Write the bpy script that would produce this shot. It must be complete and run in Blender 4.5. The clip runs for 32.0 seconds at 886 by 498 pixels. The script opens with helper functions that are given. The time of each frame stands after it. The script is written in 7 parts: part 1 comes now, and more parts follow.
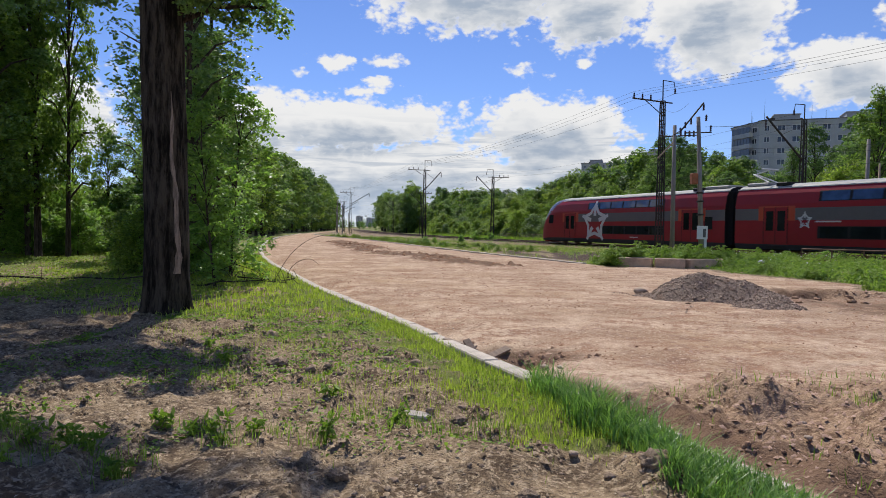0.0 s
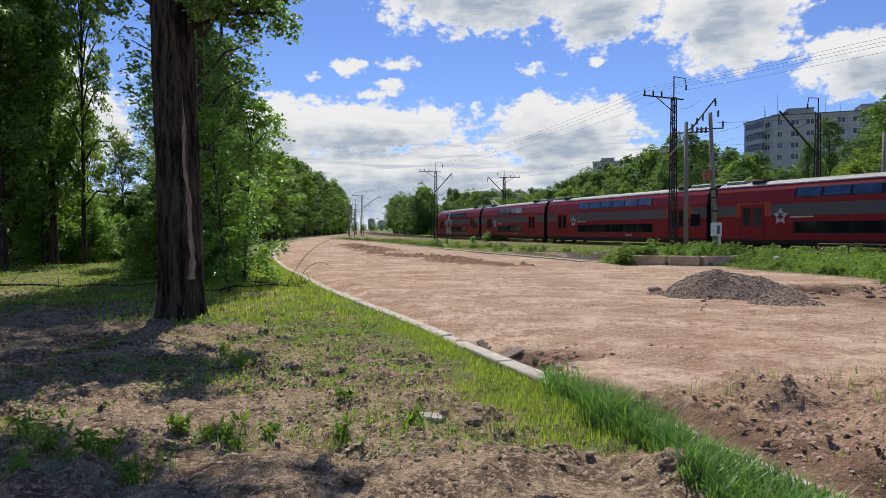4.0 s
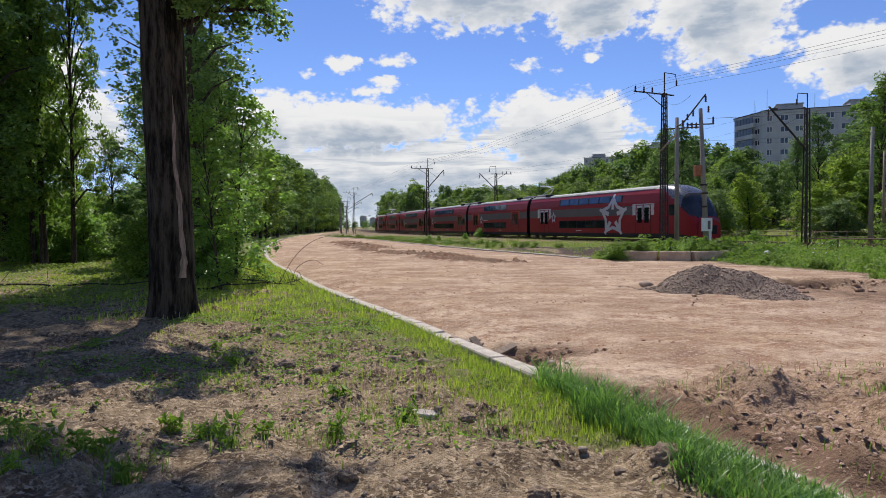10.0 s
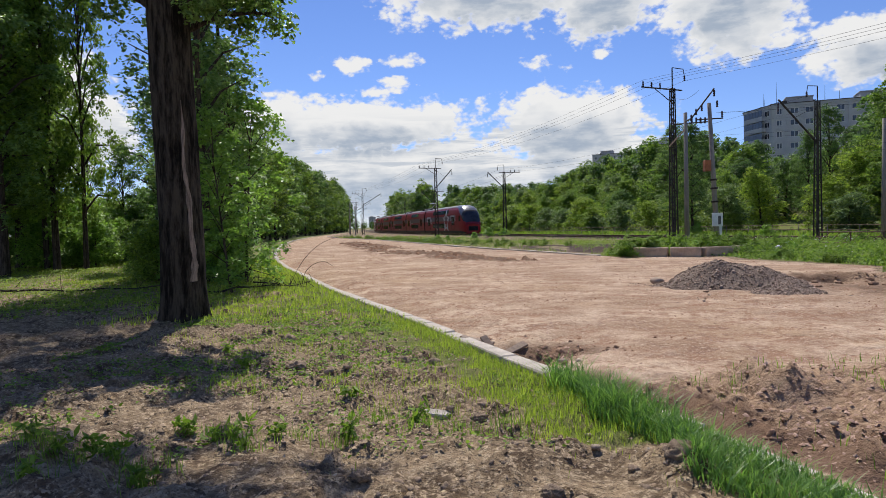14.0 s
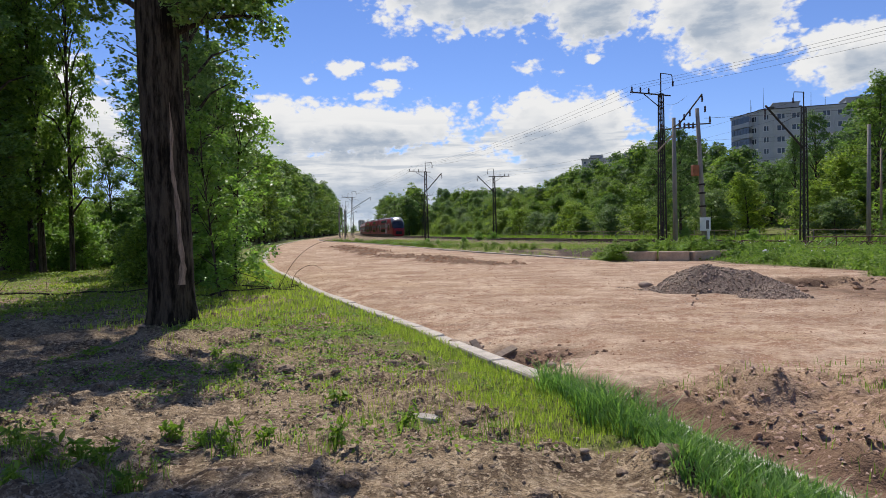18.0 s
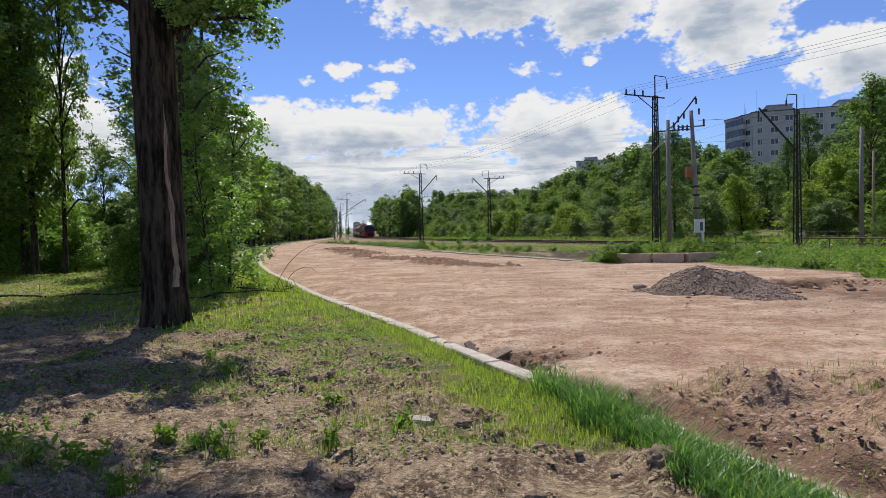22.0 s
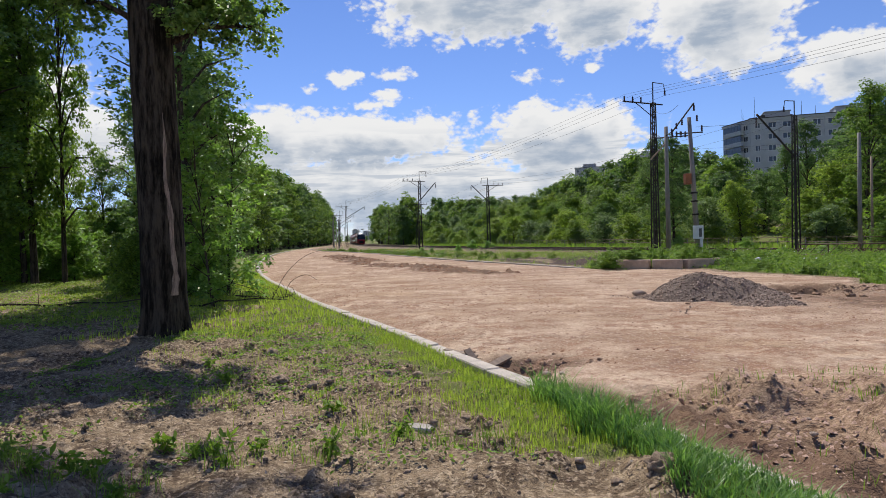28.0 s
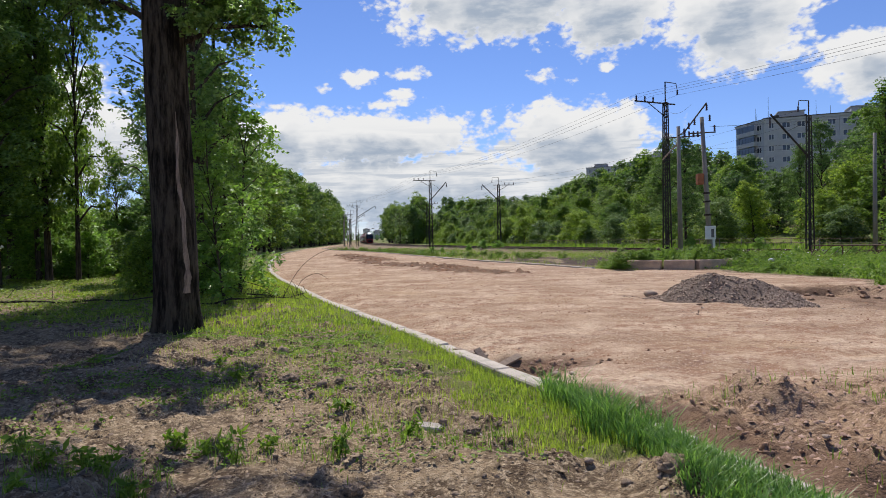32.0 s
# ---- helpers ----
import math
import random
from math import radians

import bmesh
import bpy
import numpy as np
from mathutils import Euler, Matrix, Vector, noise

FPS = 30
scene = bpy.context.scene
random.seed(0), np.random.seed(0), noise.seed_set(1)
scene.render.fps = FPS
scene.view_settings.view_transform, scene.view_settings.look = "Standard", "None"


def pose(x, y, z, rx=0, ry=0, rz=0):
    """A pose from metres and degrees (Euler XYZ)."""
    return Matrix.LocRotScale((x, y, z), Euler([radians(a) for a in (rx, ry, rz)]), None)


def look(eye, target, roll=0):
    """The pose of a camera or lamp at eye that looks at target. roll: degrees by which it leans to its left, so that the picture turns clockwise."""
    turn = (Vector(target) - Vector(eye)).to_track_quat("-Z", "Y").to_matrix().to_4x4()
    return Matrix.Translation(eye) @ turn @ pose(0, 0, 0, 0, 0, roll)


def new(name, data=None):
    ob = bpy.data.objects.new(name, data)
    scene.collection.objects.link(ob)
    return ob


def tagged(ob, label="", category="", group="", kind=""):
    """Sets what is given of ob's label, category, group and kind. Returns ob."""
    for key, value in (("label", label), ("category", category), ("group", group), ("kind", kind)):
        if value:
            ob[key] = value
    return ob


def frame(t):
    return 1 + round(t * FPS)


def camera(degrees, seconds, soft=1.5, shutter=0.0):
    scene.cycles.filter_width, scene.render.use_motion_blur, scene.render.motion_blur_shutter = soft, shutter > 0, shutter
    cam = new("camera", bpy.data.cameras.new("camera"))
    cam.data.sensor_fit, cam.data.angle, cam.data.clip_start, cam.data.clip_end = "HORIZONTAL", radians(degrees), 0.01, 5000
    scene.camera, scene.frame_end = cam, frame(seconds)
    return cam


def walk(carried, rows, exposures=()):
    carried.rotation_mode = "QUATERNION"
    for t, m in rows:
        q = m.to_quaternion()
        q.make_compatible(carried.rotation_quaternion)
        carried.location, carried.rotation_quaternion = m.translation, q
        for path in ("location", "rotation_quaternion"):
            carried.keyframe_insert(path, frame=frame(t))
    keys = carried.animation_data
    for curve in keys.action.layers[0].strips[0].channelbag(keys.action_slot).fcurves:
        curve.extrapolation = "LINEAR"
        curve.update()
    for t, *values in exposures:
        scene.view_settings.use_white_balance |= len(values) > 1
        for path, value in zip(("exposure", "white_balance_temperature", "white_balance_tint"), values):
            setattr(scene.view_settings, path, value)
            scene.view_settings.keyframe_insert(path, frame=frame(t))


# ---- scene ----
cam = camera(69.2, 32.0, 0.5, 0.25)
# seconds, x, y, z, yaw, pitch, roll: a phone held by hand at eye height
CAMERA_ROWS = [
    (0, -0.002, 0.003, 1.597, -0.273, -1.784, -0.912), (0.5, -0.002, -0.001, 1.601, -0.228, -1.569, -0.659), (1, -0.002, 0.006, 1.599, -0.338, -1.578, -0.649), (1.5, -0.001, 0.003, 1.597, 0.427, -1.879, -0.353),
    (2, 0.000, 0.005, 1.597, 0.444, -1.443, -0.039), (2.5, -0.001, 0.010, 1.592, 1.018, -1.560, -0.145), (3, -0.007, 0.007, 1.599, 0.766, -1.837, 0.062), (3.5, -0.000, 0.013, 1.596, 0.785, -1.647, 0.098),
    (5.5, -0.002, 0.012, 1.598, 0.597, -1.806, 0.101), (6, 0.001, 0.002, 1.598, 0.238, -1.654, 0.242), (6.5, -0.005, 0.000, 1.600, 0.050, -1.790, 0.092), (7, -0.004, 0.006, 1.598, -0.011, -1.656, 0.139),
    (7.5, -0.002, 0.014, 1.596, -0.056, -1.922, 0.143), (8, -0.003, 0.003, 1.602, -0.016, -2.003, 0.166), (8.5, -0.005, 0.005, 1.601, -0.011, -2.052, 0.072), (9, 0.000, 0.000, 1.600, 0.000, -1.680, 0.200),
    (9.5, -0.001, 0.007, 1.598, 0.060, -1.903, 0.336), (10, -0.002, 0.009, 1.598, 0.071, -1.962, 0.424), (10.5, -0.003, 0.002, 1.604, 0.170, -2.140, 0.296), (11, -0.002, 0.007, 1.599, 0.391, -2.185, 0.162),
    (11.5, 0.002, 0.012, 1.597, 1.169, -1.828, 0.787), (12, 0.000, -0.003, 1.603, 1.263, -1.366, 1.119), (12.5, -0.001, 0.001, 1.600, 0.996, -1.763, 1.156), (13, -0.003, 0.006, 1.603, 0.843, -1.969, 1.092),
    (13.5, -0.002, 0.004, 1.599, 0.946, -1.972, 1.321), (14, -0.003, 0.012, 1.599, 0.863, -1.990, 1.362), (14.5, 0.002, 0.002, 1.601, 0.848, -1.980, 1.303), (16.5, 0.001, 0.003, 1.601, 0.035, -1.662, 1.368),
    (17, 0.001, -0.001, 1.602, 0.030, -1.539, 1.141), (17.5, 0.001, 0.007, 1.601, 0.005, -1.635, 1.177), (18, -0.000, 0.008, 1.602, -0.045, -1.687, 1.202), (18.5, 0.002, 0.009, 1.597, -0.241, -1.466, 1.301),
    (19, -0.000, 0.006, 1.602, -0.497, -1.394, 1.291), (19.5, 0.004, 0.007, 1.602, -0.753, -1.483, 1.293), (20, 0.004, 0.006, 1.603, -0.756, -1.414, 1.303), (20.5, -0.003, 0.004, 1.603, -0.727, -1.466, 1.242),
    (21, 0.001, 0.004, 1.599, -0.632, -1.650, 1.230), (21.5, 0.004, 0.008, 1.598, -0.425, -1.637, 1.229), (22, 0.003, 0.007, 1.602, -0.492, -1.528, 1.218), (22.5, 0.000, 0.005, 1.600, -0.476, -1.478, 1.235),
    (23, 0.003, 0.007, 1.600, -0.284, -1.600, 1.204), (23.5, 0.001, 0.003, 1.602, -0.129, -1.768, 1.175), (24, 0.004, 0.007, 1.599, -0.121, -1.640, 1.225), (24.5, 0.001, 0.007, 1.600, -0.168, -1.514, 1.220),
    (25, 0.001, 0.006, 1.602, -0.161, -1.385, 1.364), (25.5, 0.000, 0.009, 1.602, -0.346, -1.183, 1.328), (27.5, 0.003, 0.006, 1.602, -0.501, -0.857, 1.442), (28, 0.003, 0.007, 1.603, -0.570, -0.890, 1.440),
    (28.5, 0.003, 0.012, 1.597, -0.546, -0.973, 1.506), (29, 0.001, 0.001, 1.604, -0.382, -1.189, 1.416), (29.5, -0.001, 0.007, 1.602, -0.207, -1.306, 1.334), (30, 0.006, 0.008, 1.598, -0.262, -1.233, 1.403),
    (30.5, 0.003, -0.001, 1.602, -0.418, -1.005, 1.381), (31, 0.007, 0.002, 1.602, -0.373, -0.866, 1.500), (31.5, 0.008, 0.003, 1.602, -0.464, -0.657, 1.083), (32, 0.005, 0.005, 1.601, 0.370, -0.913, 1.189),
]
walk(cam, [(t, pose(x, y, z, 90 + pitch, roll, yaw)) for t, x, y, z, yaw, pitch, roll in CAMERA_ROWS], [(0.0, 0.0), (32.0, 0.0)])

# way of the train's leading end along the track: seconds, metres
TRAIN_ROWS = [(0, -3.8), (1, 9.4), (2, 22.7), (3, 35.8), (6, 74.9), (7, 87.7), (8, 101.1), (9, 114.4), (10, 127.7), (11, 141.8), (12, 155.9), (13, 170.3), (14, 185.0), (17, 226.5), (18, 241.2), (19, 255.8), (20, 269.4), (21, 281.8), (22, 293.3), (23, 303.8), (24, 313.2), (25, 321.6), (28, 343.6), (29, 350.6), (30, 357.2), (31, 363.6), (32, 370.0)]


# ---- sky, sun, clouds ----
SUN_AZ, SUN_EL = radians(-7.0), radians(52.0)
world = bpy.data.worlds.new("sky")
world.use_nodes = True
scene.world = world
wn, wl = world.node_tree.nodes, world.node_tree.links
sky = wn.new("ShaderNodeTexSky")
sky.sky_type, sky.sun_disc = "NISHITA", False
sky.sun_elevation, sky.sun_rotation = SUN_EL, SUN_AZ
sky.altitude, sky.air_density, sky.dust_density, sky.ozone_density = 300, 1.0, 0.0, 4.0
deep = wn.new("ShaderNodeMix")
deep.data_type, deep.blend_type = "RGBA", "MULTIPLY"
deep.inputs[0].default_value = 1.0
deep.inputs[7].default_value = (0.83, 0.90, 1.22, 1.0)
wl.new(sky.outputs[0], deep.inputs[6])
wl.new(deep.outputs[2], wn["Background"].inputs[0])
wn["Background"].inputs[1].default_value = 0.10

sun = new("sun", bpy.data.lights.new("sun", "SUN"))
sun.data.energy, sun.data.angle, sun.data.color = 4.8, radians(0.6), (1.0, 0.95, 0.87)
sun.matrix_world = look((0, 0, 0), (-math.sin(SUN_AZ) * math.cos(SUN_EL), -math.cos(SUN_AZ) * math.cos(SUN_EL), -math.sin(SUN_EL)))


# ---- materials ----
class Mat:
    """A small builder of node materials."""

    def __init__(self, name, rough=0.8, metal=0.0, spec=0.3):
        self.m = bpy.data.materials.new(name)
        self.m.use_nodes = True
        self.n, self.l = self.m.node_tree.nodes, self.m.node_tree.links
        self.b = self.n["Principled BSDF"]
        self.b.inputs["Roughness"].default_value = rough
        self.b.inputs["Metallic"].default_value = metal
        self.b.inputs["Specular IOR Level"].default_value = spec
        self.co = self.n.new("ShaderNodeTexCoord").outputs["Object"]

    def put(self, sock, v):
        if isinstance(v, bpy.types.NodeSocket):
            self.l.new(v, sock)
        elif isinstance(v, (tuple, list)):
            sock.default_value = (*v, 1.0) if len(v) == 3 and sock.type == "RGBA" else v
        else:
            sock.default_value = v

    def noise(self, scale, detail=4, rough=0.6, vec=None, stretch=None):
        if stretch:
            mp = self.n.new("ShaderNodeMapping")
            self.put(mp.inputs[0], vec or self.co)
            mp.inputs["Scale"].default_value = stretch
            vec = mp.outputs[0]
        t = self.n.new("ShaderNodeTexNoise")
        self.put(t.inputs["Vector"], vec or self.co)
        t.inputs["Scale"].default_value, t.inputs["Detail"].default_value, t.inputs["Roughness"].default_value = scale, detail, rough
        return t.outputs[0]

    def ramp(self, fac, lo, hi, a=0.0, b=1.0):
        r = self.n.new("ShaderNodeMapRange")
        r.interpolation_type = "SMOOTHSTEP"
        self.put(r.inputs[0], fac)
        for i, v in ((1, lo), (2, hi), (3, a), (4, b)):
            r.inputs[i].default_value = v
        return r.outputs[0]

    def mix(self, fac, a, b):
        x = self.n.new("ShaderNodeMix")
        x.data_type = "RGBA"
        self.put(x.inputs[0], fac), self.put(x.inputs[6], a), self.put(x.inputs[7], b)
        return x.outputs[2]

    def math(self, op, a, b=0.0, c=0.0):
        x = self.n.new("ShaderNodeMath")
        x.operation = op
        self.put(x.inputs[0], a), self.put(x.inputs[1], b), self.put(x.inputs[2], c)
        return x.outputs[0]

    def vec(self, op, a, b=None):
        x = self.n.new("ShaderNodeVectorMath")
        x.operation = op
        self.put(x.inputs[0], a)
        if b is not None:
            self.put(x.inputs[1], b)
        return x.outputs[0]

    def attr(self, name):
        x = self.n.new("ShaderNodeAttribute")
        x.attribute_name = name
        return x.outputs["Fac"]

    def rand(self):
        return self.n.new("ShaderNodeObjectInfo").outputs["Random"]

    def island(self):
        return self.n.new("ShaderNodeNewGeometry").outputs["Random Per Island"]

    def color(self, c):
        self.put(self.b.inputs["Base Color"], c)
        return self

    def rough(self, c):
        self.put(self.b.inputs["Roughness"], c)
        return self

    def bump(self, h, strength=0.5, dist=0.02):
        x = self.n.new("ShaderNodeBump")
        x.inputs["Strength"].default_value, x.inputs["Distance"].default_value = strength, dist
        self.put(x.inputs["Height"], h)
        self.l.new(x.outputs[0], self.b.inputs["Normal"])
        return self


def plain(name, c, rough=0.7, metal=0.0, var=0.25, scale=3.0, bump=0.15, spec=0.3, stretch=None):
    """A surface with two scales of tone, slight relief and uneven gloss."""
    k = Mat(name, rough, metal, spec)
    big, fine = k.noise(scale, 5, 0.65, stretch=stretch), k.noise(scale * 14, 3, 0.6)
    t = k.math("ADD", k.math("MULTIPLY", big, 0.65), k.math("MULTIPLY", fine, 0.35))
    dark = tuple(v * (1 - var) for v in c)
    lite = tuple(min(1, v * (1 + var)) for v in c)
    k.color(k.mix(k.ramp(t, 0.3, 0.7), dark, lite))
    k.rough(k.ramp(fine, 0.2, 0.8, max(0.03, rough - 0.08), min(1, rough + 0.1)))
    if bump:
        k.bump(t, bump, 0.01)
    return k.m


def leafy(name, c1, c2, trans=0.45, rough=0.56, vary=False):
    """Leaves: each leaf its own tone, each tree a little apart, light comes through them. The wide tones paint in
    sunlit and shaded leaves.
    """
    k = Mat(name, rough, 0.0, 0.2 if rough > 0.45 else 0.4)
    col = k.mix(k.island(), c1, c2)
    if vary:
        tone = k.mix(k.rand(), (0.76, 0.80, 0.95), (1.26, 1.18, 1.0))
        x = k.n.new("ShaderNodeMix")
        x.data_type, x.blend_type = "RGBA", "MULTIPLY"
        x.inputs[0].default_value = 1.0
        k.l.new(col, x.inputs[6]), k.l.new(tone, x.inputs[7])
        col = x.outputs[2]
    k.color(col)
    tr = k.n.new("ShaderNodeBsdfTranslucent")
    k.l.new(k.mix(0.35, col, (c2[0] * 1.7, c2[1] * 1.9, c2[2] * 0.7)), tr.inputs[0])
    mx = k.n.new("ShaderNodeMixShader")
    mx.inputs[0].default_value = trans
    k.l.new(k.b.outputs[0], mx.inputs[1])
    k.l.new(tr.outputs[0], mx.inputs[2])
    k.l.new(mx.outputs[0], k.n["Material Output"].inputs[0])
    return k.m


def ground_material():
    k = Mat("earth", 0.95, 0.0, 0.15)
    n1, n2, n3, n4 = k.noise(0.35, 6, 0.65), k.noise(2.2, 6, 0.7), k.noise(18, 4, 0.7), k.noise(70, 3, 0.7)
    # bare garden soil, dry crumbs over darker damp earth
    soil = k.mix(k.ramp(n2, 0.36, 0.62), (0.088, 0.056, 0.033), (0.32, 0.23, 0.14))
    soil = k.mix(k.ramp(n3, 0.47, 0.66), soil, (0.46, 0.352, 0.232))
    soil = k.mix(k.ramp(n3, 0.42, 0.30), soil, (0.075, 0.052, 0.038))
    soil = k.mix(k.ramp(n4, 0.55, 0.66), soil, (0.075, 0.052, 0.038))
    # pale sandy road of crushed brick and clay, streaked along its run
    streak = k.noise(0.8, 4, 0.62, stretch=(0.6, 1.0, 1.0))
    road = k.mix(k.ramp(streak, 0.36, 0.64), (0.33, 0.212, 0.135), (0.56, 0.41, 0.288))
    road = k.mix(k.ramp(n1, 0.50, 0.66, 0, 0.75), road, (0.43, 0.285, 0.172))
    road = k.mix(k.ramp(k.noise(0.16, 5, 0.7), 0.52, 0.64, 0, 0.7), road, (0.56, 0.415, 0.285))
    # scuffed patches where damp clay shows, in ragged spots; also painted shade of small ridges
    n5 = k.noise(2.2, 6, 0.78)
    worn = k.ramp(k.noise(0.30, 5, 0.7), 0.40, 0.54, 0.15, 1.0)
    road = k.mix(k.math("MULTIPLY", worn, k.ramp(n5, 0.53, 0.42, 0.0, 0.85)), road, (0.30, 0.165, 0.10))
    road = k.mix(k.ramp(k.noise(6.0, 5, 0.78), 0.44, 0.36, 0.0, 0.8), road, (0.28, 0.165, 0.11))
    crust = k.noise(3.4, 9, 0.8)
    road = k.mix(k.math("MULTIPLY", k.ramp(crust, 0.47, 0.43, 0.0, 0.85), k.ramp(k.noise(0.42, 4, 0.65), 0.45, 0.58)), road, (0.25, 0.145, 0.098))
    road = k.mix(k.ramp(n3, 0.52, 0.66, 0.0, 0.5), road, (0.70, 0.545, 0.41))
    road = k.mix(k.ramp(n3, 0.44, 0.32, 0.0, 0.7), road, (0.24, 0.145, 0.095))
    road = k.mix(k.ramp(n4, 0.64, 0.7, 0, 0.7), road, (0.70, 0.60, 0.50))
    # turf
    turf = k.mix(n3, (0.095, 0.105, 0.032), (0.20, 0.225, 0.055))
    turf = k.mix(k.ramp(n2, 0.52, 0.66), turf, (0.20, 0.16, 0.085))
    # damp churned clay
    churn = k.mix(k.ramp(n3, 0.35, 0.7), (0.15, 0.088, 0.054), (0.43, 0.295, 0.19))
    churn = k.mix(k.ramp(n2, 0.46, 0.62, 0, 0.55), churn, (0.45, 0.31, 0.205))
    ballast = k.mix(k.ramp(k.noise(30, 2, 0.7), 0.4, 0.6), (0.032, 0.021, 0.015), (0.12, 0.08, 0.058))

    def edge(mask, width=0.25):
        return k.ramp(k.math("ADD", k.attr(mask), k.math("MULTIPLY", k.math("SUBTRACT", n2, 0.5), 0.9)), 0.5 - width, 0.5 + width)

    col = k.mix(edge("road"), soil, road)
    col = k.mix(edge("churn"), col, churn)
    col = k.mix(k.math("MULTIPLY", k.math("MULTIPLY", edge("dark"), k.ramp(k.math("ADD", n5, k.math("MULTIPLY", n3, 0.7)), 0.62, 0.84)), 0.95), col, k.mix(n3, (0.095, 0.055, 0.034), (0.25, 0.155, 0.10)))
    col = k.mix(edge("grass"), col, turf)
    col = k.mix(edge("ballast"), col, ballast)
    k.color(col)
    fine = k.ramp(k.attr("road"), 0.3, 0.8, 0.5, 0.35)
    h = k.math("ADD", k.math("MULTIPLY", n2, 1.0), k.math("ADD", k.math("ADD", k.math("MULTIPLY", n3, k.math("MULTIPLY", fine, 0.6)), k.math("MULTIPLY", n5, 0.2)), k.math("MULTIPLY", n4, k.math("MULTIPLY", fine, 0.25))))
    k.bump(h, 1.0, 0.085)
    return k.m


def bark(name, dark, lite, scale=1.0):
    k = Mat(name, 0.95, 0.0, 0.1)
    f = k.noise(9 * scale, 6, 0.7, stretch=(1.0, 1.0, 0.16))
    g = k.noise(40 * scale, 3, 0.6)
    # near-black where the bump runs low: shade of the furrows put into the colour
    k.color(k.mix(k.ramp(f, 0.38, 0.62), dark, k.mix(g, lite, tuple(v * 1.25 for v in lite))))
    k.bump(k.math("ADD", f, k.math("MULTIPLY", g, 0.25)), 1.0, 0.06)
    return k.m


def glass_dark(name, c=(0.02, 0.025, 0.03), rough=0.08, spec=0.6):
    k = Mat(name, rough, 0.0, spec)
    k.color(k.mix(k.ramp(k.noise(0.7, 3), 0.35, 0.65), c, tuple(v * 1.8 for v in c)))
    k.bump(k.noise(0.6, 2), 0.05, 0.02)
    return k.m


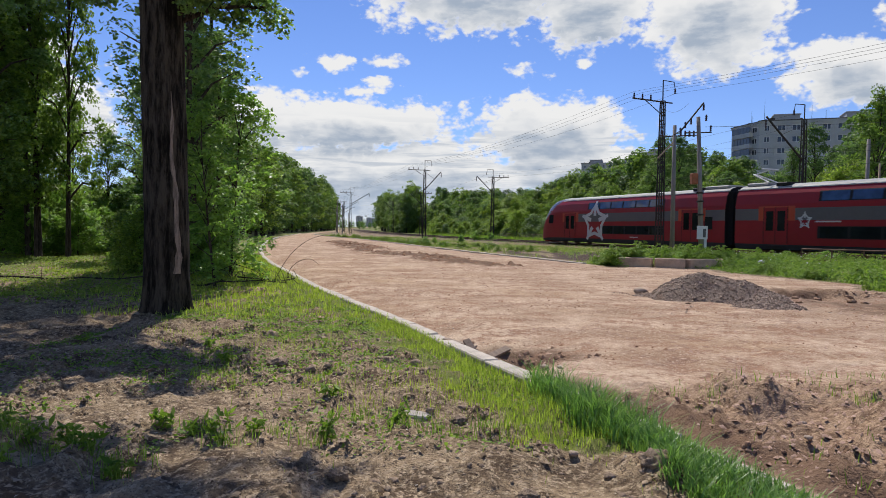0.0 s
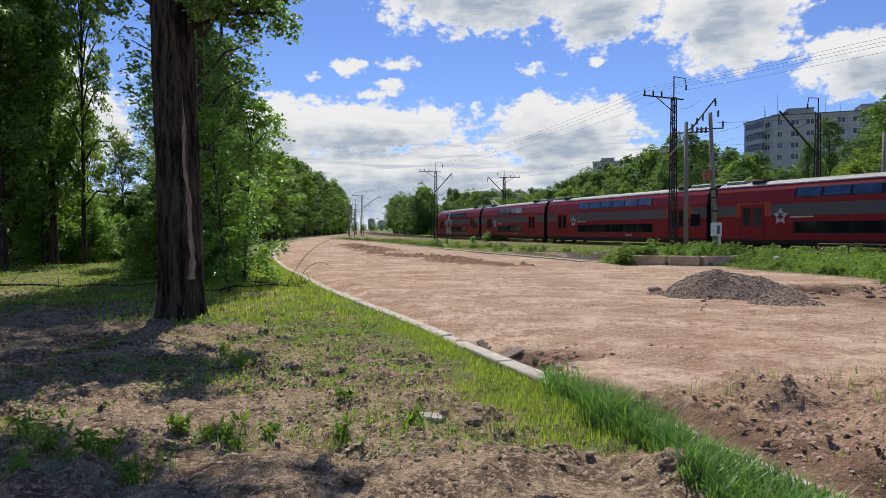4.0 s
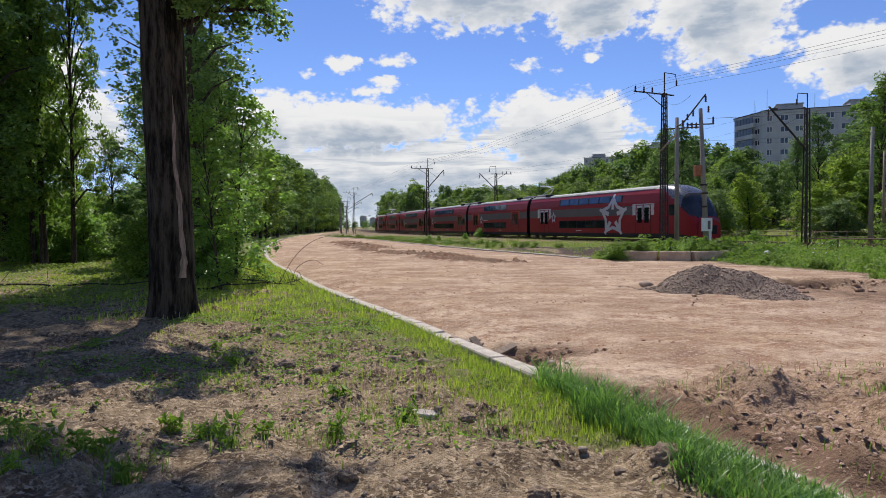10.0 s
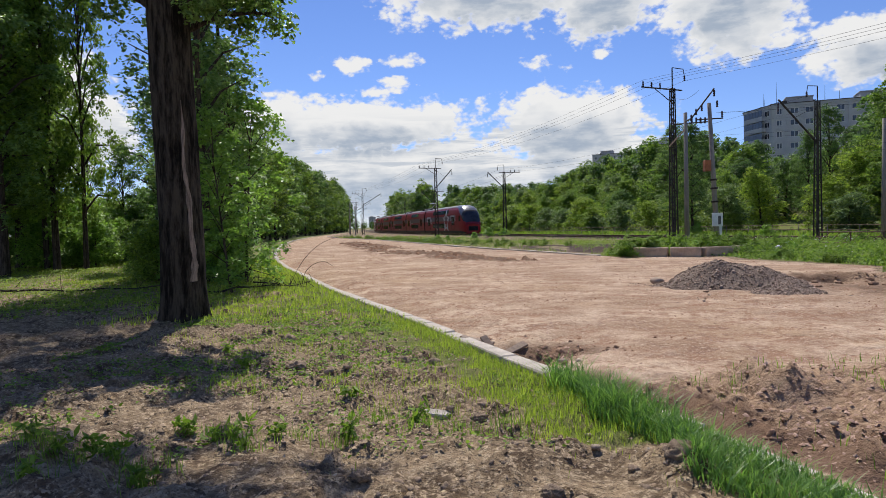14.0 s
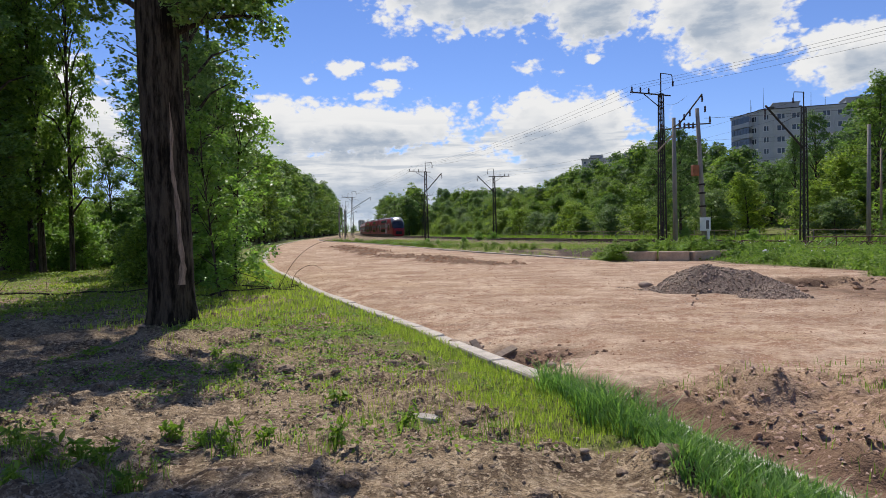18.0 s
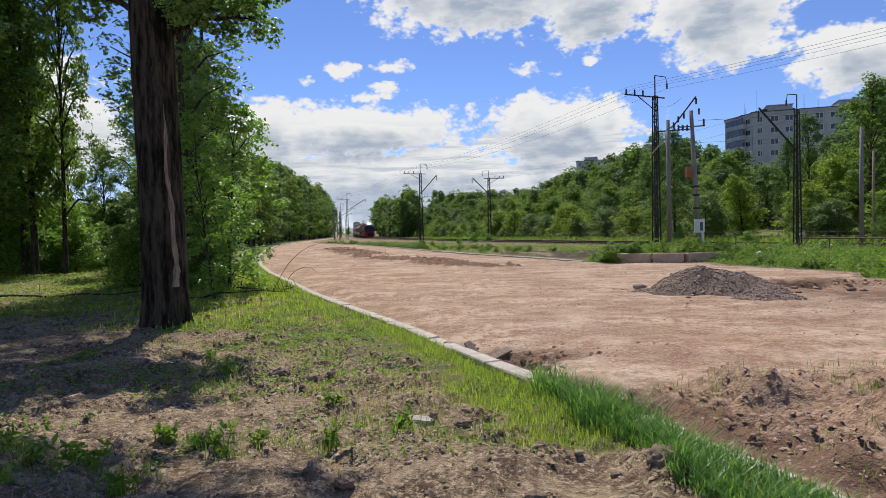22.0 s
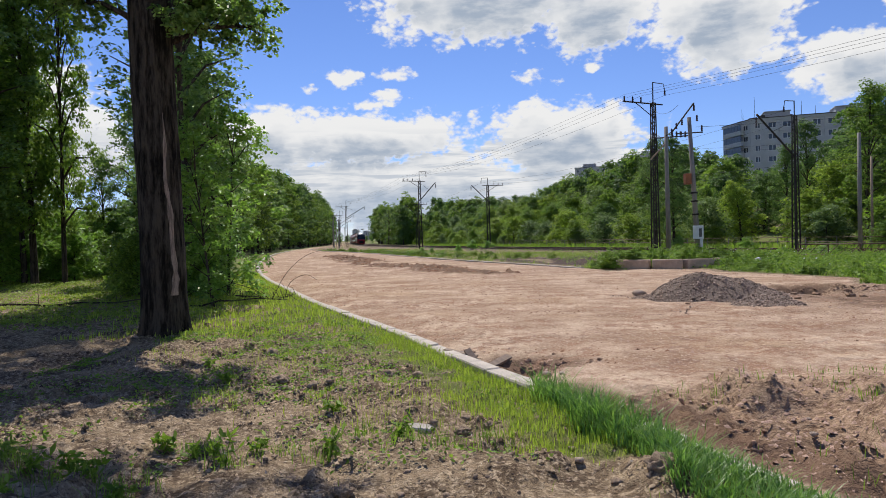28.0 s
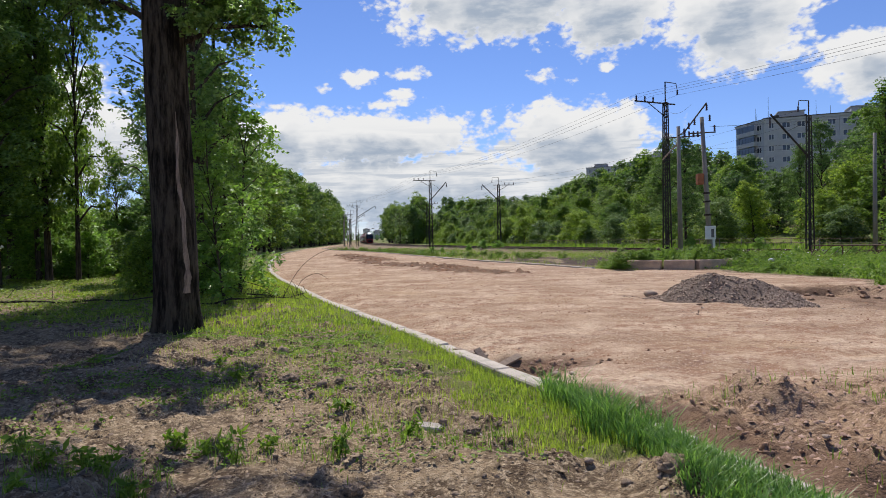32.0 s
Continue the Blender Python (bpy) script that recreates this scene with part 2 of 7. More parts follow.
M = dict(
    earth=ground_material(),
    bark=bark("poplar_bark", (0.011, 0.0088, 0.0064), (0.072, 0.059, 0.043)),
    barewood=plain("bare_sapwood", (0.245, 0.185, 0.14), 0.9, 0, 0.6, 30, 0.6, stretch=(1, 1, 0.15)),
    limb=bark("limb_bark", (0.03, 0.023, 0.017), (0.10, 0.08, 0.06), 1.5),
    leaf_poplar=leafy("poplar_leaf", (0.035, 0.082, 0.026), (0.225, 0.36, 0.11), 0.46, 0.40, True),
    leaf_lime=leafy("young_leaf", (0.07, 0.15, 0.028), (0.27, 0.43, 0.085), 0.5, 0.45),
    leaf_dark=leafy("forest_leaf", (0.026, 0.058, 0.022), (0.175, 0.28, 0.09), 0.46, 0.5, True),
    leaf_wood=leafy("wood_edge_leaf", (0.035, 0.072, 0.016), (0.235, 0.355, 0.068), 0.45, 0.55, True),
    leaf_willow=leafy("willow_leaf", (0.07, 0.115, 0.04), (0.27, 0.375, 0.125), 0.30, 0.55, True),
    grass=leafy("grass_blade", (0.15, 0.225, 0.025), (0.43, 0.52, 0.09), 0.45),
    grass_lush=leafy("tall_grass_blade", (0.05, 0.135, 0.026), (0.25, 0.41, 0.10), 0.42, 0.36),
    ground_leaf=leafy("ground_cover_leaf", (0.13, 0.19, 0.03), (0.27, 0.35, 0.055), 0.4),
    weed=leafy("weed_leaf", (0.06, 0.125, 0.018), (0.255, 0.375, 0.06), 0.45),
    clod=plain("earth_clod", (0.29, 0.21, 0.145), 0.95, 0, 0.45, 12, 1.0),
    clay=plain("clay_clod", (0.30, 0.185, 0.12), 0.95, 0, 0.4, 7, 0.9),
    kerb=plain("kerb_concrete", (0.47, 0.41, 0.345), 0.9, 0, 0.3, 4, 0.4),
    block=plain("block_concrete", (0.47, 0.345, 0.25), 0.9, 0, 0.28, 2.5, 0.5),
    pole=plain("pole_concrete", (0.24, 0.222, 0.20), 0.9, 0, 0.3, 2.0, 0.4, stretch=(3, 3, 0.4)),
    steel=plain("mast_steel", (0.055, 0.045, 0.04), 0.75, 0.2, 0.4, 4, 0.3),
    rust=plain("rusty_rail", (0.11, 0.065, 0.045), 0.6, 0.5, 0.35, 4, 0.3),
    sleeper=plain("sleeper_concrete", (0.24, 0.20, 0.17), 0.9, 0, 0.3, 3, 0.3),
    wire=plain("wire", (0.05, 0.05, 0.055), 0.85, 0.0, 0.1, 3, 0),
    porcelain=plain("insulator", (0.06, 0.035, 0.03), 0.3, 0, 0.2, 8, 0),
    white=plain("white_board", (0.72, 0.72, 0.70), 0.6, 0, 0.1, 4, 0.1),
    railing=plain("old_railing_paint", (0.125, 0.075, 0.05), 0.75, 0, 0.35, 5, 0.2),
    orange=plain("faded_orange_steel", (0.30, 0.115, 0.055), 0.7, 0, 0.3, 5, 0.2),
    red=plain("carriage_red", (0.265, 0.010, 0.016), 0.42, 0, 0.12, 0.6, 0.02, 0.3),
    orange_door=plain("door_orange_red", (0.43, 0.048, 0.014), 0.35, 0, 0.08, 1.0, 0.02, 0.5),
    grey=plain("carriage_grey", (0.105, 0.10, 0.105), 0.4, 0, 0.12, 0.6, 0.02, 0.4),
    silver=plain("silver_vinyl", (0.55, 0.55, 0.56), 0.45, 0.1, 0.1, 1.5, 0.02),
    roof=plain("carriage_roof", (0.27, 0.265, 0.25), 0.6, 0.0, 0.18, 0.9, 0.05),
    fairing=plain("nose_fairing", (0.13, 0.13, 0.15), 0.28, 0.3, 0.12, 0.8, 0.02, 0.6),
    skirt=plain("underframe_grey", (0.035, 0.035, 0.042), 0.6, 0, 0.2, 1.2, 0.05),
    black=plain("rubber_black", (0.012, 0.012, 0.013), 0.7, 0, 0.2, 3, 0.1),
    glass=glass_dark("carriage_glass", (0.008, 0.011, 0.012), 0.08, 0.22),
    # the blue base colour paints the sky's reflection into the upper panes
    glass_top=glass_dark("sky_tinted_carriage_glass", (0.022, 0.045, 0.10), 0.04),
    windscreen=glass_dark("windscreen_glass", (0.022, 0.025, 0.032), 0.07, 0.4),
    weed_dark=leafy("verge_weed_leaf", (0.07, 0.125, 0.022), (0.29, 0.40, 0.085), 0.45),
    leaf_scrub=leafy("scrub_leaf", (0.06, 0.105, 0.018), (0.31, 0.425, 0.075), 0.42, 0.6, True),
    lamp=plain("lamp_lens", (0.6, 0.58, 0.5), 0.15, 0, 0.1, 5, 0),
    panel=plain("concrete_panel", (0.43, 0.437, 0.445), 0.85, 0, 0.12, 0.5, 0.2),
    panel_far=plain("far_concrete_panel", (0.42, 0.42, 0.43), 0.85, 0, 0.1, 0.2, 0.1),
    pane=glass_dark("window_glass", (0.03, 0.035, 0.045), 0.1),
    wframe=plain("white_window_frame", (0.60, 0.59, 0.57), 0.6, 0, 0.1, 3, 0.05),
    tar=plain("roof_felt", (0.07, 0.065, 0.06), 0.9, 0, 0.2, 1, 0.2),
    wood=plain("weathered_plank", (0.30, 0.22, 0.16), 0.85, 0, 0.3, 5, 0.4, stretch=(0.3, 3, 3)),
    gravel=None, stone=plain("pale_stone", (0.38, 0.29, 0.22), 0.9, 0, 0.3, 12, 0.6),
)


def gravel_material():
    k = Mat("crushed_stone", 0.85, 0, 0.25)
    grit = k.math("ADD", k.math("MULTIPLY", k.island(), 0.4), k.math("MULTIPLY", k.noise(28, 3, 0.7), 0.75))
    k.color(k.mix(k.ramp(grit, 0.30, 0.80), (0.115, 0.08, 0.06), (0.47, 0.345, 0.265)))
    k.bump(k.noise(50, 3), 0.5, 0.01)
    return k.m


M["gravel"] = gravel_material()


def crumb_material(name, dark, lite):
    k = Mat(name, 0.95, 0, 0.12)
    k.color(k.mix(k.island(), dark, lite))
    k.bump(k.noise(60, 3), 0.6, 0.01)
    return k.m


M["crumb"] = crumb_material("soil_crumb", (0.075, 0.051, 0.033), (0.42, 0.315, 0.212))
M["crumb_dark"] = crumb_material("dark_clay_crumb", (0.11, 0.052, 0.03), (0.30, 0.165, 0.10))
M["flake"] = crumb_material("dry_litter", (0.30, 0.22, 0.15), (0.62, 0.55, 0.46))
M["crumb_clay"] = crumb_material("clay_crumb", (0.26, 0.165, 0.12), (0.48, 0.33, 0.26))


# ---- helpers for meshes ----
rng = np.random.default_rng(7)


def mesh_of(name, verts, faces, mats, idx=None, smooth=False):
    """A mesh from arrays; faces all of one length or a list of lists."""
    me = bpy.data.meshes.new(name)
    verts = np.asarray(verts, dtype=np.float32)
    if isinstance(faces, np.ndarray):
        k = faces.shape[1]
        me.vertices.add(len(verts))
        me.vertices.foreach_set("co", verts.ravel())
        me.loops.add(faces.size)
        me.loops.foreach_set("vertex_index", faces.ravel().astype(np.int32))
        me.polygons.add(len(faces))
        me.polygons.foreach_set("loop_start", np.arange(0, faces.size, k, dtype=np.int32))
        me.update(calc_edges=True)
    else:
        me.from_pydata([tuple(map(float, v)) for v in verts], [], faces)
    for m in mats if isinstance(mats, (list, tuple)) else [mats]:
        me.materials.append(m)
    if idx is not None:
        me.polygons.foreach_set("material_index", np.asarray(idx, dtype=np.int32))
    if smooth:
        me.polygons.foreach_set("use_smooth", np.ones(len(me.polygons), dtype=bool))
    me.update()
    return me


def part_me(name, me, parent, label=""):
    ob = new(name, me)
    ob.parent = parent
    return tagged(ob, label)


def part(name, bm, material, parent, label="", smooth=False):
    """Links a bmesh as one mesh object under a thing or a part."""
    me = bpy.data.meshes.new(name)
    bm.to_mesh(me)
    bm.free()
    me.materials.append(material)
    if smooth:
        me.polygons.foreach_set("use_smooth", np.ones(len(me.polygons), dtype=bool))
    return part_me(name, me, parent, label)


def empty(name, m, label, category, group="", kind=""):
    ob = new(name)
    ob.matrix_basis = m
    return tagged(ob, label, category, group, kind)


def box(bm, x0, x1, y0, y1, z0, z1, bevel=0.0, m=None):
    r = bmesh.ops.create_cube(bm, size=1.0)["verts"]
    for v in r:
        v.co = Vector(((x0 + x1) / 2 + v.co.x * (x1 - x0), (y0 + y1) / 2 + v.co.y * (y1 - y0), (z0 + z1) / 2 + v.co.z * (z1 - z0)))
    if bevel:
        es = list({e for v in r for e in v.link_edges})
        r = bmesh.ops.bevel(bm, geom=es, offset=bevel, segments=1, affect="EDGES")["verts"]
    if m is not None:
        bmesh.ops.transform(bm, matrix=m, verts=list(r))
    return bm


def rod(bm, a, b, r0, r1=None, n=6):
    """A tapered bar from a to b."""
    a, b = Vector(a), Vector(b)
    d = b - a
    m = Matrix.Translation((a + b) / 2) @ d.to_track_quat("Z", "Y").to_matrix().to_4x4()
    bmesh.ops.create_cone(bm, cap_ends=True, segments=n, radius1=r0, radius2=r0 if r1 is None else r1, depth=d.length, matrix=m)
    return bm


def fresh(*shapes):
    bm = bmesh.new()
    for f, *a in shapes:
        f(bm, *a)
    return bm


LAT = np.random.default_rng(3).random((256, 256))


def vnoise(x, y, s=0):
    x, y = np.asarray(x, float) + s * 17.3, np.asarray(y, float) + s * 9.1
    i, j = np.floor(x).astype(int), np.floor(y).astype(int)
    u, v = x - i, y - j
    u, v = u * u * (3 - 2 * u), v * v * (3 - 2 * v)
    g = lambda a, b: LAT[a % 256, b % 256]
    return (g(i, j) * (1 - u) + g(i + 1, j) * u) * (1 - v) + (g(i, j + 1) * (1 - u) + g(i + 1, j + 1) * u) * v


def fbm(x, y, s=0, o=4):
    return sum(vnoise(x * 2 ** k, y * 2 ** k, s + k) * 0.5 ** (k + 1) for k in range(o)) / (1 - 0.5 ** o)


def sstep(v, a, b):
    t = np.clip((v - a) / (b - a), 0, 1)
    return t * t * (3 - 2 * t)


# ---- the plan: kerbs, road edge, track ----
KERB_L = np.array([(6.0, -30), (3.6, -4), (2.85, 1.5), (2.19, 3.87), (1.78, 4.96), (1.08, 6.55), (0.27, 8.52), (-0.51, 10.6), (-1.1, 11.95), (-2.04, 14.1), (-3.47, 17.5), (-5.0, 21.7), (-7.1, 27.2), (-9.2, 33.5), (-11.6, 41.6), (-15.0, 54.5), (-19.2, 71.8), (-24.5, 98), (-32.0, 146), (-43.5, 250), (-68, 450), (-135, 900)])
EDGE_R = np.array([(26.0, -30), (20, 6), (13.6, 13.8), (11.4, 16.0), (11.8, 17.8), (13.5, 20.6), (12.5, 23.8), (11.6, 26.0), (11.8, 28.0), (11.2, 28.8), (9.9, 29.15), (8.5, 29.95), (7.2, 30.5), (6.7, 31.5), (5.5, 35.7), (3.2, 41.8), (0.4, 50.5), (-2.3, 60), (-6.6, 75), (-12.3, 93), (-20, 113), (-27.6, 141), (-32.8, 175), (-40.5, 250), (-65, 450), (-128, 900)])


def x_left(y):
    return np.interp(y, KERB_L[:, 1], KERB_L[:, 0])


def x_right(y):
    return np.interp(y, EDGE_R[:, 1], EDGE_R[:, 0])


# centre line of the near track: heading turns along a long easement, then runs straight
TS = np.arange(-200.0, 900.0, 0.5)
uu = TS / 100
kk = np.where((TS > -60) & (TS < 172), (-0.1865 + 0.257 * uu - 0.1408 * np.clip(uu, 0, 3) ** 2) / 100, np.where(TS <= -60, -0.0034, 0.0))
TH = np.concatenate([[0], np.cumsum(kk[:-1] * 0.5)])
TH += 0.3325 - TH[400]
TX = np.concatenate([[0], np.cumsum(-np.sin(TH[:-1]) * 0.5)])
TY = np.concatenate([[0], np.cumsum(np.cos(TH[:-1]) * 0.5)])
TX += 12.362 - TX[400]
TY += 80.247 - TY[400]
RAIL_Z = 0.15


def track(s, right=0.0):
    """Place and heading on the track, metres along it and to its right."""
    x, y, th = np.interp(s, TS, TX), np.interp(s, TS, TY), np.interp(s, TS, TH)
    return x + np.cos(th) * right, y + np.sin(th) * right, th


def track_side(x, y):
    """Signed distance to the right of the near track."""
    x, y = np.asarray(x, float), np.asarray(y, float)
    out = np.empty(x.shape)
    fx, fy, fo = x.ravel(), y.ravel(), out.reshape(-1)
    px, py, pt = TX[::8], TY[::8], TH[::8]
    for i in range(0, len(fx), 4000):
        a, b = fx[i:i + 4000, None], fy[i:i + 4000, None]
        k = np.argmin((a - px) ** 2 + (b - py) ** 2, axis=1)
        fo[i:i + 4000] = (fx[i:i + 4000] - px[k]) * np.cos(pt[k]) + (fy[i:i + 4000] - py[k]) * np.sin(pt[k])
    return out


def masks(x, y):
    """How far each place is road, turf, churned clay, ballast."""
    dl, dr, dt = x - x_left(y), x_right(y) - x, track_side(x, y)
    road = np.minimum(sstep(dl, -0.05, 0.25), sstep(dr, -0.2, 0.5))
    churn = sstep(6.9 - y + 0.12 * np.clip(x - 2, 0, 9), 0, 0.9) * sstep(dl, 0.0, 0.3) * (1 - 0.75 * sstep(x, 3.0, 7.5) * sstep(y, 4.9, 5.6))
    xb = np.interp(y, [28, 30, 37, 40, 65, 80], [4.5, 1.0, -0.9, -3.3, -9.6, -14.0])
    rut = np.exp(-(((x - xb) / (0.9 + 0.02 * y)) ** 2)) * sstep(fbm(x * 0.8, y * 0.45, 5), 0.40, 0.52) * sstep(y, 27, 29) * sstep(80 - y, 0, 10)
    churn = np.maximum(churn, rut)
    damp = sstep(dl, 0.02, 0.2) * sstep(1.0 + 0.5 * (fbm(x * 2, y * 2, 58) - 0.5) - dl, 0, 0.5) * sstep(7.2 - y, 0, 0.6) * 0.8
    # dark also covers the wet hole by the kerb, its shade painted in too
    dark = np.maximum(np.maximum(rut, damp), np.exp(-(((x - 1.1) / 0.95) ** 2 + ((y - 8.25) / 0.6) ** 2)))
    # shade of the pit and its step beside the heap, painted dark
    dark = np.maximum(dark, 0.9 * np.exp(-(((x - 9.3) / 1.0) ** 2 + ((y - 16.5) / 0.5) ** 2)))
    dark = np.maximum(dark, 0.75 * np.exp(-(((x - 10.5) / 3.6) ** 2 + ((y - 13.6) / 2.6) ** 2)))
    churn = np.maximum(churn, 0.75 * np.exp(-(((x - 0.85) / 0.7) ** 2 + ((y - 8.2) / 0.9) ** 2)))
    churn = np.maximum(churn, 0.8 * np.exp(-(((x - 9.8) / 2.2) ** 2 + ((y - 16.3) / 1.1) ** 2)))
    n = fbm(x * 0.5, y * 0.5, 2)
    strip = sstep(-dl, 0.0, 0.1) * sstep(0.85 + 0.8 * (n - 0.5) + np.clip(y - 14, 0, 30) * 0.25 + dl, -0.4, 0.3)
    strip *= sstep(y + 0.5 * (n - 0.5), 4.4, 4.95)
    left = sstep(-dl, 0.0, 0.5) * np.clip(sstep(n, 0.50, 0.70) * 0.5 * sstep(y, 5.5, 9) + sstep(y, 11, 19) * 0.42 * sstep(n, 0.3, 0.6), 0, 1)
    left *= 1 - 0.95 * sstep(-x, 2.2, 3.5) * sstep(11 - y, 0, 2) * sstep(y, 4, 6)
    right = sstep(-dr, -0.1, 0.6) * np.maximum(sstep(fbm(x * 0.3, y * 0.3, 8), 0.25, 0.4) * (1 - 0.6 * sstep(y, 32, 36) * (dt < 0)), 0)
    deep = sstep(-dl, 7, 10) * sstep(y, 13, 18) * (0.45 + 0.55 * sstep(n, 0.35, 0.55))
    grass = np.maximum(np.maximum(strip, left), np.maximum(right, deep))
    ballast = np.where((dt > -2.6) & (dt < 7.2), 1.0, 0.0) * sstep(-dr, 0.5, 2)
    bank = 0.85 * sstep(-dr, 0.7, 1.5) * sstep(y, 32.5, 34) * sstep(52 - y, 0, 6) * sstep(x, 3.0, 5.5) * sstep(12.5 - x, 0, 1.5) * sstep(fbm(x * 0.5, y * 0.25, 29), 0.30, 0.5) * (dt < -2)
    ballast = np.maximum(ballast, bank)
    return dl, dr, dt, road, churn, np.clip(grass, 0, 1) * (1 - ballast), ballast, dark * road


def ledge(x, y):
    """A low broken step of earth beside the heap."""
    e = 16.35 + 0.5 * (fbm(x * 1.3, y * 0.2, 62) - 0.5) - 0.12 * (x - 9)
    return 0.10 * sstep(y - e, -0.07, 0.07) * sstep(e + 3.5 - y, 0, 3) * sstep(x, 7.8, 8.3) * sstep(14.5 - x, 0, 3) * (0.5 + fbm(x * 1.9, y * 1.9, 64))


def ground_z(x, y, full=False):
    x, y = np.asarray(x, float), np.asarray(y, float)
    mk = masks(x, y)
    dl, dr, dt, road, churn, grass, ballast, dark = mk
    near = sstep(30 - np.hypot(x, y), 0, 22)
    z = np.zeros(x.shape)
    lump = (fbm(x * 1.6, y * 1.6, 11, 5) - 0.5) * 0.24 + np.clip(fbm(x * 5, y * 5, 21, 3) - 0.5, 0, 1) * 0.30
    z += lump * sstep(-dl, 0.05, 0.6) * (0.25 + 0.75 * near) * (1 - 0.45 * grass)
    z += (fbm(x * 0.12, y * 0.12, 31) - 0.5) * 0.5 * sstep(-dl, 3, 12)
    wave = (fbm(x * 1.1, y * 1.1, 41, 5) - 0.5) * 0.075 + (fbm(x * 0.2, y * 0.45, 43) - 0.5) * 0.14
    z += wave * road
    z += road * near * 0.045 * ((1 - np.abs(2 * fbm(x * 0.9, y * 0.9, 45, 5) - 1)) ** 5 - 0.7 * np.clip(fbm(x * 2.2, y * 3.0, 47, 4) - 0.5, 0, 1))
    z += churn * ((fbm(x * 2.2, y * 2.2, 51, 5) - 0.5) * 0.33 + np.clip(fbm(x * 7, y * 7, 53, 3) - 0.5, 0, 1) * 0.24 + 0.12 * (1 - np.abs(2 * fbm(x * 2.6, y * 3.2, 55, 3) - 1)) ** 3) * sstep(dl, 0.1, 0.5)
    z -= 0.12 * road * (1 - sstep(dl, 0.2, 1.4)) * sstep(y, 7.0, 8.0)
    z -= 0.10 * churn * (1 - sstep(y, 7, 9)) * (1 - sstep(dl, 0.3, 1.6))
    # earth thrown up on the near side
    z += 0.30 * np.exp(-(((x - 4.6) / 1.5) ** 2 + ((y - 4.6) / 0.8) ** 2)) * (0.7 + 0.6 * (fbm(x * 3, y * 3, 61) - 0.5))
    # pit and spoil beside the heap
    z -= 0.14 * np.exp(-(((x - 9.0) / 0.9) ** 2 + ((y - 15.9) / 0.4) ** 2)) - ledge(x, y) - 0.10 * np.exp(-(((x - 8.4) / 0.7) ** 2 + ((y - 14.6) / 0.5) ** 2))
    z -= 0.16 * np.exp(-(((x - 0.95) / 0.55) ** 2 + ((y - 8.35) / 0.5) ** 2)) * sstep(dl, 0.05, 0.3)
    # verge falls to a swale, the track lies on a low bank, the woods stand on a slope
    out = sstep(-dr, 0.0, 3.0)
    z += out * (0.12 * (fbm(x * 0.8, y * 0.8, 71) - 0.5) - 0.25 * sstep(y, 45, 80) * (1 - sstep(dt, -4.0, -2.6)))
    z += 0.05 * ballast
    bed = sstep(y - np.interp(x, [8.45, 9.8, 11.1, 12.6, 14.0], [30.1, 29.3, 28.95, 29.2, 31.4]), 0.05, 0.3) * sstep(38.5 - y, 0, 1.5) * sstep(x, 7.5, 8.8) * sstep(15.2 - x, 0, 1.5) * sstep(-dr, -0.5, 0.4)
    z += 0.34 * bed
    z += sstep(dt, 14, 85) * 7.0 + sstep(dt, 80, 300) * 8.0 + (fbm(x * 0.05, y * 0.05, 81) - 0.5) * 1.2 * sstep(dt, 15, 30)
    z += sstep(-dl, 60, 200) * 1.0
    return (z, mk) if full else z


def gz(x, y):
    return float(ground_z(np.array([x]), np.array([y]))[0])


def graded(stops):
    """Coordinates whose step grows from stop to stop: (place, step) pairs."""
    out = [stops[0][0]]
    for (a, sa), (b, sb) in zip(stops[:-1], stops[1:]):
        while out[-1] < b - 1e-6:
            t = (out[-1] - a) / (b - a)
            out.append(min(b, out[-1] + sa * (1 - t) + sb * t))
    return np.array(out)


def build_ground():
    gx = graded([(-2200, 260), (-300, 60), (-60, 4), (-20, 1.0), (-12, 0.4), (-5, 0.075), (5.5, 0.075), (11, 0.3), (16, 0.6), (40, 2.0), (120, 8), (400, 60), (2200, 260)])
    gy = graded([(-600, 120), (-40, 12), (-2, 1.0), (3.2, 0.07), (9.5, 0.085), (15.3, 0.12), (17.5, 0.12), (19, 0.25), (40, 0.45), (75, 0.9), (120, 3.0), (320, 12), (900, 90), (3200, 300)])
    X, Y = np.meshgrid(gx, gy)
    Z, mk = ground_z(X, Y, True)
    dl, dr, dt, road, churn, grass, ballast, dark = mk
    nx = len(gx)
    i = np.arange(len(gy) - 1)[:, None] * nx + np.arange(nx - 1)[None, :]
    quads = np.stack([i, i + 1, i + nx + 1, i + nx], -1).reshape(-1, 4)
    V = np.stack([X, Y, Z], -1).reshape(-1, 3)
    zone = ((dl > 0) & (dr > 0)).reshape(-1)[quads].mean(1) > 0.5
    for name, sel, label, cat in (("road", zone, "unpaved road of pale reddish sand and crushed brick", "dirt road"), ("ground", ~zone, "uneven bare soil with thin young grass and weeds", "ground")):
        q = quads[sel]
        used, inv = np.unique(q, return_inverse=True)
        me = mesh_of(name, V[used], inv.reshape(-1, 4), M["earth"], smooth=True)
        for key, arr in (("road", road), ("churn", churn), ("grass", grass), ("ballast", ballast), ("dark", dark)):
            at = me.attributes.new(key, "FLOAT", "POINT")
            at.data.foreach_set("value", arr.reshape(-1)[used].astype(np.float32))
        tagged(new(name, me), label, cat, kind="structure")


build_ground()


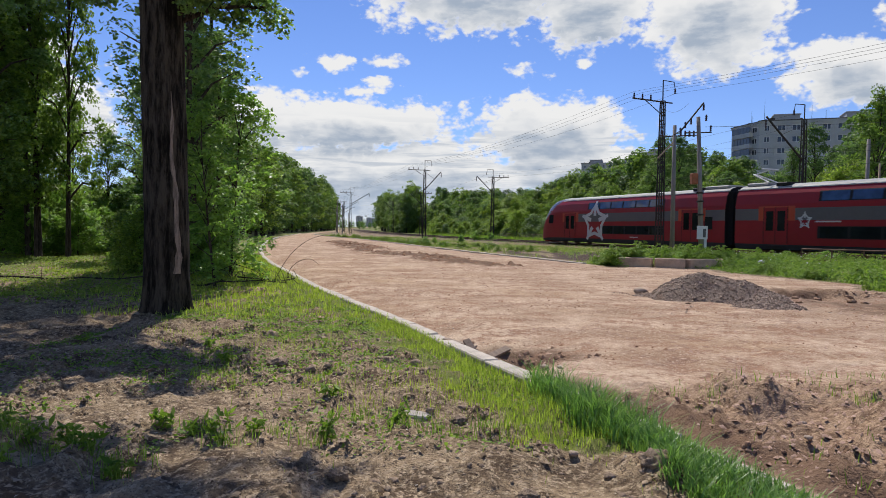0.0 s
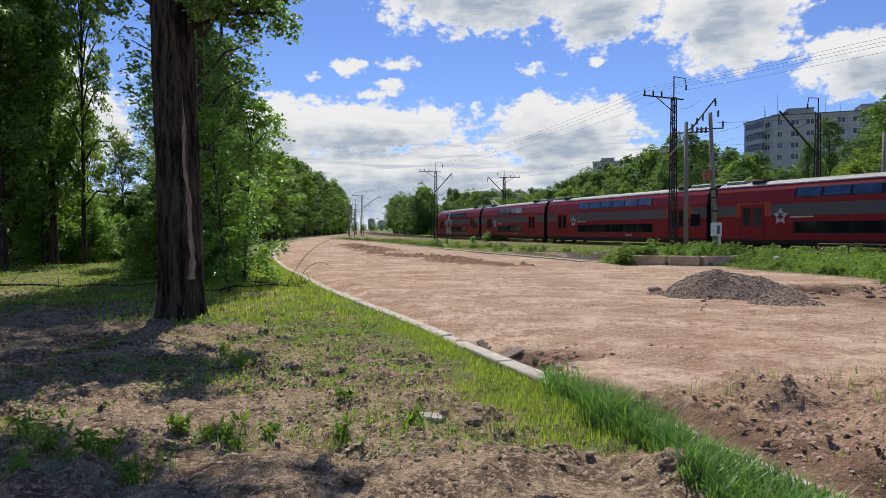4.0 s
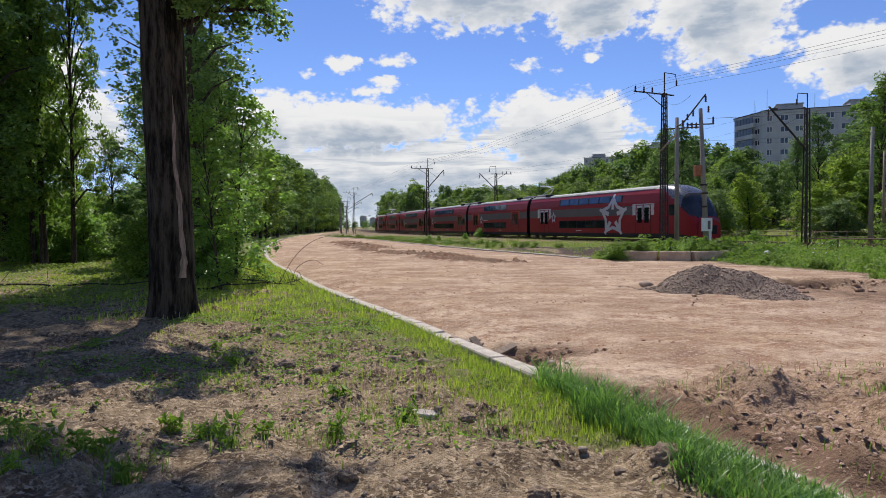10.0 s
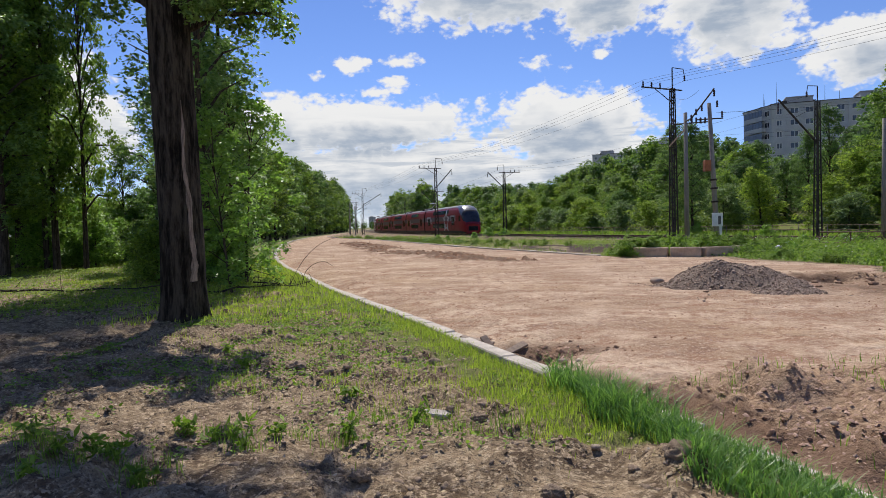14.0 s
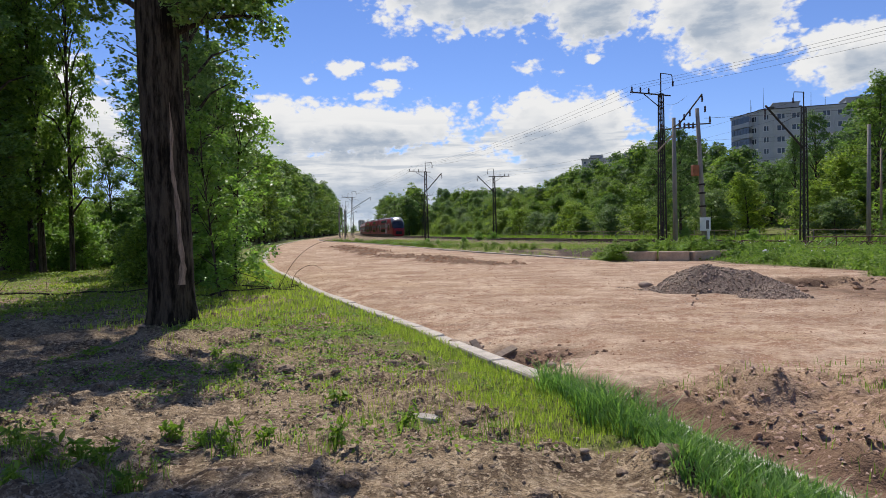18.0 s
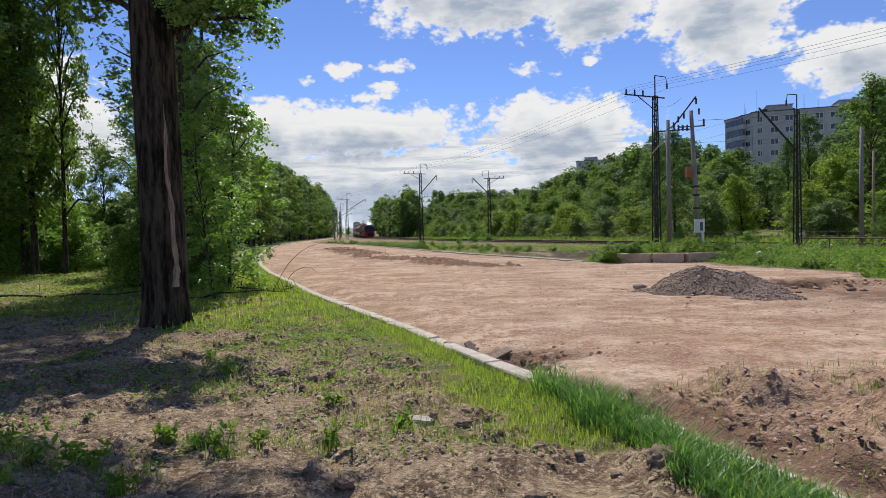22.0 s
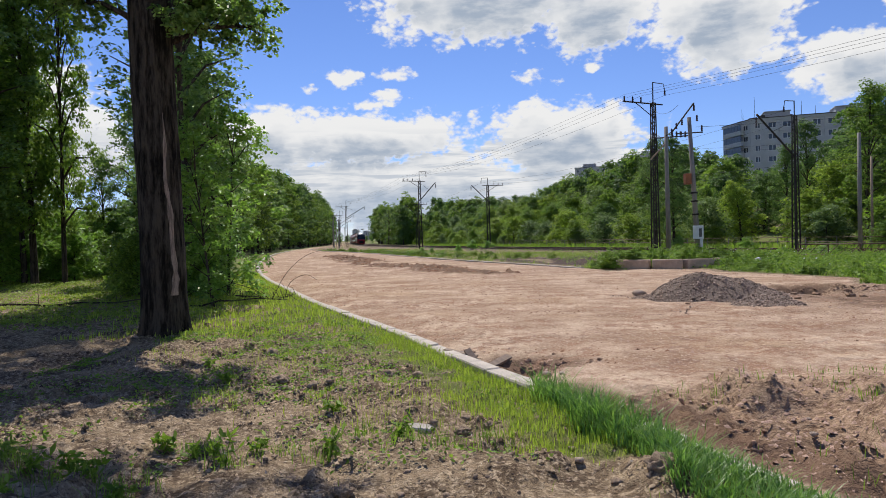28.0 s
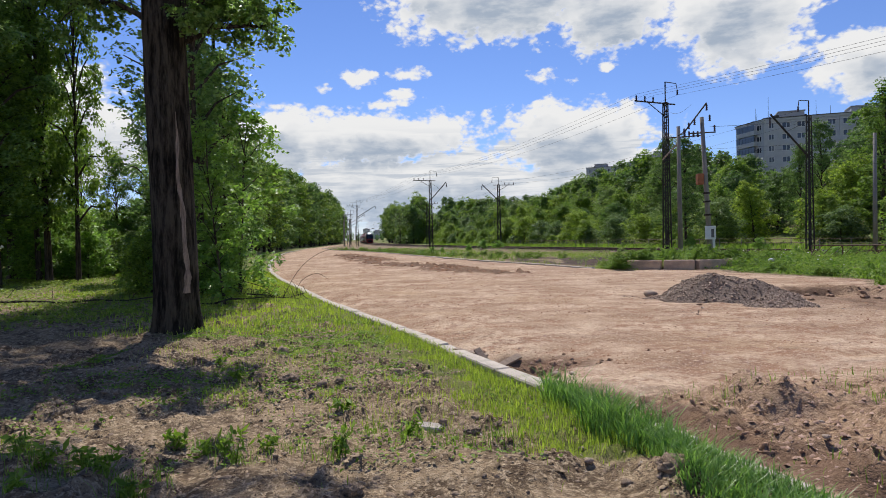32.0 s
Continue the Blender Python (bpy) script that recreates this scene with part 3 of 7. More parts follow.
# ---- trees ----
def leaf_cloud(points, normals, size, jitter=0.7, long=1.5, seed=0, rounded=False):
    """Leaves, one at each point, turned round its normal by chance: pointed, or broad with six corners."""
    r = np.random.default_rng(seed)
    n = len(points)
    nn = normals + r.normal(0, jitter, (n, 3))
    nn /= np.linalg.norm(nn, axis=1, keepdims=True) + 1e-9
    a = np.cross(nn, r.normal(0, 1, (n, 3)))
    a /= np.linalg.norm(a, axis=1, keepdims=True) + 1e-9
    b = np.cross(nn, a)
    s = (np.asarray(size).reshape(-1, 1) if np.ndim(size) else size) * r.uniform(0.6, 1.35, (n, 1))
    bend = nn * s * r.uniform(-0.25, 0.25, (n, 1))
    if rounded:
        la, wb = a * s * long * 0.5, b * s * 0.5
        v = np.stack([points - la, points - la * 0.5 + wb * 0.85 + bend, points + la * 0.25 + wb * 0.8 + bend, points + la * 1.15 - bend, points + la * 0.25 - wb * 0.8 + bend, points - la * 0.5 - wb * 0.85 + bend], 1).reshape(-1, 3)
        return v, np.arange(n * 6).reshape(-1, 6)
    v = np.stack([points - a * s * long * 0.5, points + b * s * 0.5 + bend, points + a * s * long * 0.5, points - b * s * 0.5 + bend], 1).reshape(-1, 3)
    return v, np.arange(n * 4).reshape(-1, 4)


def sprays(centres, radii, per, seed, fill=0.12, up=0.75, flat=0.16, droop=0.3, count=14):
    """Leaf places and normals: every clump carries flat drooping sprays on its upper and outer side, and a few leaves inside."""
    r = np.random.default_rng(seed)
    c, rc = np.repeat(np.asarray(centres, float), count, 0), np.repeat(np.asarray(radii, float), count)[:, None]
    d = r.normal(0, 1, c.shape) + np.array([0, 0, 0.45])
    d /= np.linalg.norm(d, axis=1, keepdims=True)
    p = c + d * rc * r.uniform(0.55, 1.08, rc.shape) * np.array([1, 1, 0.8])
    n = d * (1 - up) + np.array([0, 0, up]) + r.normal(0, 0.16, d.shape)
    n /= np.linalg.norm(n, axis=1, keepdims=True)
    rs = rc * r.uniform(0.28, 0.55, rc.shape)
    p, n, rs, d = (np.repeat(q, per, 0) for q in (p, n, rs, d))
    u = np.sqrt(r.random(rs.shape))
    w = np.cross(n, r.normal(0, 1, n.shape))
    w /= np.linalg.norm(w, axis=1, keepdims=True) + 1e-9
    q = p + w * rs * u + n * r.normal(0, flat, rs.shape) * rs - np.array([0, 0, 1.0]) * rs * droop * u ** 2
    m = int(len(q) * fill)
    k = r.integers(len(centres), size=m)
    e = r.normal(0, 1, (m, 3))
    e /= np.linalg.norm(e, axis=1, keepdims=True)
    inside = np.asarray(centres)[k] + e * np.asarray(radii)[k][:, None] * 0.75 * r.random((m, 1)) ** 0.4
    return np.concatenate([q, inside]), np.concatenate([n, e])


def tube(path, radii, n=7):
    """Vertices and quads of a limb along a path."""
    path = np.asarray(path, float)
    V, Fc = [], []
    for i, (p, r) in enumerate(zip(path, radii)):
        d = path[min(i + 1, len(path) - 1)] - path[max(i - 1, 0)]
        d /= np.linalg.norm(d) + 1e-9
        u = np.cross(d, [0.3, 1, 0.1])
        u /= np.linalg.norm(u)
        w = np.cross(d, u)
        for k in range(n):
            a = 2 * math.pi * k / n
            V.append(p + (u * math.cos(a) + w * math.sin(a)) * r)
    for i in range(len(path) - 1):
        for k in range(n):
            Fc.append((i * n + k, i * n + (k + 1) % n, (i + 1) * n + (k + 1) % n, (i + 1) * n + k))
    return np.array(V), np.array(Fc)


def joined(pieces):
    V, Fc, o = [], [], 0
    for v, f in pieces:
        V.append(v), Fc.append(f + o)
        o += len(v)
    return np.concatenate(V), np.concatenate(Fc)


def tree_meshes(seed, height, spread, base, leaves, size, leafmat, trunk_r=0.16, blobs=22, lean=0.0, droop=0.0, limbs=9, wide_at=0.45, clump=(0.24, 0.42), count=14, jitter=0.45, rounded=False, up=0.75):
    """Trunk with limbs, and a crown of clumps round the limb ends, each of many leafy sprays; uneven and with gaps."""
    r = np.random.default_rng(seed)
    top = np.array([r.normal(0, 0.3) + lean, r.normal(0, 0.3), height * 0.93])
    ts = np.linspace(0, 1, 7)
    path = np.stack([top[0] * ts ** 1.5 + np.sin(ts * 5 + seed) * 0.08 * ts, top[1] * ts + np.cos(ts * 4) * 0.06 * ts, top[2] * ts], 1)
    pieces = [tube(path, trunk_r * (1.25 - 1.15 * ts ** 0.8), 8)]
    centres, radii = [], []
    for k in range(blobs):
        f = ((k + 0.5) / blobs) ** 0.9
        h = base + (height - base) * f
        # widest at wide_at, closing in to a rounded top
        env = math.sqrt(max(0.02, 1 - ((f - wide_at) / ((1 - wide_at) * 1.04 if f > wide_at else wide_at * 1.5)) ** 2))
        rc = spread * r.uniform(*clump)
        wide = spread * env * r.uniform(0.6, 1.05)
        a = k * 2.4 + r.uniform(-0.5, 0.5)
        out = max(0.0, wide - rc * 0.7) * (1.0 if k % 4 else 0.4)
        c = np.array([np.interp(h, path[:, 2], path[:, 0]) + math.cos(a) * out, np.interp(h, path[:, 2], path[:, 1]) + math.sin(a) * out, max(h - rc * 0.5 * f + r.uniform(-0.3, 0.3) - droop * wide, rc * 0.5)])
        centres.append(c), radii.append(rc)
        if k < limbs * 2 and k % 2 == 0:
            o = np.array([np.interp(h * 0.78, path[:, 2], path[:, 0]), np.interp(h * 0.78, path[:, 2], path[:, 1]), h * 0.78])
            mid = (o + c) / 2 + np.array([0, 0, 0.15 * wide])
            pieces.append(tube([o, mid, c], [trunk_r * 0.42, trunk_r * 0.28, trunk_r * 0.1], 5))
    q, n = sprays(centres, radii, max(3, round(leaves / (blobs * count * 1.12))), seed, count=count, up=up)
    v, f = leaf_cloud(q, n, size, jitter, seed=seed, rounded=rounded)
    tv, tf = joined(pieces)
    return mesh_of("trunk", tv, tf, M["limb"], smooth=True), mesh_of("crown", v, f, leafmat)


def make_tree(meshes, m, label, category="tree", name="tree", group=""):
    root = empty(name, m, label, category, group)
    part_me("trunk", meshes[0], root)
    part_me("crown", meshes[1], root)
    return root


def placed(x, y, s=1.0, turn=0.0, dz=-0.05, sz=None):
    return Matrix.Translation((x, y, gz(x, y) + dz)) @ Matrix.Rotation(turn, 4, "Z") @ Matrix.Diagonal((s, s, sz or s, 1))


def skyline(x, y):
    """How high the wood stands at this bearing, sized to fit its outline in the camera's view: it climbs towards the
    houses, dips before them and rises again.
    """
    b = math.degrees(math.atan2(x, y))
    e = np.interp(b, [-5, -2.5, 0.8, 3.3, 8.3, 10.7, 13.1, 15.5, 17.8, 20, 22.2, 23.9, 25.6, 28.4, 30.3, 32.1, 33.6, 40], [0.056, 0.074, 0.066, 0.064, 0.068, 0.086, 0.104, 0.117, 0.129, 0.140, 0.142, 0.131, 0.116, 0.098, 0.125, 0.140, 0.20, 0.24])
    return 1.6 + float(e) * y - gz(x, y)


def woods():
    r = np.random.default_rng(5)
    kinds = [tree_meshes(100 + i, 9.0, 4.0, 0.4, 11000, 0.17, M[m], 0.17, 34, wide_at=0.4, clump=(0.22, 0.40), count=16) for i, m in enumerate(("leaf_wood", "leaf_scrub", "leaf_dark", "leaf_willow", "leaf_wood"))]
    backs = [tree_meshes(110 + i, 11.0, 4.0, 1.2, 5200, 0.26, M[m], 0.17, 24, clump=(0.26, 0.44), count=12) for i, m in enumerate(("leaf_wood", "leaf_dark", "leaf_wood", "leaf_dark"))]
    bushes = [tree_meshes(130 + i, 4.0, 2.9, 0.1, 6200, 0.13, M[m], 0.07, 24, wide_at=0.25, clump=(0.24, 0.42)) for i, m in enumerate(("leaf_scrub", "leaf_willow", "leaf_wood", "leaf_scrub"))]
    bright = tree_meshes(135, 4.4, 2.9, 0.1, 6500, 0.125, M["leaf_lime"], 0.07, 28, wide_at=0.3, clump=(0.2, 0.34), rounded=True)
    talls = [tree_meshes(150 + i, 15.0, 3.3, 2.4, 13500, 0.14, M[m], 0.2, 44, clump=(0.20, 0.38), limbs=20, count=16) for i, m in enumerate(("leaf_dark", "leaf_wood", "leaf_dark"))]
    tall_far = [tree_meshes(160 + i, 15.0, 3.6, 1.0, 5200, 0.27, M[m], 0.2, 30, clump=(0.26, 0.42), count=12) for i, m in enumerate(("leaf_dark", "leaf_wood", "leaf_dark"))]
    # behind the railway: scrub at the foot, round trees behind it, taller ones up the slope
    for s in np.concatenate([np.arange(-75, 120, 6.5), np.arange(122, 300, 12.0)]):
        far = s > 120
        for right in (14.0, 17.5, 23.5, 34, 47, 62):
            if (right == 14.0 and r.random() < 0.45) or (right < 18 and s > 200):
                continue
            x, y, th = track(s + r.uniform(-3, 3) + right * 0.13, right + r.uniform(-1.8, 1.8))
            if y < 20:
                continue
            tall, scrub = skyline(x, y), right < 18
            kind = bushes if scrub else kinds if right < 35 and not far else backs
            if scrub:
                sc = min((r.uniform(0.45, 0.95) if right == 14.0 else r.uniform(0.9, 1.5)), tall / 4.4)
            elif right < 24:
                sc = min(r.uniform(0.62, 1.0), 0.86 * tall / 9)
            elif right < 35:
                sc = min(r.uniform(0.95, 1.3), 0.94 * tall / 9)
            else:
                sc = min(tall / 11 * r.uniform(0.80, 1.0), 2.1)
            make_tree(kind[int(r.integers(len(kind)))], placed(x, y, min(sc, 1.45) * r.uniform(0.9, 1.1), r.uniform(0, 6.3), sz=sc),
                      "rounded green willow scrub beside the railway" if scrub else "tall dark green tree on the wooded slope" if right > 60 else "dense round-crowned green tree of the trackside wood",
                      "bush" if scrub else "tree", "bush" if scrub else "tree", "trackside wood")
    for s in np.arange(140, 290, 7.0):
        x, y, th = track(s, 12.5 + 4.5 * (int(s) % 2) + r.uniform(-1, 1))
        make_tree(backs[int(r.integers(4))], placed(x, y, skyline(x, y) / 11 * r.uniform(0.6, 1.0), r.uniform(0, 6.3)), "dense round-crowned green tree of the trackside wood", "tree", "tree", "trackside wood")
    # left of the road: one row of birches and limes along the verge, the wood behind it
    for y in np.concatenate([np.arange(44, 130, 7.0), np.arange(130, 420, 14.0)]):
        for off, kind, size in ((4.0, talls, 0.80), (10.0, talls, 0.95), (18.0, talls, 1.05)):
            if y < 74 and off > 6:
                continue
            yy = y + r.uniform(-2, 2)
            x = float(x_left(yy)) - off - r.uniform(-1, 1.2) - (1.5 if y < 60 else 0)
            # skip trees that would close the sky gap seen from the camera
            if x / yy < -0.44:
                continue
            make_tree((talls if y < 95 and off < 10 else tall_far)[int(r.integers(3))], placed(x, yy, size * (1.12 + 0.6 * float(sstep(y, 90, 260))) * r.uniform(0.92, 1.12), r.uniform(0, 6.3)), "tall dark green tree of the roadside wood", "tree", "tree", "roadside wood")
    # the wood on the left
    for x, y, s in ((-22.5, 33, 1.02), (-27, 37, 1.1), (-33, 42, 1.15), (-39, 50, 1.15), (-46, 60, 1.15), (-55, 72, 1.1), (-29, 30, 1.15), (-21.0, 29, 0.95), (-26.5, 36, 1.0), (-24.5, 31, 1.05), (-19.5, 26.5, 0.9), (-31.0, 43, 1.0), (-33.0, 50, 1.1), (-27.5, 42, 1.0), (-33.0, 46, 1.05), (-24.6, 36.5, 0.95), (-36, 46, 1.1), (-15.2, 36, 0.72), (-17.0, 38, 0.5), (-18.7, 41, 0.42), (-30, 74, 0.55), (-70, 95, 1.0)):
        make_tree(talls[int(r.integers(3))], placed(x, y, s, r.uniform(0, 6.3)), "tall dark green tree in the shady wood", "tree", "tree", "shady wood")
    for x, y, s, k in ((-20.3, 31.7, 0.7, 2), (-18.1, 32.2, 0.6, 2), (-19.6, 34.2, 0.82, 2), (-21.7, 34.6, 0.75, 2), (-22.4, 38, 0.92, 2), (-25.0, 38.5, 0.85, 2), (-20.2, 38.5, 0.7, 2), (-17.5, 40, 0.85, 0), (-19.3, 41, 1.0, 2), (-31, 40, 0.9, 0), (-14.5, 37, 0.7, 0), (-11.8, 33.5, 0.52, 1), (-27, 38.5, 0.9, 2), (-18.2, 36.5, 0.6, 1), (-33, 52, 1.0, 0), (-28, 54, 0.62, 0), (-24, 56, 0.7, 0), (-21, 55, 0.8, 0), (-37, 60, 1.0, 0), (-30, 62, 0.6, 0), (-18.5, 50, 0.6, 1), (-42, 55, 1.0, 0), (-28, 45, 1.1, 0), (-24.8, 46, 0.95, 1), (-22, 46, 0.9, 1), (-20.6, 48, 1.05, 1), (-19.0, 47, 0.95, 1), (-23.5, 49, 1.1, 1), (-26.5, 50, 1.1, 0), (-17.2, 45, 1.0, 1)):
        make_tree(bright if k == 2 else bushes[k], placed(x, y, s, r.uniform(0, 6.3)), "sunlit light green bush under the trees" if k == 2 else "dark green undergrowth bush", "bush", "bush", "undergrowth")
    for x, y, s, up in ((-18.7, 30, 0.70, 1.1), (-17.2, 29.8, 0.5, 1.05), (-20.3, 39.5, 0.40, 0.5), (-23.4, 41, 0.42, 0.62)):
        make_tree(talls[1], placed(x, y, s, x, sz=up), "tall dark green tree in the shady wood", "tree", "tree", "shady wood")
    for kind, x, y, s in ((bright, -7.3, 20.2, 0.46), (bright, -8.3, 19.6, 0.40), (bushes[2], -8.6, 22.5, 0.6), (bushes[2], -9.5, 20.5, 0.5)):
        make_tree(kind, placed(x, y, s, x * 3), "dense leafy green bush at the foot of the trees", "bush", "bush", "undergrowth")
    for x, y in zip(np.linspace(-66, -36, 9), r.uniform(84, 100, 9)):
        make_tree(backs[int(r.integers(3))], placed(x, y, r.uniform(0.5, 0.72), r.uniform(0, 6.3)), "dark distant tree beyond the gap left for the view", "tree", "tree", "distant wood")
    # woods that close the view down the line
    pts, nrm = [], []
    for x in np.arange(-200, 40, 3.2):
        cx, cy, h = x + r.uniform(-3, 3), 760 + r.uniform(-25, 25), r.uniform(8, 13)
        d = r.normal(0, 1, (420, 3))
        d /= np.linalg.norm(d, axis=1, keepdims=True)
        rad = 0.6 + 0.45 * r.random((420, 1))
        pts.append(np.array([cx, cy, gz(cx, cy) + h * 0.53]) + d * rad * np.array([r.uniform(2.6, 4.0), 3.2, h * 0.48]))
        nrm.append(d + np.array([0, 0, 0.4]))
    v, f = leaf_cloud(np.concatenate(pts), np.concatenate(nrm), 0.55, 0.5, seed=77)
    tagged(new("distant_wood", mesh_of("distant_wood", v, f, M["leaf_dark"])), "dark distant wood at the end of the railway line", "wood", kind="stuff")
    # big tree at the far end of the trackside fence
    make_tree(talls[1], placed(41.8, 62, 1.02, 1.0), "large broad green tree beside the railway", "tree")
    make_tree(talls[0], placed(46.5, 66, 1.05, 2.0), "large broad green tree beside the railway", "tree")
    for x, y, top in ((43.6, 75.0, 14.6), (22.6, 66.0, 11.6), (25.6, 69.0, 12.2), (38.5, 70.0, 11.0)):
        s = (top - gz(x, y)) / 15
        make_tree(talls[0], placed(x, y, s * 0.85, x, sz=s), "tall dark tree standing out of the trackside wood", "tree", "tree", "trackside wood")
    # young trees close behind the poplar
    mid = tree_meshes(171, 11.0, 2.3, 1.2, 8800, 0.094, M["leaf_poplar"], 0.12, 44, clump=(0.18, 0.34), limbs=20, count=16, rounded=True)
    slim = tree_meshes(172, 14.0, 2.2, 2.2, 8800, 0.096, M["leaf_poplar"], 0.15, 46, clump=(0.18, 0.36), limbs=20, count=16, rounded=True)
    young = tree_meshes(170, 6.6, 2.1, 0.3, 5200, 0.085, M["leaf_lime"], 0.05, 40, lean=0.6, wide_at=0.3, clump=(0.14, 0.25), count=10, limbs=20, rounded=True)
    make_tree(young, placed(-6.5, 20.0, 0.9, 0.4), "slender young tree with bright green leaves", "young tree")
    make_tree(young, placed(-5.75, 16.5, 0.72, 2.4), "slender young tree with bright green leaves", "young tree")
    for kind, x, y, s, a in ((mid, -7.9, 23.0, 0.72, 2.6), (mid, -10.0, 26.0, 0.95, 0.0), (slim, -10.2, 25.0, 0.82, 2.2), (mid, -13.0, 28.5, 0.85, 1.0), (mid, -8.4, 21.0, 0.62, 3.0), (mid, -12.0, 34.0, 1.1, 4.0), (slim, -18.0, 25.5, 1.05, 5.0)):
        make_tree(kind, placed(x, y, s, a), "mid-sized tree with dark green glossy leaves", "tree")


def shade_trees_and_poplar():
    # big, high and thin: crowns above the view, added to shade the ground
    big = tree_meshes(180, 17.0, 4.0, 7.6, 10500, 0.105, M["leaf_poplar"], 0.2, 44, limbs=22, clump=(0.14, 0.26), rounded=True)
    high = tree_meshes(182, 21.0, 3.6, 13.0, 8000, 0.14, M["leaf_dark"], 0.12, 34)
    for x, y, a in ((-19.8, 31.0, 2.0), (-9.6, 27.0, 3.1)):
        make_tree(high, placed(x, y, 1.0, a), "very tall tree, crown out of view, added for ground shade", "tree", "tree", "shady wood")
    make_tree(big, placed(-11.2, 13.2, 1.0, 0.3), "tall poplar out of view, added to shade the ground", "tree")
    make_tree(big, placed(-19.5, 22.0, 1.0, 2.3), "tall poplar out of view, added to shade the ground", "tree")
    thin = tree_meshes(183, 21.0, 3.6, 13.0, 3600, 0.14, M["leaf_dark"], 0.11, 30)
    make_tree(thin, placed(-9.2, 22.2, 1.0, 1.0), "very tall thin tree, crown out of view, added for ground shade", "tree", "tree", "shady wood")
    slender = tree_meshes(181, 11.6, 2.2, 3.2, 4600, 0.088, M["leaf_poplar"], 0.13, 48, clump=(0.17, 0.34), limbs=24, rounded=True)
    make_tree(slender, placed(-7.85, 20.5, 1.1, 4.3), "slender poplar with dark glossy leaves behind the big one", "tree")


def poplar():
    """The big rough-barked poplar in front: flared foot, a long scar of bare wood, crown above."""
    root = empty("poplar_tree", Matrix.Translation((-4.92, 11.6, gz(-4.92, 11.6) - 0.08)), "big old poplar with dark furrowed bark and a bare scar", "tree")
    zs = np.concatenate([np.linspace(0, 0.8, 9), np.linspace(0.9, 6, 60), np.linspace(6.5, 13, 14)])
    n = 56
    V = []
    for z in zs:
        rad = (0.375 - 0.004 * z) + 0.06 * math.exp(-z / 0.25) + 0.03 * math.exp(-z / 1.2)
        cx = -0.014 * z + 0.02 * math.sin(z * 0.9)
        for k in range(n):
            a = 2 * math.pi * k / n
            ridge = 0.030 * (fbm(np.array([a * 5.5 + 0.35 * math.sin(z * 1.7)]), np.array([z * 0.9]), 90, 3)[0] - 0.5) * 2
            foot = 0.05 * math.exp(-z / 0.3) * math.sin(a * 5 + 1)
            rr = rad + ridge + foot
            V.append((cx + math.cos(a) * rr, math.sin(a) * rr, z))
    i = np.arange(len(zs) - 1)[:, None] * n
    k = np.arange(n)[None, :]
    Fc = np.stack([i + k, i + (k + 1) % n, i + n + (k + 1) % n, i + n + k], -1).reshape(-1, 4)
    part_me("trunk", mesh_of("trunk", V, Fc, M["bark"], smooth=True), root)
    # scar of bare wood on the lit side
    S, Q = [], []
    zz = np.linspace(0.75, 3.95, 24)
    for j, z in enumerate(zz):
        f = j / 23
        w = (0.075 - 0.035 * f) * math.sin(math.pi * min(1, f * 0.72 + 0.27)) ** 0.6 * (0.45 + 1.0 * float(vnoise(j * 0.9, 3.3, 7)))
        rad = (0.375 - 0.004 * z) + 0.03 * math.exp(-z / 1.2) + 0.030
        cx = -0.014 * z + 0.02 * math.sin(z * 0.9)
        a0 = math.radians(-42 - 7 * f + 3.5 * math.sin(f * 7) + 2 * math.sin(f * 17))
        for d in (-1, -0.4, 0.4, 1):
            a = a0 + d * w / rad
            q = rad - (0.02 if abs(d) == 1 else 0.0)
            S.append((cx + math.cos(a) * q, math.sin(a) * q, z))
    for j in range(23):
        for d in range(3):
            Q.append((j * 4 + d, j * 4 + d + 1, j * 4 + d + 5, j * 4 + d + 4))
    part_me("scar", mesh_of("scar", S, np.array(Q), M["barewood"], smooth=True), root, "strip of pale bare wood")
    r = np.random.default_rng(12)
    limbs, centres, radii = [], [], []
    # limbs: foot height, bearing, reach, rise; unseen ones above 7 m are added to shade the ground
    specs = [(4.9, 0.2, 1.95, 0.75), (5.2, -0.25, 1.9, 0.9), (5.4, 0.7, 1.5, 0.8), (7.6, 2.1, 3.0, 1.6), (7.6, 2.2, 3.6, 0.8), (7.8, 1.75, 4.6, 0.8), (7.2, 1.55, 3.0, 0.9), (8.0, 1.95, 3.4, 0.8), (8.0, 1.5, 4.6, 1.0), (8.4, 2.4, 3.4, 1.8), (7.0, 2.6, 3.0, 1.4), (8.6, 0.05, 2.7, 1.4), (8.3, -0.35, 3.6, 0.8), (8.7, -0.1, 3.9, 1.2), (7.9, -0.6, 3.4, 0.9), (5.4, 3.3, 1.5, 0.5), (6.2, 3.0, 3.8, 1.4), (7.2, 3.5, 4.2, 2.2), (8.8, 2.9, 4.0, 2.4), (7.4, 1.7, 2.4, 2.2), (7.8, 3.7, 3.0, 2.0), (9.0, 1.0, 2.6, 3.0), (9.8, 4.5, 2.6, 3.0), (10.6, 2.6, 2.6, 3.0), (11.4, 0.0, 2.2, 3.0), (12.2, 3.4, 1.8, 3.0)]
    # heights of limbs out of view with denser leaves, added for their shade
    thick = (7.0, 7.2, 7.6, 7.8, 8.0, 8.4, 8.6)
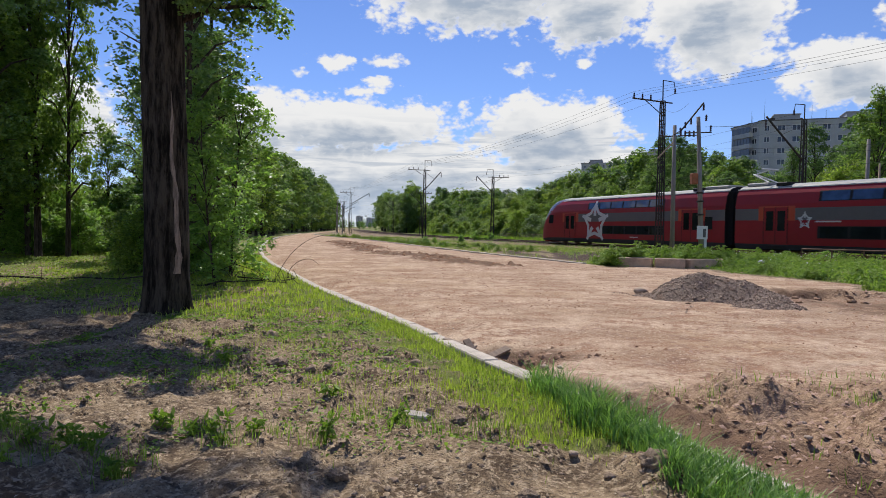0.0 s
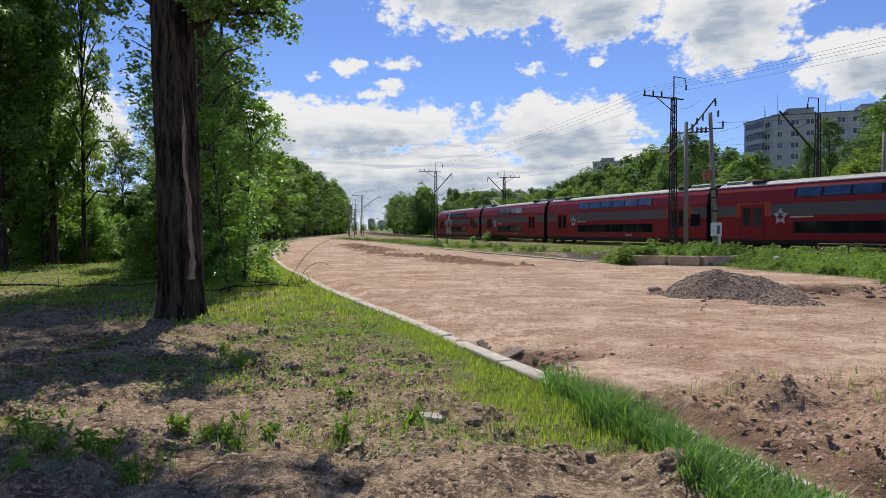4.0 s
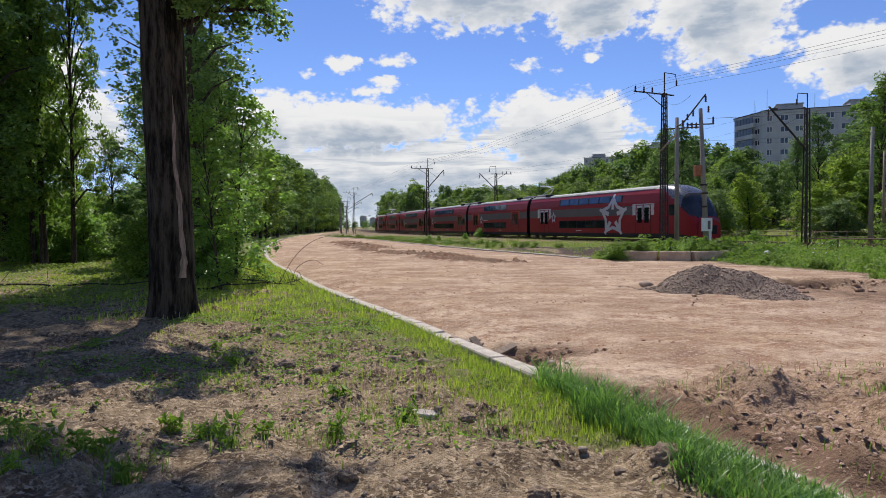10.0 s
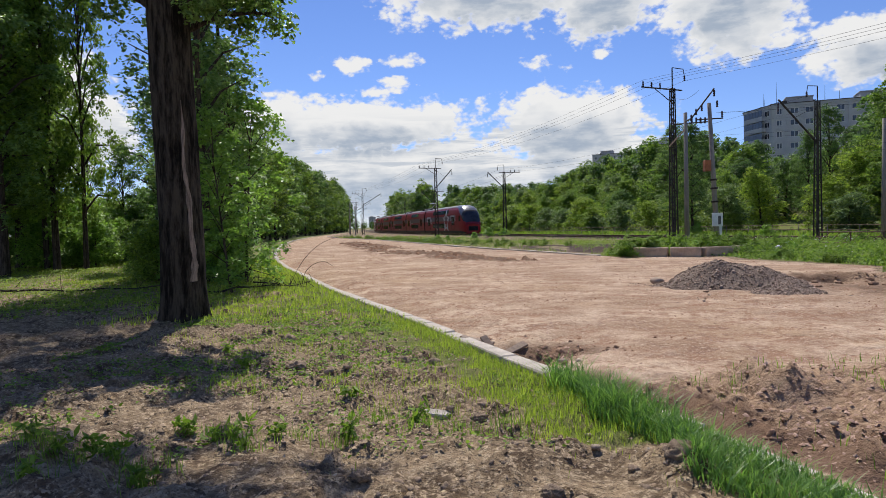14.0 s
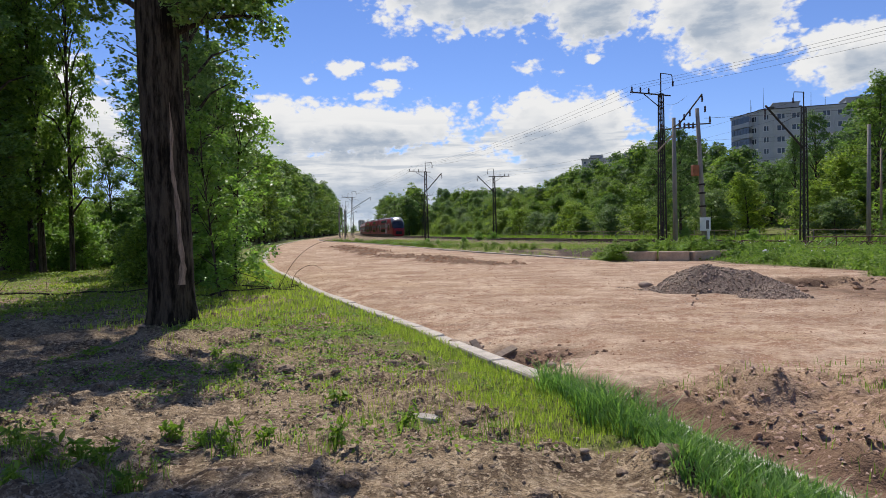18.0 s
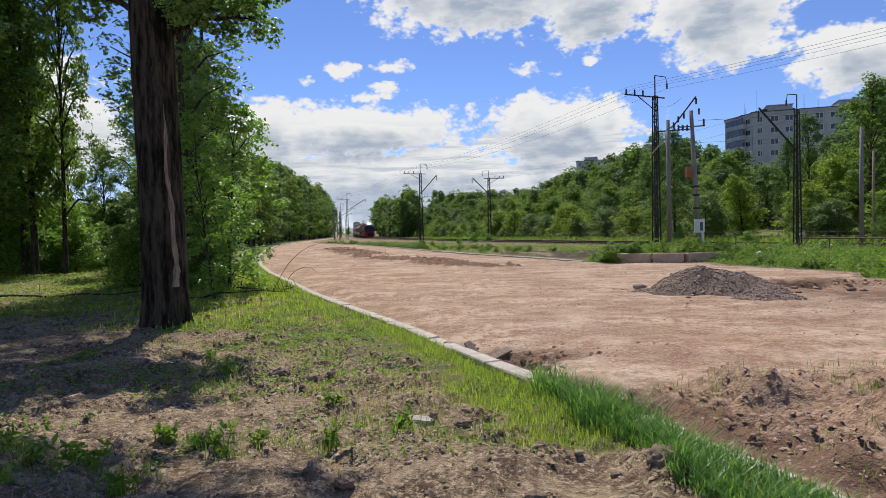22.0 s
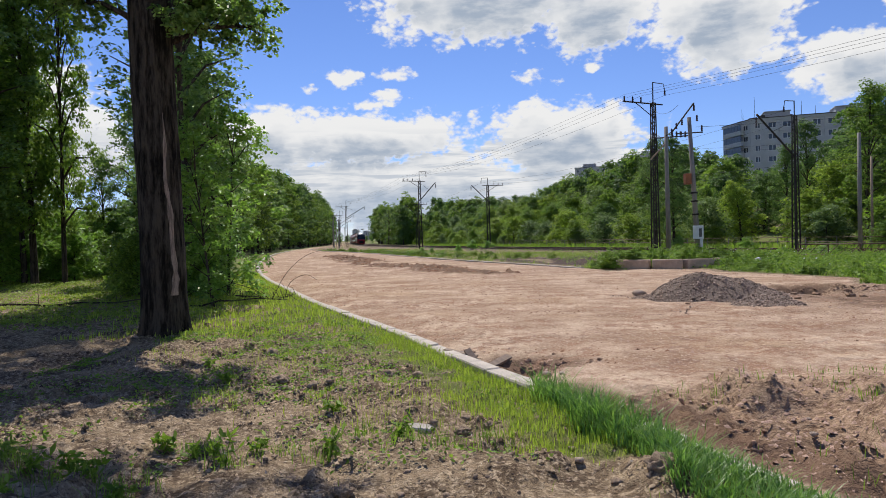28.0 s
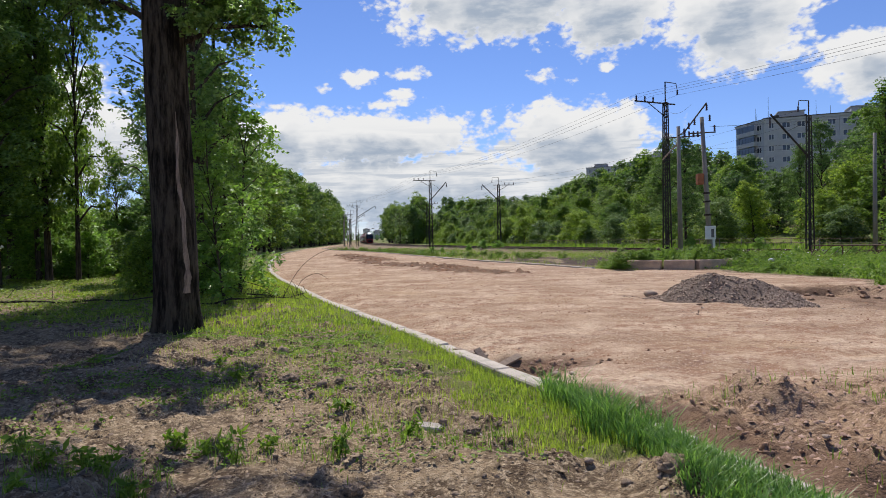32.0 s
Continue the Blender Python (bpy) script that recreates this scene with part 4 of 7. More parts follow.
    for h, a, reach, rise in specs:
        o = np.array([-0.03 * h, 0, h])
        e = o + np.array([math.cos(a) * reach, math.sin(a) * reach, rise])
        mid = (o + e) / 2 + np.array([0, 0, 0.3])
        path = [o, (o * 0.6 + mid * 0.4) + [0, 0, 0.1], mid, e]
        limbs.append(tube(path, [0.07, 0.055, 0.04, 0.012], 6))
        side = np.array([-math.sin(a), math.cos(a), 0.0])
        for q in range(15 if h < 6.5 or h in thick else 8):
            f = 0.28 + 0.78 * r.random()
            root_at = o + (e - o) * f * 0.9 + np.array([0, 0, 0.3 * math.sin(math.pi * min(f, 1))])
            c = root_at + (e - o) / reach * r.uniform(0.1, 0.45) + side * r.normal(0, 0.38) + np.array([0, 0, r.normal(0.0, 0.22)])
            limbs.append(tube([root_at, (root_at + c) / 2 + [0, 0, 0.06], c], [0.014, 0.010, 0.004], 4))
            centres.append(c), radii.append(r.uniform(0.24, 0.42))
    tv, tf = joined(limbs)
    part_me("branch", mesh_of("branch", tv, tf, M["limb"], smooth=True), root)
    pts, nrm = sprays(centres, radii, 19, 4, 0.10, 0.7, 0.14, 0.5, 7)
    v, f = leaf_cloud(pts, nrm, 0.058, 0.5, 1.35, seed=4, rounded=True)
    part_me("crown", mesh_of("crown", v, f, M["leaf_poplar"]), root)


woods()
shade_trees_and_poplar()
poplar()


# ---- railway ----
def strip_mesh(name, section, s0, s1, step, right, mat, smooth=False):
    """Sweeps a section (sideways, up) along the track."""
    ss = np.arange(s0, s1 + 0.01, step)
    V, Q, n = [], [], len(section)
    for s in ss:
        for u, z in section:
            x, y, _ = track(s, right + u)
            V.append((x, y, z))
    for i in range(len(ss) - 1):
        for k in range(n - 1):
            Q.append((i * n + k, i * n + k + 1, (i + 1) * n + k + 1, (i + 1) * n + k))
    return mesh_of(name, V, np.array(Q), mat, smooth=smooth)


def railway():
    bank = tagged(new("ballast_bed", strip_mesh("ballast_bed", [(-3.4, -0.5), (-2.3, -0.06), (-1.9, 0.0), (6.5, 0.0), (7.0, -0.06), (8.2, -0.5)], -90, 420, 3.0, 0.0, M["earth"])), "dark brown crushed stone bed under the rails", "track bed", kind="structure")
    at = bank.data.attributes.new("ballast", "FLOAT", "POINT")
    at.data.foreach_set("value", np.ones(len(bank.data.vertices), dtype=np.float32))
    prof = [(-0.07, 0.0), (-0.07, 0.02), (-0.012, 0.03), (-0.012, 0.12), (-0.036, 0.13), (-0.036, 0.15), (0.036, 0.15), (0.036, 0.13), (0.012, 0.12), (0.012, 0.03), (0.07, 0.02), (0.07, 0.0)]
    for mid in (0.0, 4.6):
        line = empty("railway_track", Matrix(), "rusty steel railway track on concrete sleepers", "railway track", "railway tracks", "structure")
        for side in (-0.76, 0.76):
            part_me("rail", strip_mesh("rail", [(u, z * RAIL_Z / 0.15) for u, z in prof], -90, 420, 4.0, mid + side, M["rust"]), line)
        V, Q = [], []
        for s in np.arange(-60, 120, 0.56):
            x, y, th = track(s, mid)
            m = Matrix.Translation((x, y, 0.0)) @ Matrix.Rotation(th, 4, "Z")
            o = len(V)
            V += [m @ Vector((a * 1.35, b * 0.13, c)) for c in (-0.1, 0.045) for a in (-1, 1) for b in (-1, 1)]
            Q += [(o + 4, o + 6, o + 7, o + 5), (o, o + 4, o + 5, o + 1), (o + 2, o + 3, o + 7, o + 6), (o + 1, o + 5, o + 7, o + 3), (o, o + 2, o + 6, o + 4)]
        tagged(part_me("sleepers", mesh_of("sleepers", [tuple(v) for v in V], np.array(Q), M["sleeper"]), line), kind="stuff")


def insulator(bm, x, y, z, r=0.07, h=0.28):
    for k in range(3):
        bmesh.ops.create_cone(bm, cap_ends=True, segments=8, radius1=r, radius2=r * 0.5, depth=h / 3, matrix=Matrix.Translation((x, y, z + h * (k + 0.5) / 3)))


def catenary_mast(x, y, z, turn, label, arm=(3.0, 8.9, 12.2), side_arm=True, top=12.6, crown=1.6, far=False):
    """A twin-legged steel mast: local +x points over the track. Batten plates, slanted bracket arm, top hook, side arm with insulators."""
    root = empty("catenary_mast", Matrix.Translation((x, y, z)) @ Matrix.Rotation(turn, 4, "Z"), label, "railway mast", "catenary masts")
    wide = lambda h: 0.30 - 0.13 * h / top
    for sx in (-1, 1):
        for sy in ((-1, 1) if not far else (0,)):
            b = fresh((rod, (sx * wide(0), sy * wide(0) * 0.55, 0), (sx * wide(top), sy * wide(top) * 0.55, top), 0.068 if not far else 0.09, 0.055, 4))
            part("leg", b, M["steel"], root)
    n = 13
    for k in range(n):
        h0, h1 = top * k / n, top * (k + 1) / n
        b = bmesh.new()
        for sy in ((-1, 1) if not far else (0,)):
            w0, w1 = wide(h0), wide(h1)
            sg = 1 if k % 2 else -1
            rod(b, (-sg * w0, sy * w0 * 0.55, h0), (sg * w1, sy * w1 * 0.55, h1), 0.03, None, 4)
            rod(b, (-w1, sy * w1 * 0.55, h1), (w1, sy * w1 * 0.55, h1), 0.032, None, 4)
        part("lattice", b, M["steel"], root)
    part("top_hook", fresh((rod, (0, 0, top), (0, 0, top + crown), 0.05), (rod, (0, 0, top + crown), (1.15, 0, top + crown - 0.05), 0.035), (rod, (1.15, 0, top + crown - 0.05), (1.25, 0, top + crown - 0.55), 0.03)), M["steel"], root)
    b = bmesh.new()
    insulator(b, 1.27, 0, top + crown - 1.0, 0.09, 0.45)
    part("insulator", b, M["porcelain"], root)
    # slanted bracket towards the contact wire
    if arm:
        reach, low, tip = arm
        part("bracket_arm", fresh((rod, (0, 0, low), (reach, 0, tip), 0.085)), M["steel"], root)
        b = bmesh.new()
        insulator(b, reach + 0.05, 0, tip - 0.95, 0.09, 0.75)
        part("insulator", b, M["porcelain"], root)
        part("stay", fresh((rod, (reach * 0.6, 0, low + (tip - low) * 0.6), (0, 0, top - 0.4), 0.02)), M["steel"], root)
    if side_arm:
        part("side_arm", fresh((rod, (1.0, 0, top - 0.1), (-3.1, 0, top - 0.05), 0.06), (rod, (-1.8, 0, top - 0.1), (0, 0, top - 1.2), 0.04)), M["steel"], root)
        for px in (-2.95, -2.1, -1.25):
            b = bmesh.new()
            insulator(b, px, 0, top, 0.085, 0.4)
            part("insulator", b, M["porcelain"], root)
    return root


def wire(a, b, sag, r=0.016, label="thin dark overhead wire", n=10):
    """One hanging wire between two points."""
    a, b = np.array(a, float), np.array(b, float)
    t = np.linspace(0, 1, n)
    p = a + (b - a) * t[:, None]
    p[:, 2] -= sag * 4 * t * (1 - t)
    v, f = tube(p, [r * 0.55] * n, 4)
    return tagged(new("overhead_wire", mesh_of("overhead_wire", v, f, M["wire"])), label, "wire", "overhead wires")


def masts():
    near, farm = [], []
    # near side of the line, then the far side
    for s, right, label in ((-27, -3.9, ""), (38.5, -3.9, ""), (121, -8.5, ""), (185, -8.5, ""), (250, -8.5, ""), (-90, -3.9, "")):
        x, y, th = track(s, right)
        near.append((x, y, th))
        catenary_mast(x, y, 0.0 if s < 20 else -0.3, th, "dark steel lattice mast with wire arms over the railway", None if s < 0 else (3.0, 8.9, 12.2) if s < 60 else (5.6, 9.0, 12.4), True, 12.5, 1.7, s > 60)
    for s, right in ((-30.5, 8.4), (38, 9.0), (99, 9.0), (159, 9.0)):
        x, y, th = track(s, right)
        farm.append((x, y, th))
        catenary_mast(x, y, 0.0, th + math.pi, "dark steel lattice mast with a slanted arm beyond the railway", (4.5, 7.9, 11.3) if s < 0 else (3.2, 8.4, 11.4), s > 0, 11.4, 1.3, s > 60)
    order = [5, 0, 1, 2, 3, 4]
    for a, b in zip(order[:-1], order[1:]):
        pa, pb = near[a], near[b]
        for off, h in ((-2.95, 13.0), (-2.1, 13.0), (-1.25, 13.0), (1.25, 13.2)):
            qa = (pa[0] + math.cos(pa[2]) * off, pa[1] + math.sin(pa[2]) * off, h)
            qb = (pb[0] + math.cos(pb[2]) * off, pb[1] + math.sin(pb[2]) * off, h)
            wire(qa, qb, 0.9)
    for a, b in zip(range(3), range(1, 4)):
        pa, pb = farm[a], farm[b]
        for off, h in ((-1.25, 11.8), (2.0, 11.5)):
            wire((pa[0] + math.cos(pa[2]) * off, pa[1] + math.sin(pa[2]) * off, h), (pb[0] + math.cos(pb[2]) * off, pb[1] + math.sin(pb[2]) * off, h), 1.0)
    # contact wire and its carrier over both tracks
    for mid in (0.0, 4.6):
        for s0, s1 in ((-90, -27), (-27, 38.5), (38.5, 99), (99, 159), (159, 219), (219, 300)):
            a, b = track(s0, mid), track(s1, mid)
            wire((a[0], a[1], RAIL_Z + 8.6), (b[0], b[1], RAIL_Z + 8.6), 1.6, 0.014)
            wire((a[0], a[1], RAIL_Z + 6.3), (b[0], b[1], RAIL_Z + 6.3), 0.05, 0.014)
    # far clutter of signal posts and masts down the line
    for s, right, h in ((112, -11.5, 8.5), (128, -12.0, 10), (150, -11.5, 9), (175, -11, 9), (200, -10, 9), (195, 13, 11), (205, 11, 12), (240, -6, 9), (250, 12, 12), (262, 15, 9)):
        x, y, th = track(s, right)
        root = empty("line_post", Matrix.Translation((x, y, -0.3)), "grey line-side post far down the railway", "post", "line-side posts")
        part("post", fresh((rod, (0, 0, 0), (0, 0, h), 0.16, 0.11, 7)), M["pole"], root)
        part("crossarm", fresh((rod, (-0.9, 0, h - 0.5), (0.9, 0, h - 0.5), 0.05, None, 4)), M["steel"], root)


def power_poles():
    # pole with a fan of insulators
    z = gz(13.41, 37.0)
    b_pole = empty("power_pole", Matrix.Translation((13.41, 37.0, z)), "grey concrete pole with insulators and slanted strut", "pole", "concrete poles")
    h = 7.75 - z
    part("post", fresh((rod, (0, 0, -0.1), (-0.03, 0, h), 0.145, 0.105, 10)), M["pole"], b_pole, smooth=True)
    part("crossarm", fresh((rod, (-0.75, 0, h - 0.65), (1.5, 0.2, h - 0.5), 0.035)), M["steel"], b_pole)
    for px in (-0.7, 0.35, 0.6, 0.85, 1.1, 1.4):
        b = bmesh.new()
        insulator(b, px, 0.05, h - 0.62, 0.07, 0.34)
        part("insulator", b, M["porcelain"], b_pole)
    part("strut", fresh((rod, (-0.02, 0, h - 0.9), (-1.0, -0.1, h - 1.9), 0.045)), M["wood"], b_pole)
    # pole with switch, box and board
    z = gz(13.85, 34.0)
    c_pole = empty("power_pole", Matrix.Translation((13.9, 34.0, z)), "leaning concrete pole with a rusty box and white board", "pole", "concrete poles")
    h = 7.72 - z
    part("post", fresh((rod, (0.0, 0, -0.1), (-0.37, 0, h), 0.15, 0.10, 10)), M["pole"], c_pole, smooth=True)
    part("switch_arm", fresh((rod, (-1.25, 0.1, h - 0.75), (-0.1, 0, h + 0.75), 0.04), (rod, (-1.6, 0.1, h - 0.95), (-1.2, 0.1, h - 0.7), 0.03)), M["steel"], c_pole)
    part("crossarm", fresh((rod, (-1.0, 0, h - 0.85), (0.35, 0, h - 0.8), 0.035)), M["steel"], c_pole)
    for px, pz in ((-1.3, -0.9), (-1.05, -0.6), (-0.75, -0.4), (-0.1, 0.35), (0.05, -0.2), (0.3, -0.75)):
        b = bmesh.new()
        insulator(b, px, 0, h + pz, 0.065, 0.32)
        part("insulator", b, M["porcelain"], c_pole)
    part("switch_box", fresh((box, -0.68, -0.36, -0.20, 0.14, h - 3.55, h - 2.98, 0.02)), M["orange"], c_pole, "faded orange steel box")
    for hz in (2.2, 2.9, 3.35):
        part("band", fresh((rod, (-0.012 - hz * 0.048, 0, hz), (-0.012 - (hz + 0.09) * 0.048, 0, hz + 0.09), 0.19, None, 10)), M["steel"], c_pole)
    part("board", fresh((box, -0.36, 0.2, -0.24, -0.19, 0.95, 1.65, 0.01)), M["white"], c_pole, "white painted board")
    part("board_writing", fresh((box, -0.05, 0.1, -0.247, -0.241, 1.05, 1.5)), M["grey"], c_pole)
    tagged(new("marker_post", None), "short white concrete marker post", "post").matrix_basis = Matrix.Translation((14.55, 35.2, gz(14.55, 35.2)))
    part("post", fresh((box, -0.08, 0.08, -0.08, 0.08, -0.1, 1.65, 0.02)), M["white"], bpy.data.objects["marker_post"])
    # lone pole farther along
    z = gz(34.5, 52.0)
    d_pole = empty("power_pole", Matrix.Translation((34.5, 52.0, z)), "plain grey concrete pole beyond the railway", "pole", "concrete poles")
    part("post", fresh((rod, (0, 0, -0.1), (0.05, 0, 9.4 - z), 0.17, 0.13, 10)), M["pole"], d_pole, smooth=True)
    e_pole = empty("power_pole", Matrix.Translation((36.2, 53.0, gz(36.2, 53))), "thin brown wooden pole beyond the railway", "pole")
    part("post", fresh((rod, (0, 0, -0.1), (0.0, 0, 7.6), 0.11, 0.08, 8)), M["wood"], e_pole, smooth=True)
    # wires from pole to pole
    wire((13.0, 34, 8.4), (18.6, 54.6, 12.3), 0.5)
    wire((13.9, 34, 7.2), (44, 30, 9.0), 0.4)
    wire((14.2, 37, 7.3), (13.0, 34, 7.0), 0.12)


railway()
masts()
power_poles()


# ---- the train ----
PROFILE = [(1.56, 0.36), (1.69, 0.72), (1.70, 1.3), (1.70, 2.45), (1.70, 3.3), (1.68, 3.62), (1.53, 4.36), (1.36, 4.72), (1.12, 4.95), (0.6, 5.1), (0.0, 5.14)]
BANDS = ["skirt", "red", "red", "grey", "red", "red", "red", "roof", "roof", "roof"]


def side_x(z):
    return float(np.interp(z, [p[1] for p in PROFILE[:9]], [p[0] for p in PROFILE[:9]]))


def plate(y0, y1, z0, z1, side, proud=0.012, slant=0.0):
    """A thin panel that follows the side of the body; slant shifts its upper edge forward."""
    bm = bmesh.new()
    zs = [z0] + [p[1] for p in PROFILE if z0 < p[1] < z1] + [z1]
    rows = []
    for z in zs:
        x, k = side_x(z), slant * (z - z0) / (z1 - z0)
        rows.append([bm.verts.new((side * (x + o), y + k, z)) for o in (proud, proud - 0.03) for y in (y0, y1)])
    for a, b in zip(rows[:-1], rows[1:]):
        for i, j in ((0, 1), (1, 3), (3, 2), (2, 0)):
            bm.faces.new((a[i], a[j], b[j], b[i]))
    bm.faces.new((rows[0][0], rows[0][2], rows[0][3], rows[0][1]))
    bm.faces.new((rows[-1][0], rows[-1][1], rows[-1][3], rows[-1][2]))
    bmesh.ops.recalc_face_normals(bm, faces=bm.faces)
    return bm


def body_mesh(length, nose, band):
    """The shell: straight tube, or with a raked nose at its front end. band: ends of the grey stripe, from the front."""
    half = length / 2
    gap = 0.42
    secs = [(-half + gap, 1, 1), (half - max(gap, band[0]), 1, 1), (max(half - band[1], -half + gap), 1, 1)]
    if nose:
        ds = [4.6, 3.8, 3.1, 2.5, 2.0, 1.5, 1.1, 0.75, 0.45, 0.2, 0.03, -0.1, -0.2]
        ws = [1, 1, 1, 0.995, 0.985, 0.97, 0.95, 0.92, 0.885, 0.845, 0.81, 0.765, 0.70]
        hs = [1, 0.994, 0.976, 0.945, 0.90, 0.83, 0.752, 0.655, 0.555, 0.465, 0.40, 0.36, 0.315]
        for d in np.linspace(4.6, -0.2, 28):
            secs.append((half - float(d), float(np.interp(-d, [-q for q in ds], ws)), float(np.interp(-d, [-q for q in ds], hs))))
    else:
        secs += [(half - gap, 1, 1)]
    secs = sorted(set(secs))
    cut = 4 if nose else 1
    fine = [tuple(np.array(p) + (np.array(q) - np.array(p)) * j / cut) for p, q in zip(PROFILE[:-1], PROFILE[1:]) for j in range(cut)] + [PROFILE[-1]]
    ring = [(x, z) for x, z in fine] + [(-x, z) for x, z in fine[-2::-1]]
    cols = [c for c in BANDS for j in range(cut)]
    cols = cols + cols[::-1]
    n, V, Fc, idx = len(ring), [], [], []
    names = ["skirt", "red", "grey", "roof", "windscreen", "black", "fairing"]
    flags = []
    for y, w, h in secs:
        for x, z in ring:
            V.append((x * w, y, 0.36 + (z - 0.36) * h))
    for i in range(len(secs) - 1):
        for k in range(n - 1):
            Fc.append([i * n + k, i * n + k + 1, (i + 1) * n + k + 1, (i + 1) * n + k])
            c = cols[k]
            ym = (secs[i][0] + secs[i + 1][0]) / 2
            if c == "grey" and not (half - band[1] < ym < half - band[0]):
                c = "red"
            flags.append(nose and secs[i][0] >= half - 4.7)
            if nose and secs[i][0] >= half - 4.7:
                zq, d = sum(V[q][2] for q in Fc[-1]) / 4, half - ym
                mid = min(k, n - 2 - k) / cut
                if c == "grey" or (c == "roof" and d < 4.3):
                    c = "red"
                if zq > np.interp(d, [0.0, 0.6, 1.2, 2.2, 3.2, 4.3], [2.1, 2.35, 2.85, 3.65, 4.3, 4.78]) and d > -0.05:
                    c = "fairing"
                    if mid > 4.0 + 0.5 * d and d < 1.42:
                        c = "black"
                    if mid > 4.35 + 0.5 * d and d < 1.25:
                        c = "windscreen"
            idx.append(names.index(c))
    Fc.append(list(range(n)))
    idx.append(5)
    Fc.append([(len(secs) - 1) * n + k for k in range(n)][::-1])
    idx.append(1 if nose else 5)
    me = mesh_of("body", V, Fc, [M[k] for k in names], idx)
    me.polygons.foreach_set("use_smooth", np.array(flags + [False, False], dtype=bool))
    return me


def decal(poly, y, z, side, parent, proud=0.034):
    """One flat strip of vinyl on the body side, four corners in metres from (y, z), bent to follow the side."""
    bm, rows = bmesh.new(), []
    for j in range(7):
        f, row = j / 6, []
        for (u0, v0), (u1, v1) in ((poly[0], poly[1]), (poly[3], poly[2])):
            zz = z + v0 + (v1 - v0) * f
            row.append(bm.verts.new((side * (side_x(zz) + proud), y + u0 + (u1 - u0) * f, zz)))
        rows.append(row)
    for a, b in zip(rows[:-1], rows[1:]):
        bm.faces.new((a[0], b[0], b[1], a[1]))
    r2 = bmesh.ops.extrude_face_region(bm, geom=list(bm.faces))
    bmesh.ops.translate(bm, vec=(-side * 0.012, 0, 0), verts=[g for g in r2["geom"] if isinstance(g, bmesh.types.BMVert)])
    bmesh.ops.recalc_face_normals(bm, faces=bm.faces)
    part("star_arm", bm, M["silver"], parent)


def star_decal(y, z, size, side, parent, wide=1.0):
    """A star of five swept-winged darts that point outwards, each a shaft and two wings, in silver vinyl."""
    for k in range(5):
        a = math.pi / 2 + k * 2 * math.pi / 5
        ca, sa = math.cos(a), math.sin(a)

        def at(along, across):
            return ((ca * along - sa * across) * size * wide, (sa * along + ca * across) * size * 1.12)

        decal([at(1.0, -0.07), at(0.30, -0.095), at(0.30, 0.095), at(1.0, 0.07)], y, z, side, parent)
        for q in (-1, 1):
            decal([at(0.84, q * 0.07), at(0.47, q * 0.35), at(0.35, q * 0.26), at(0.58, q * 0.08)], y, z, side, parent, 0.040)


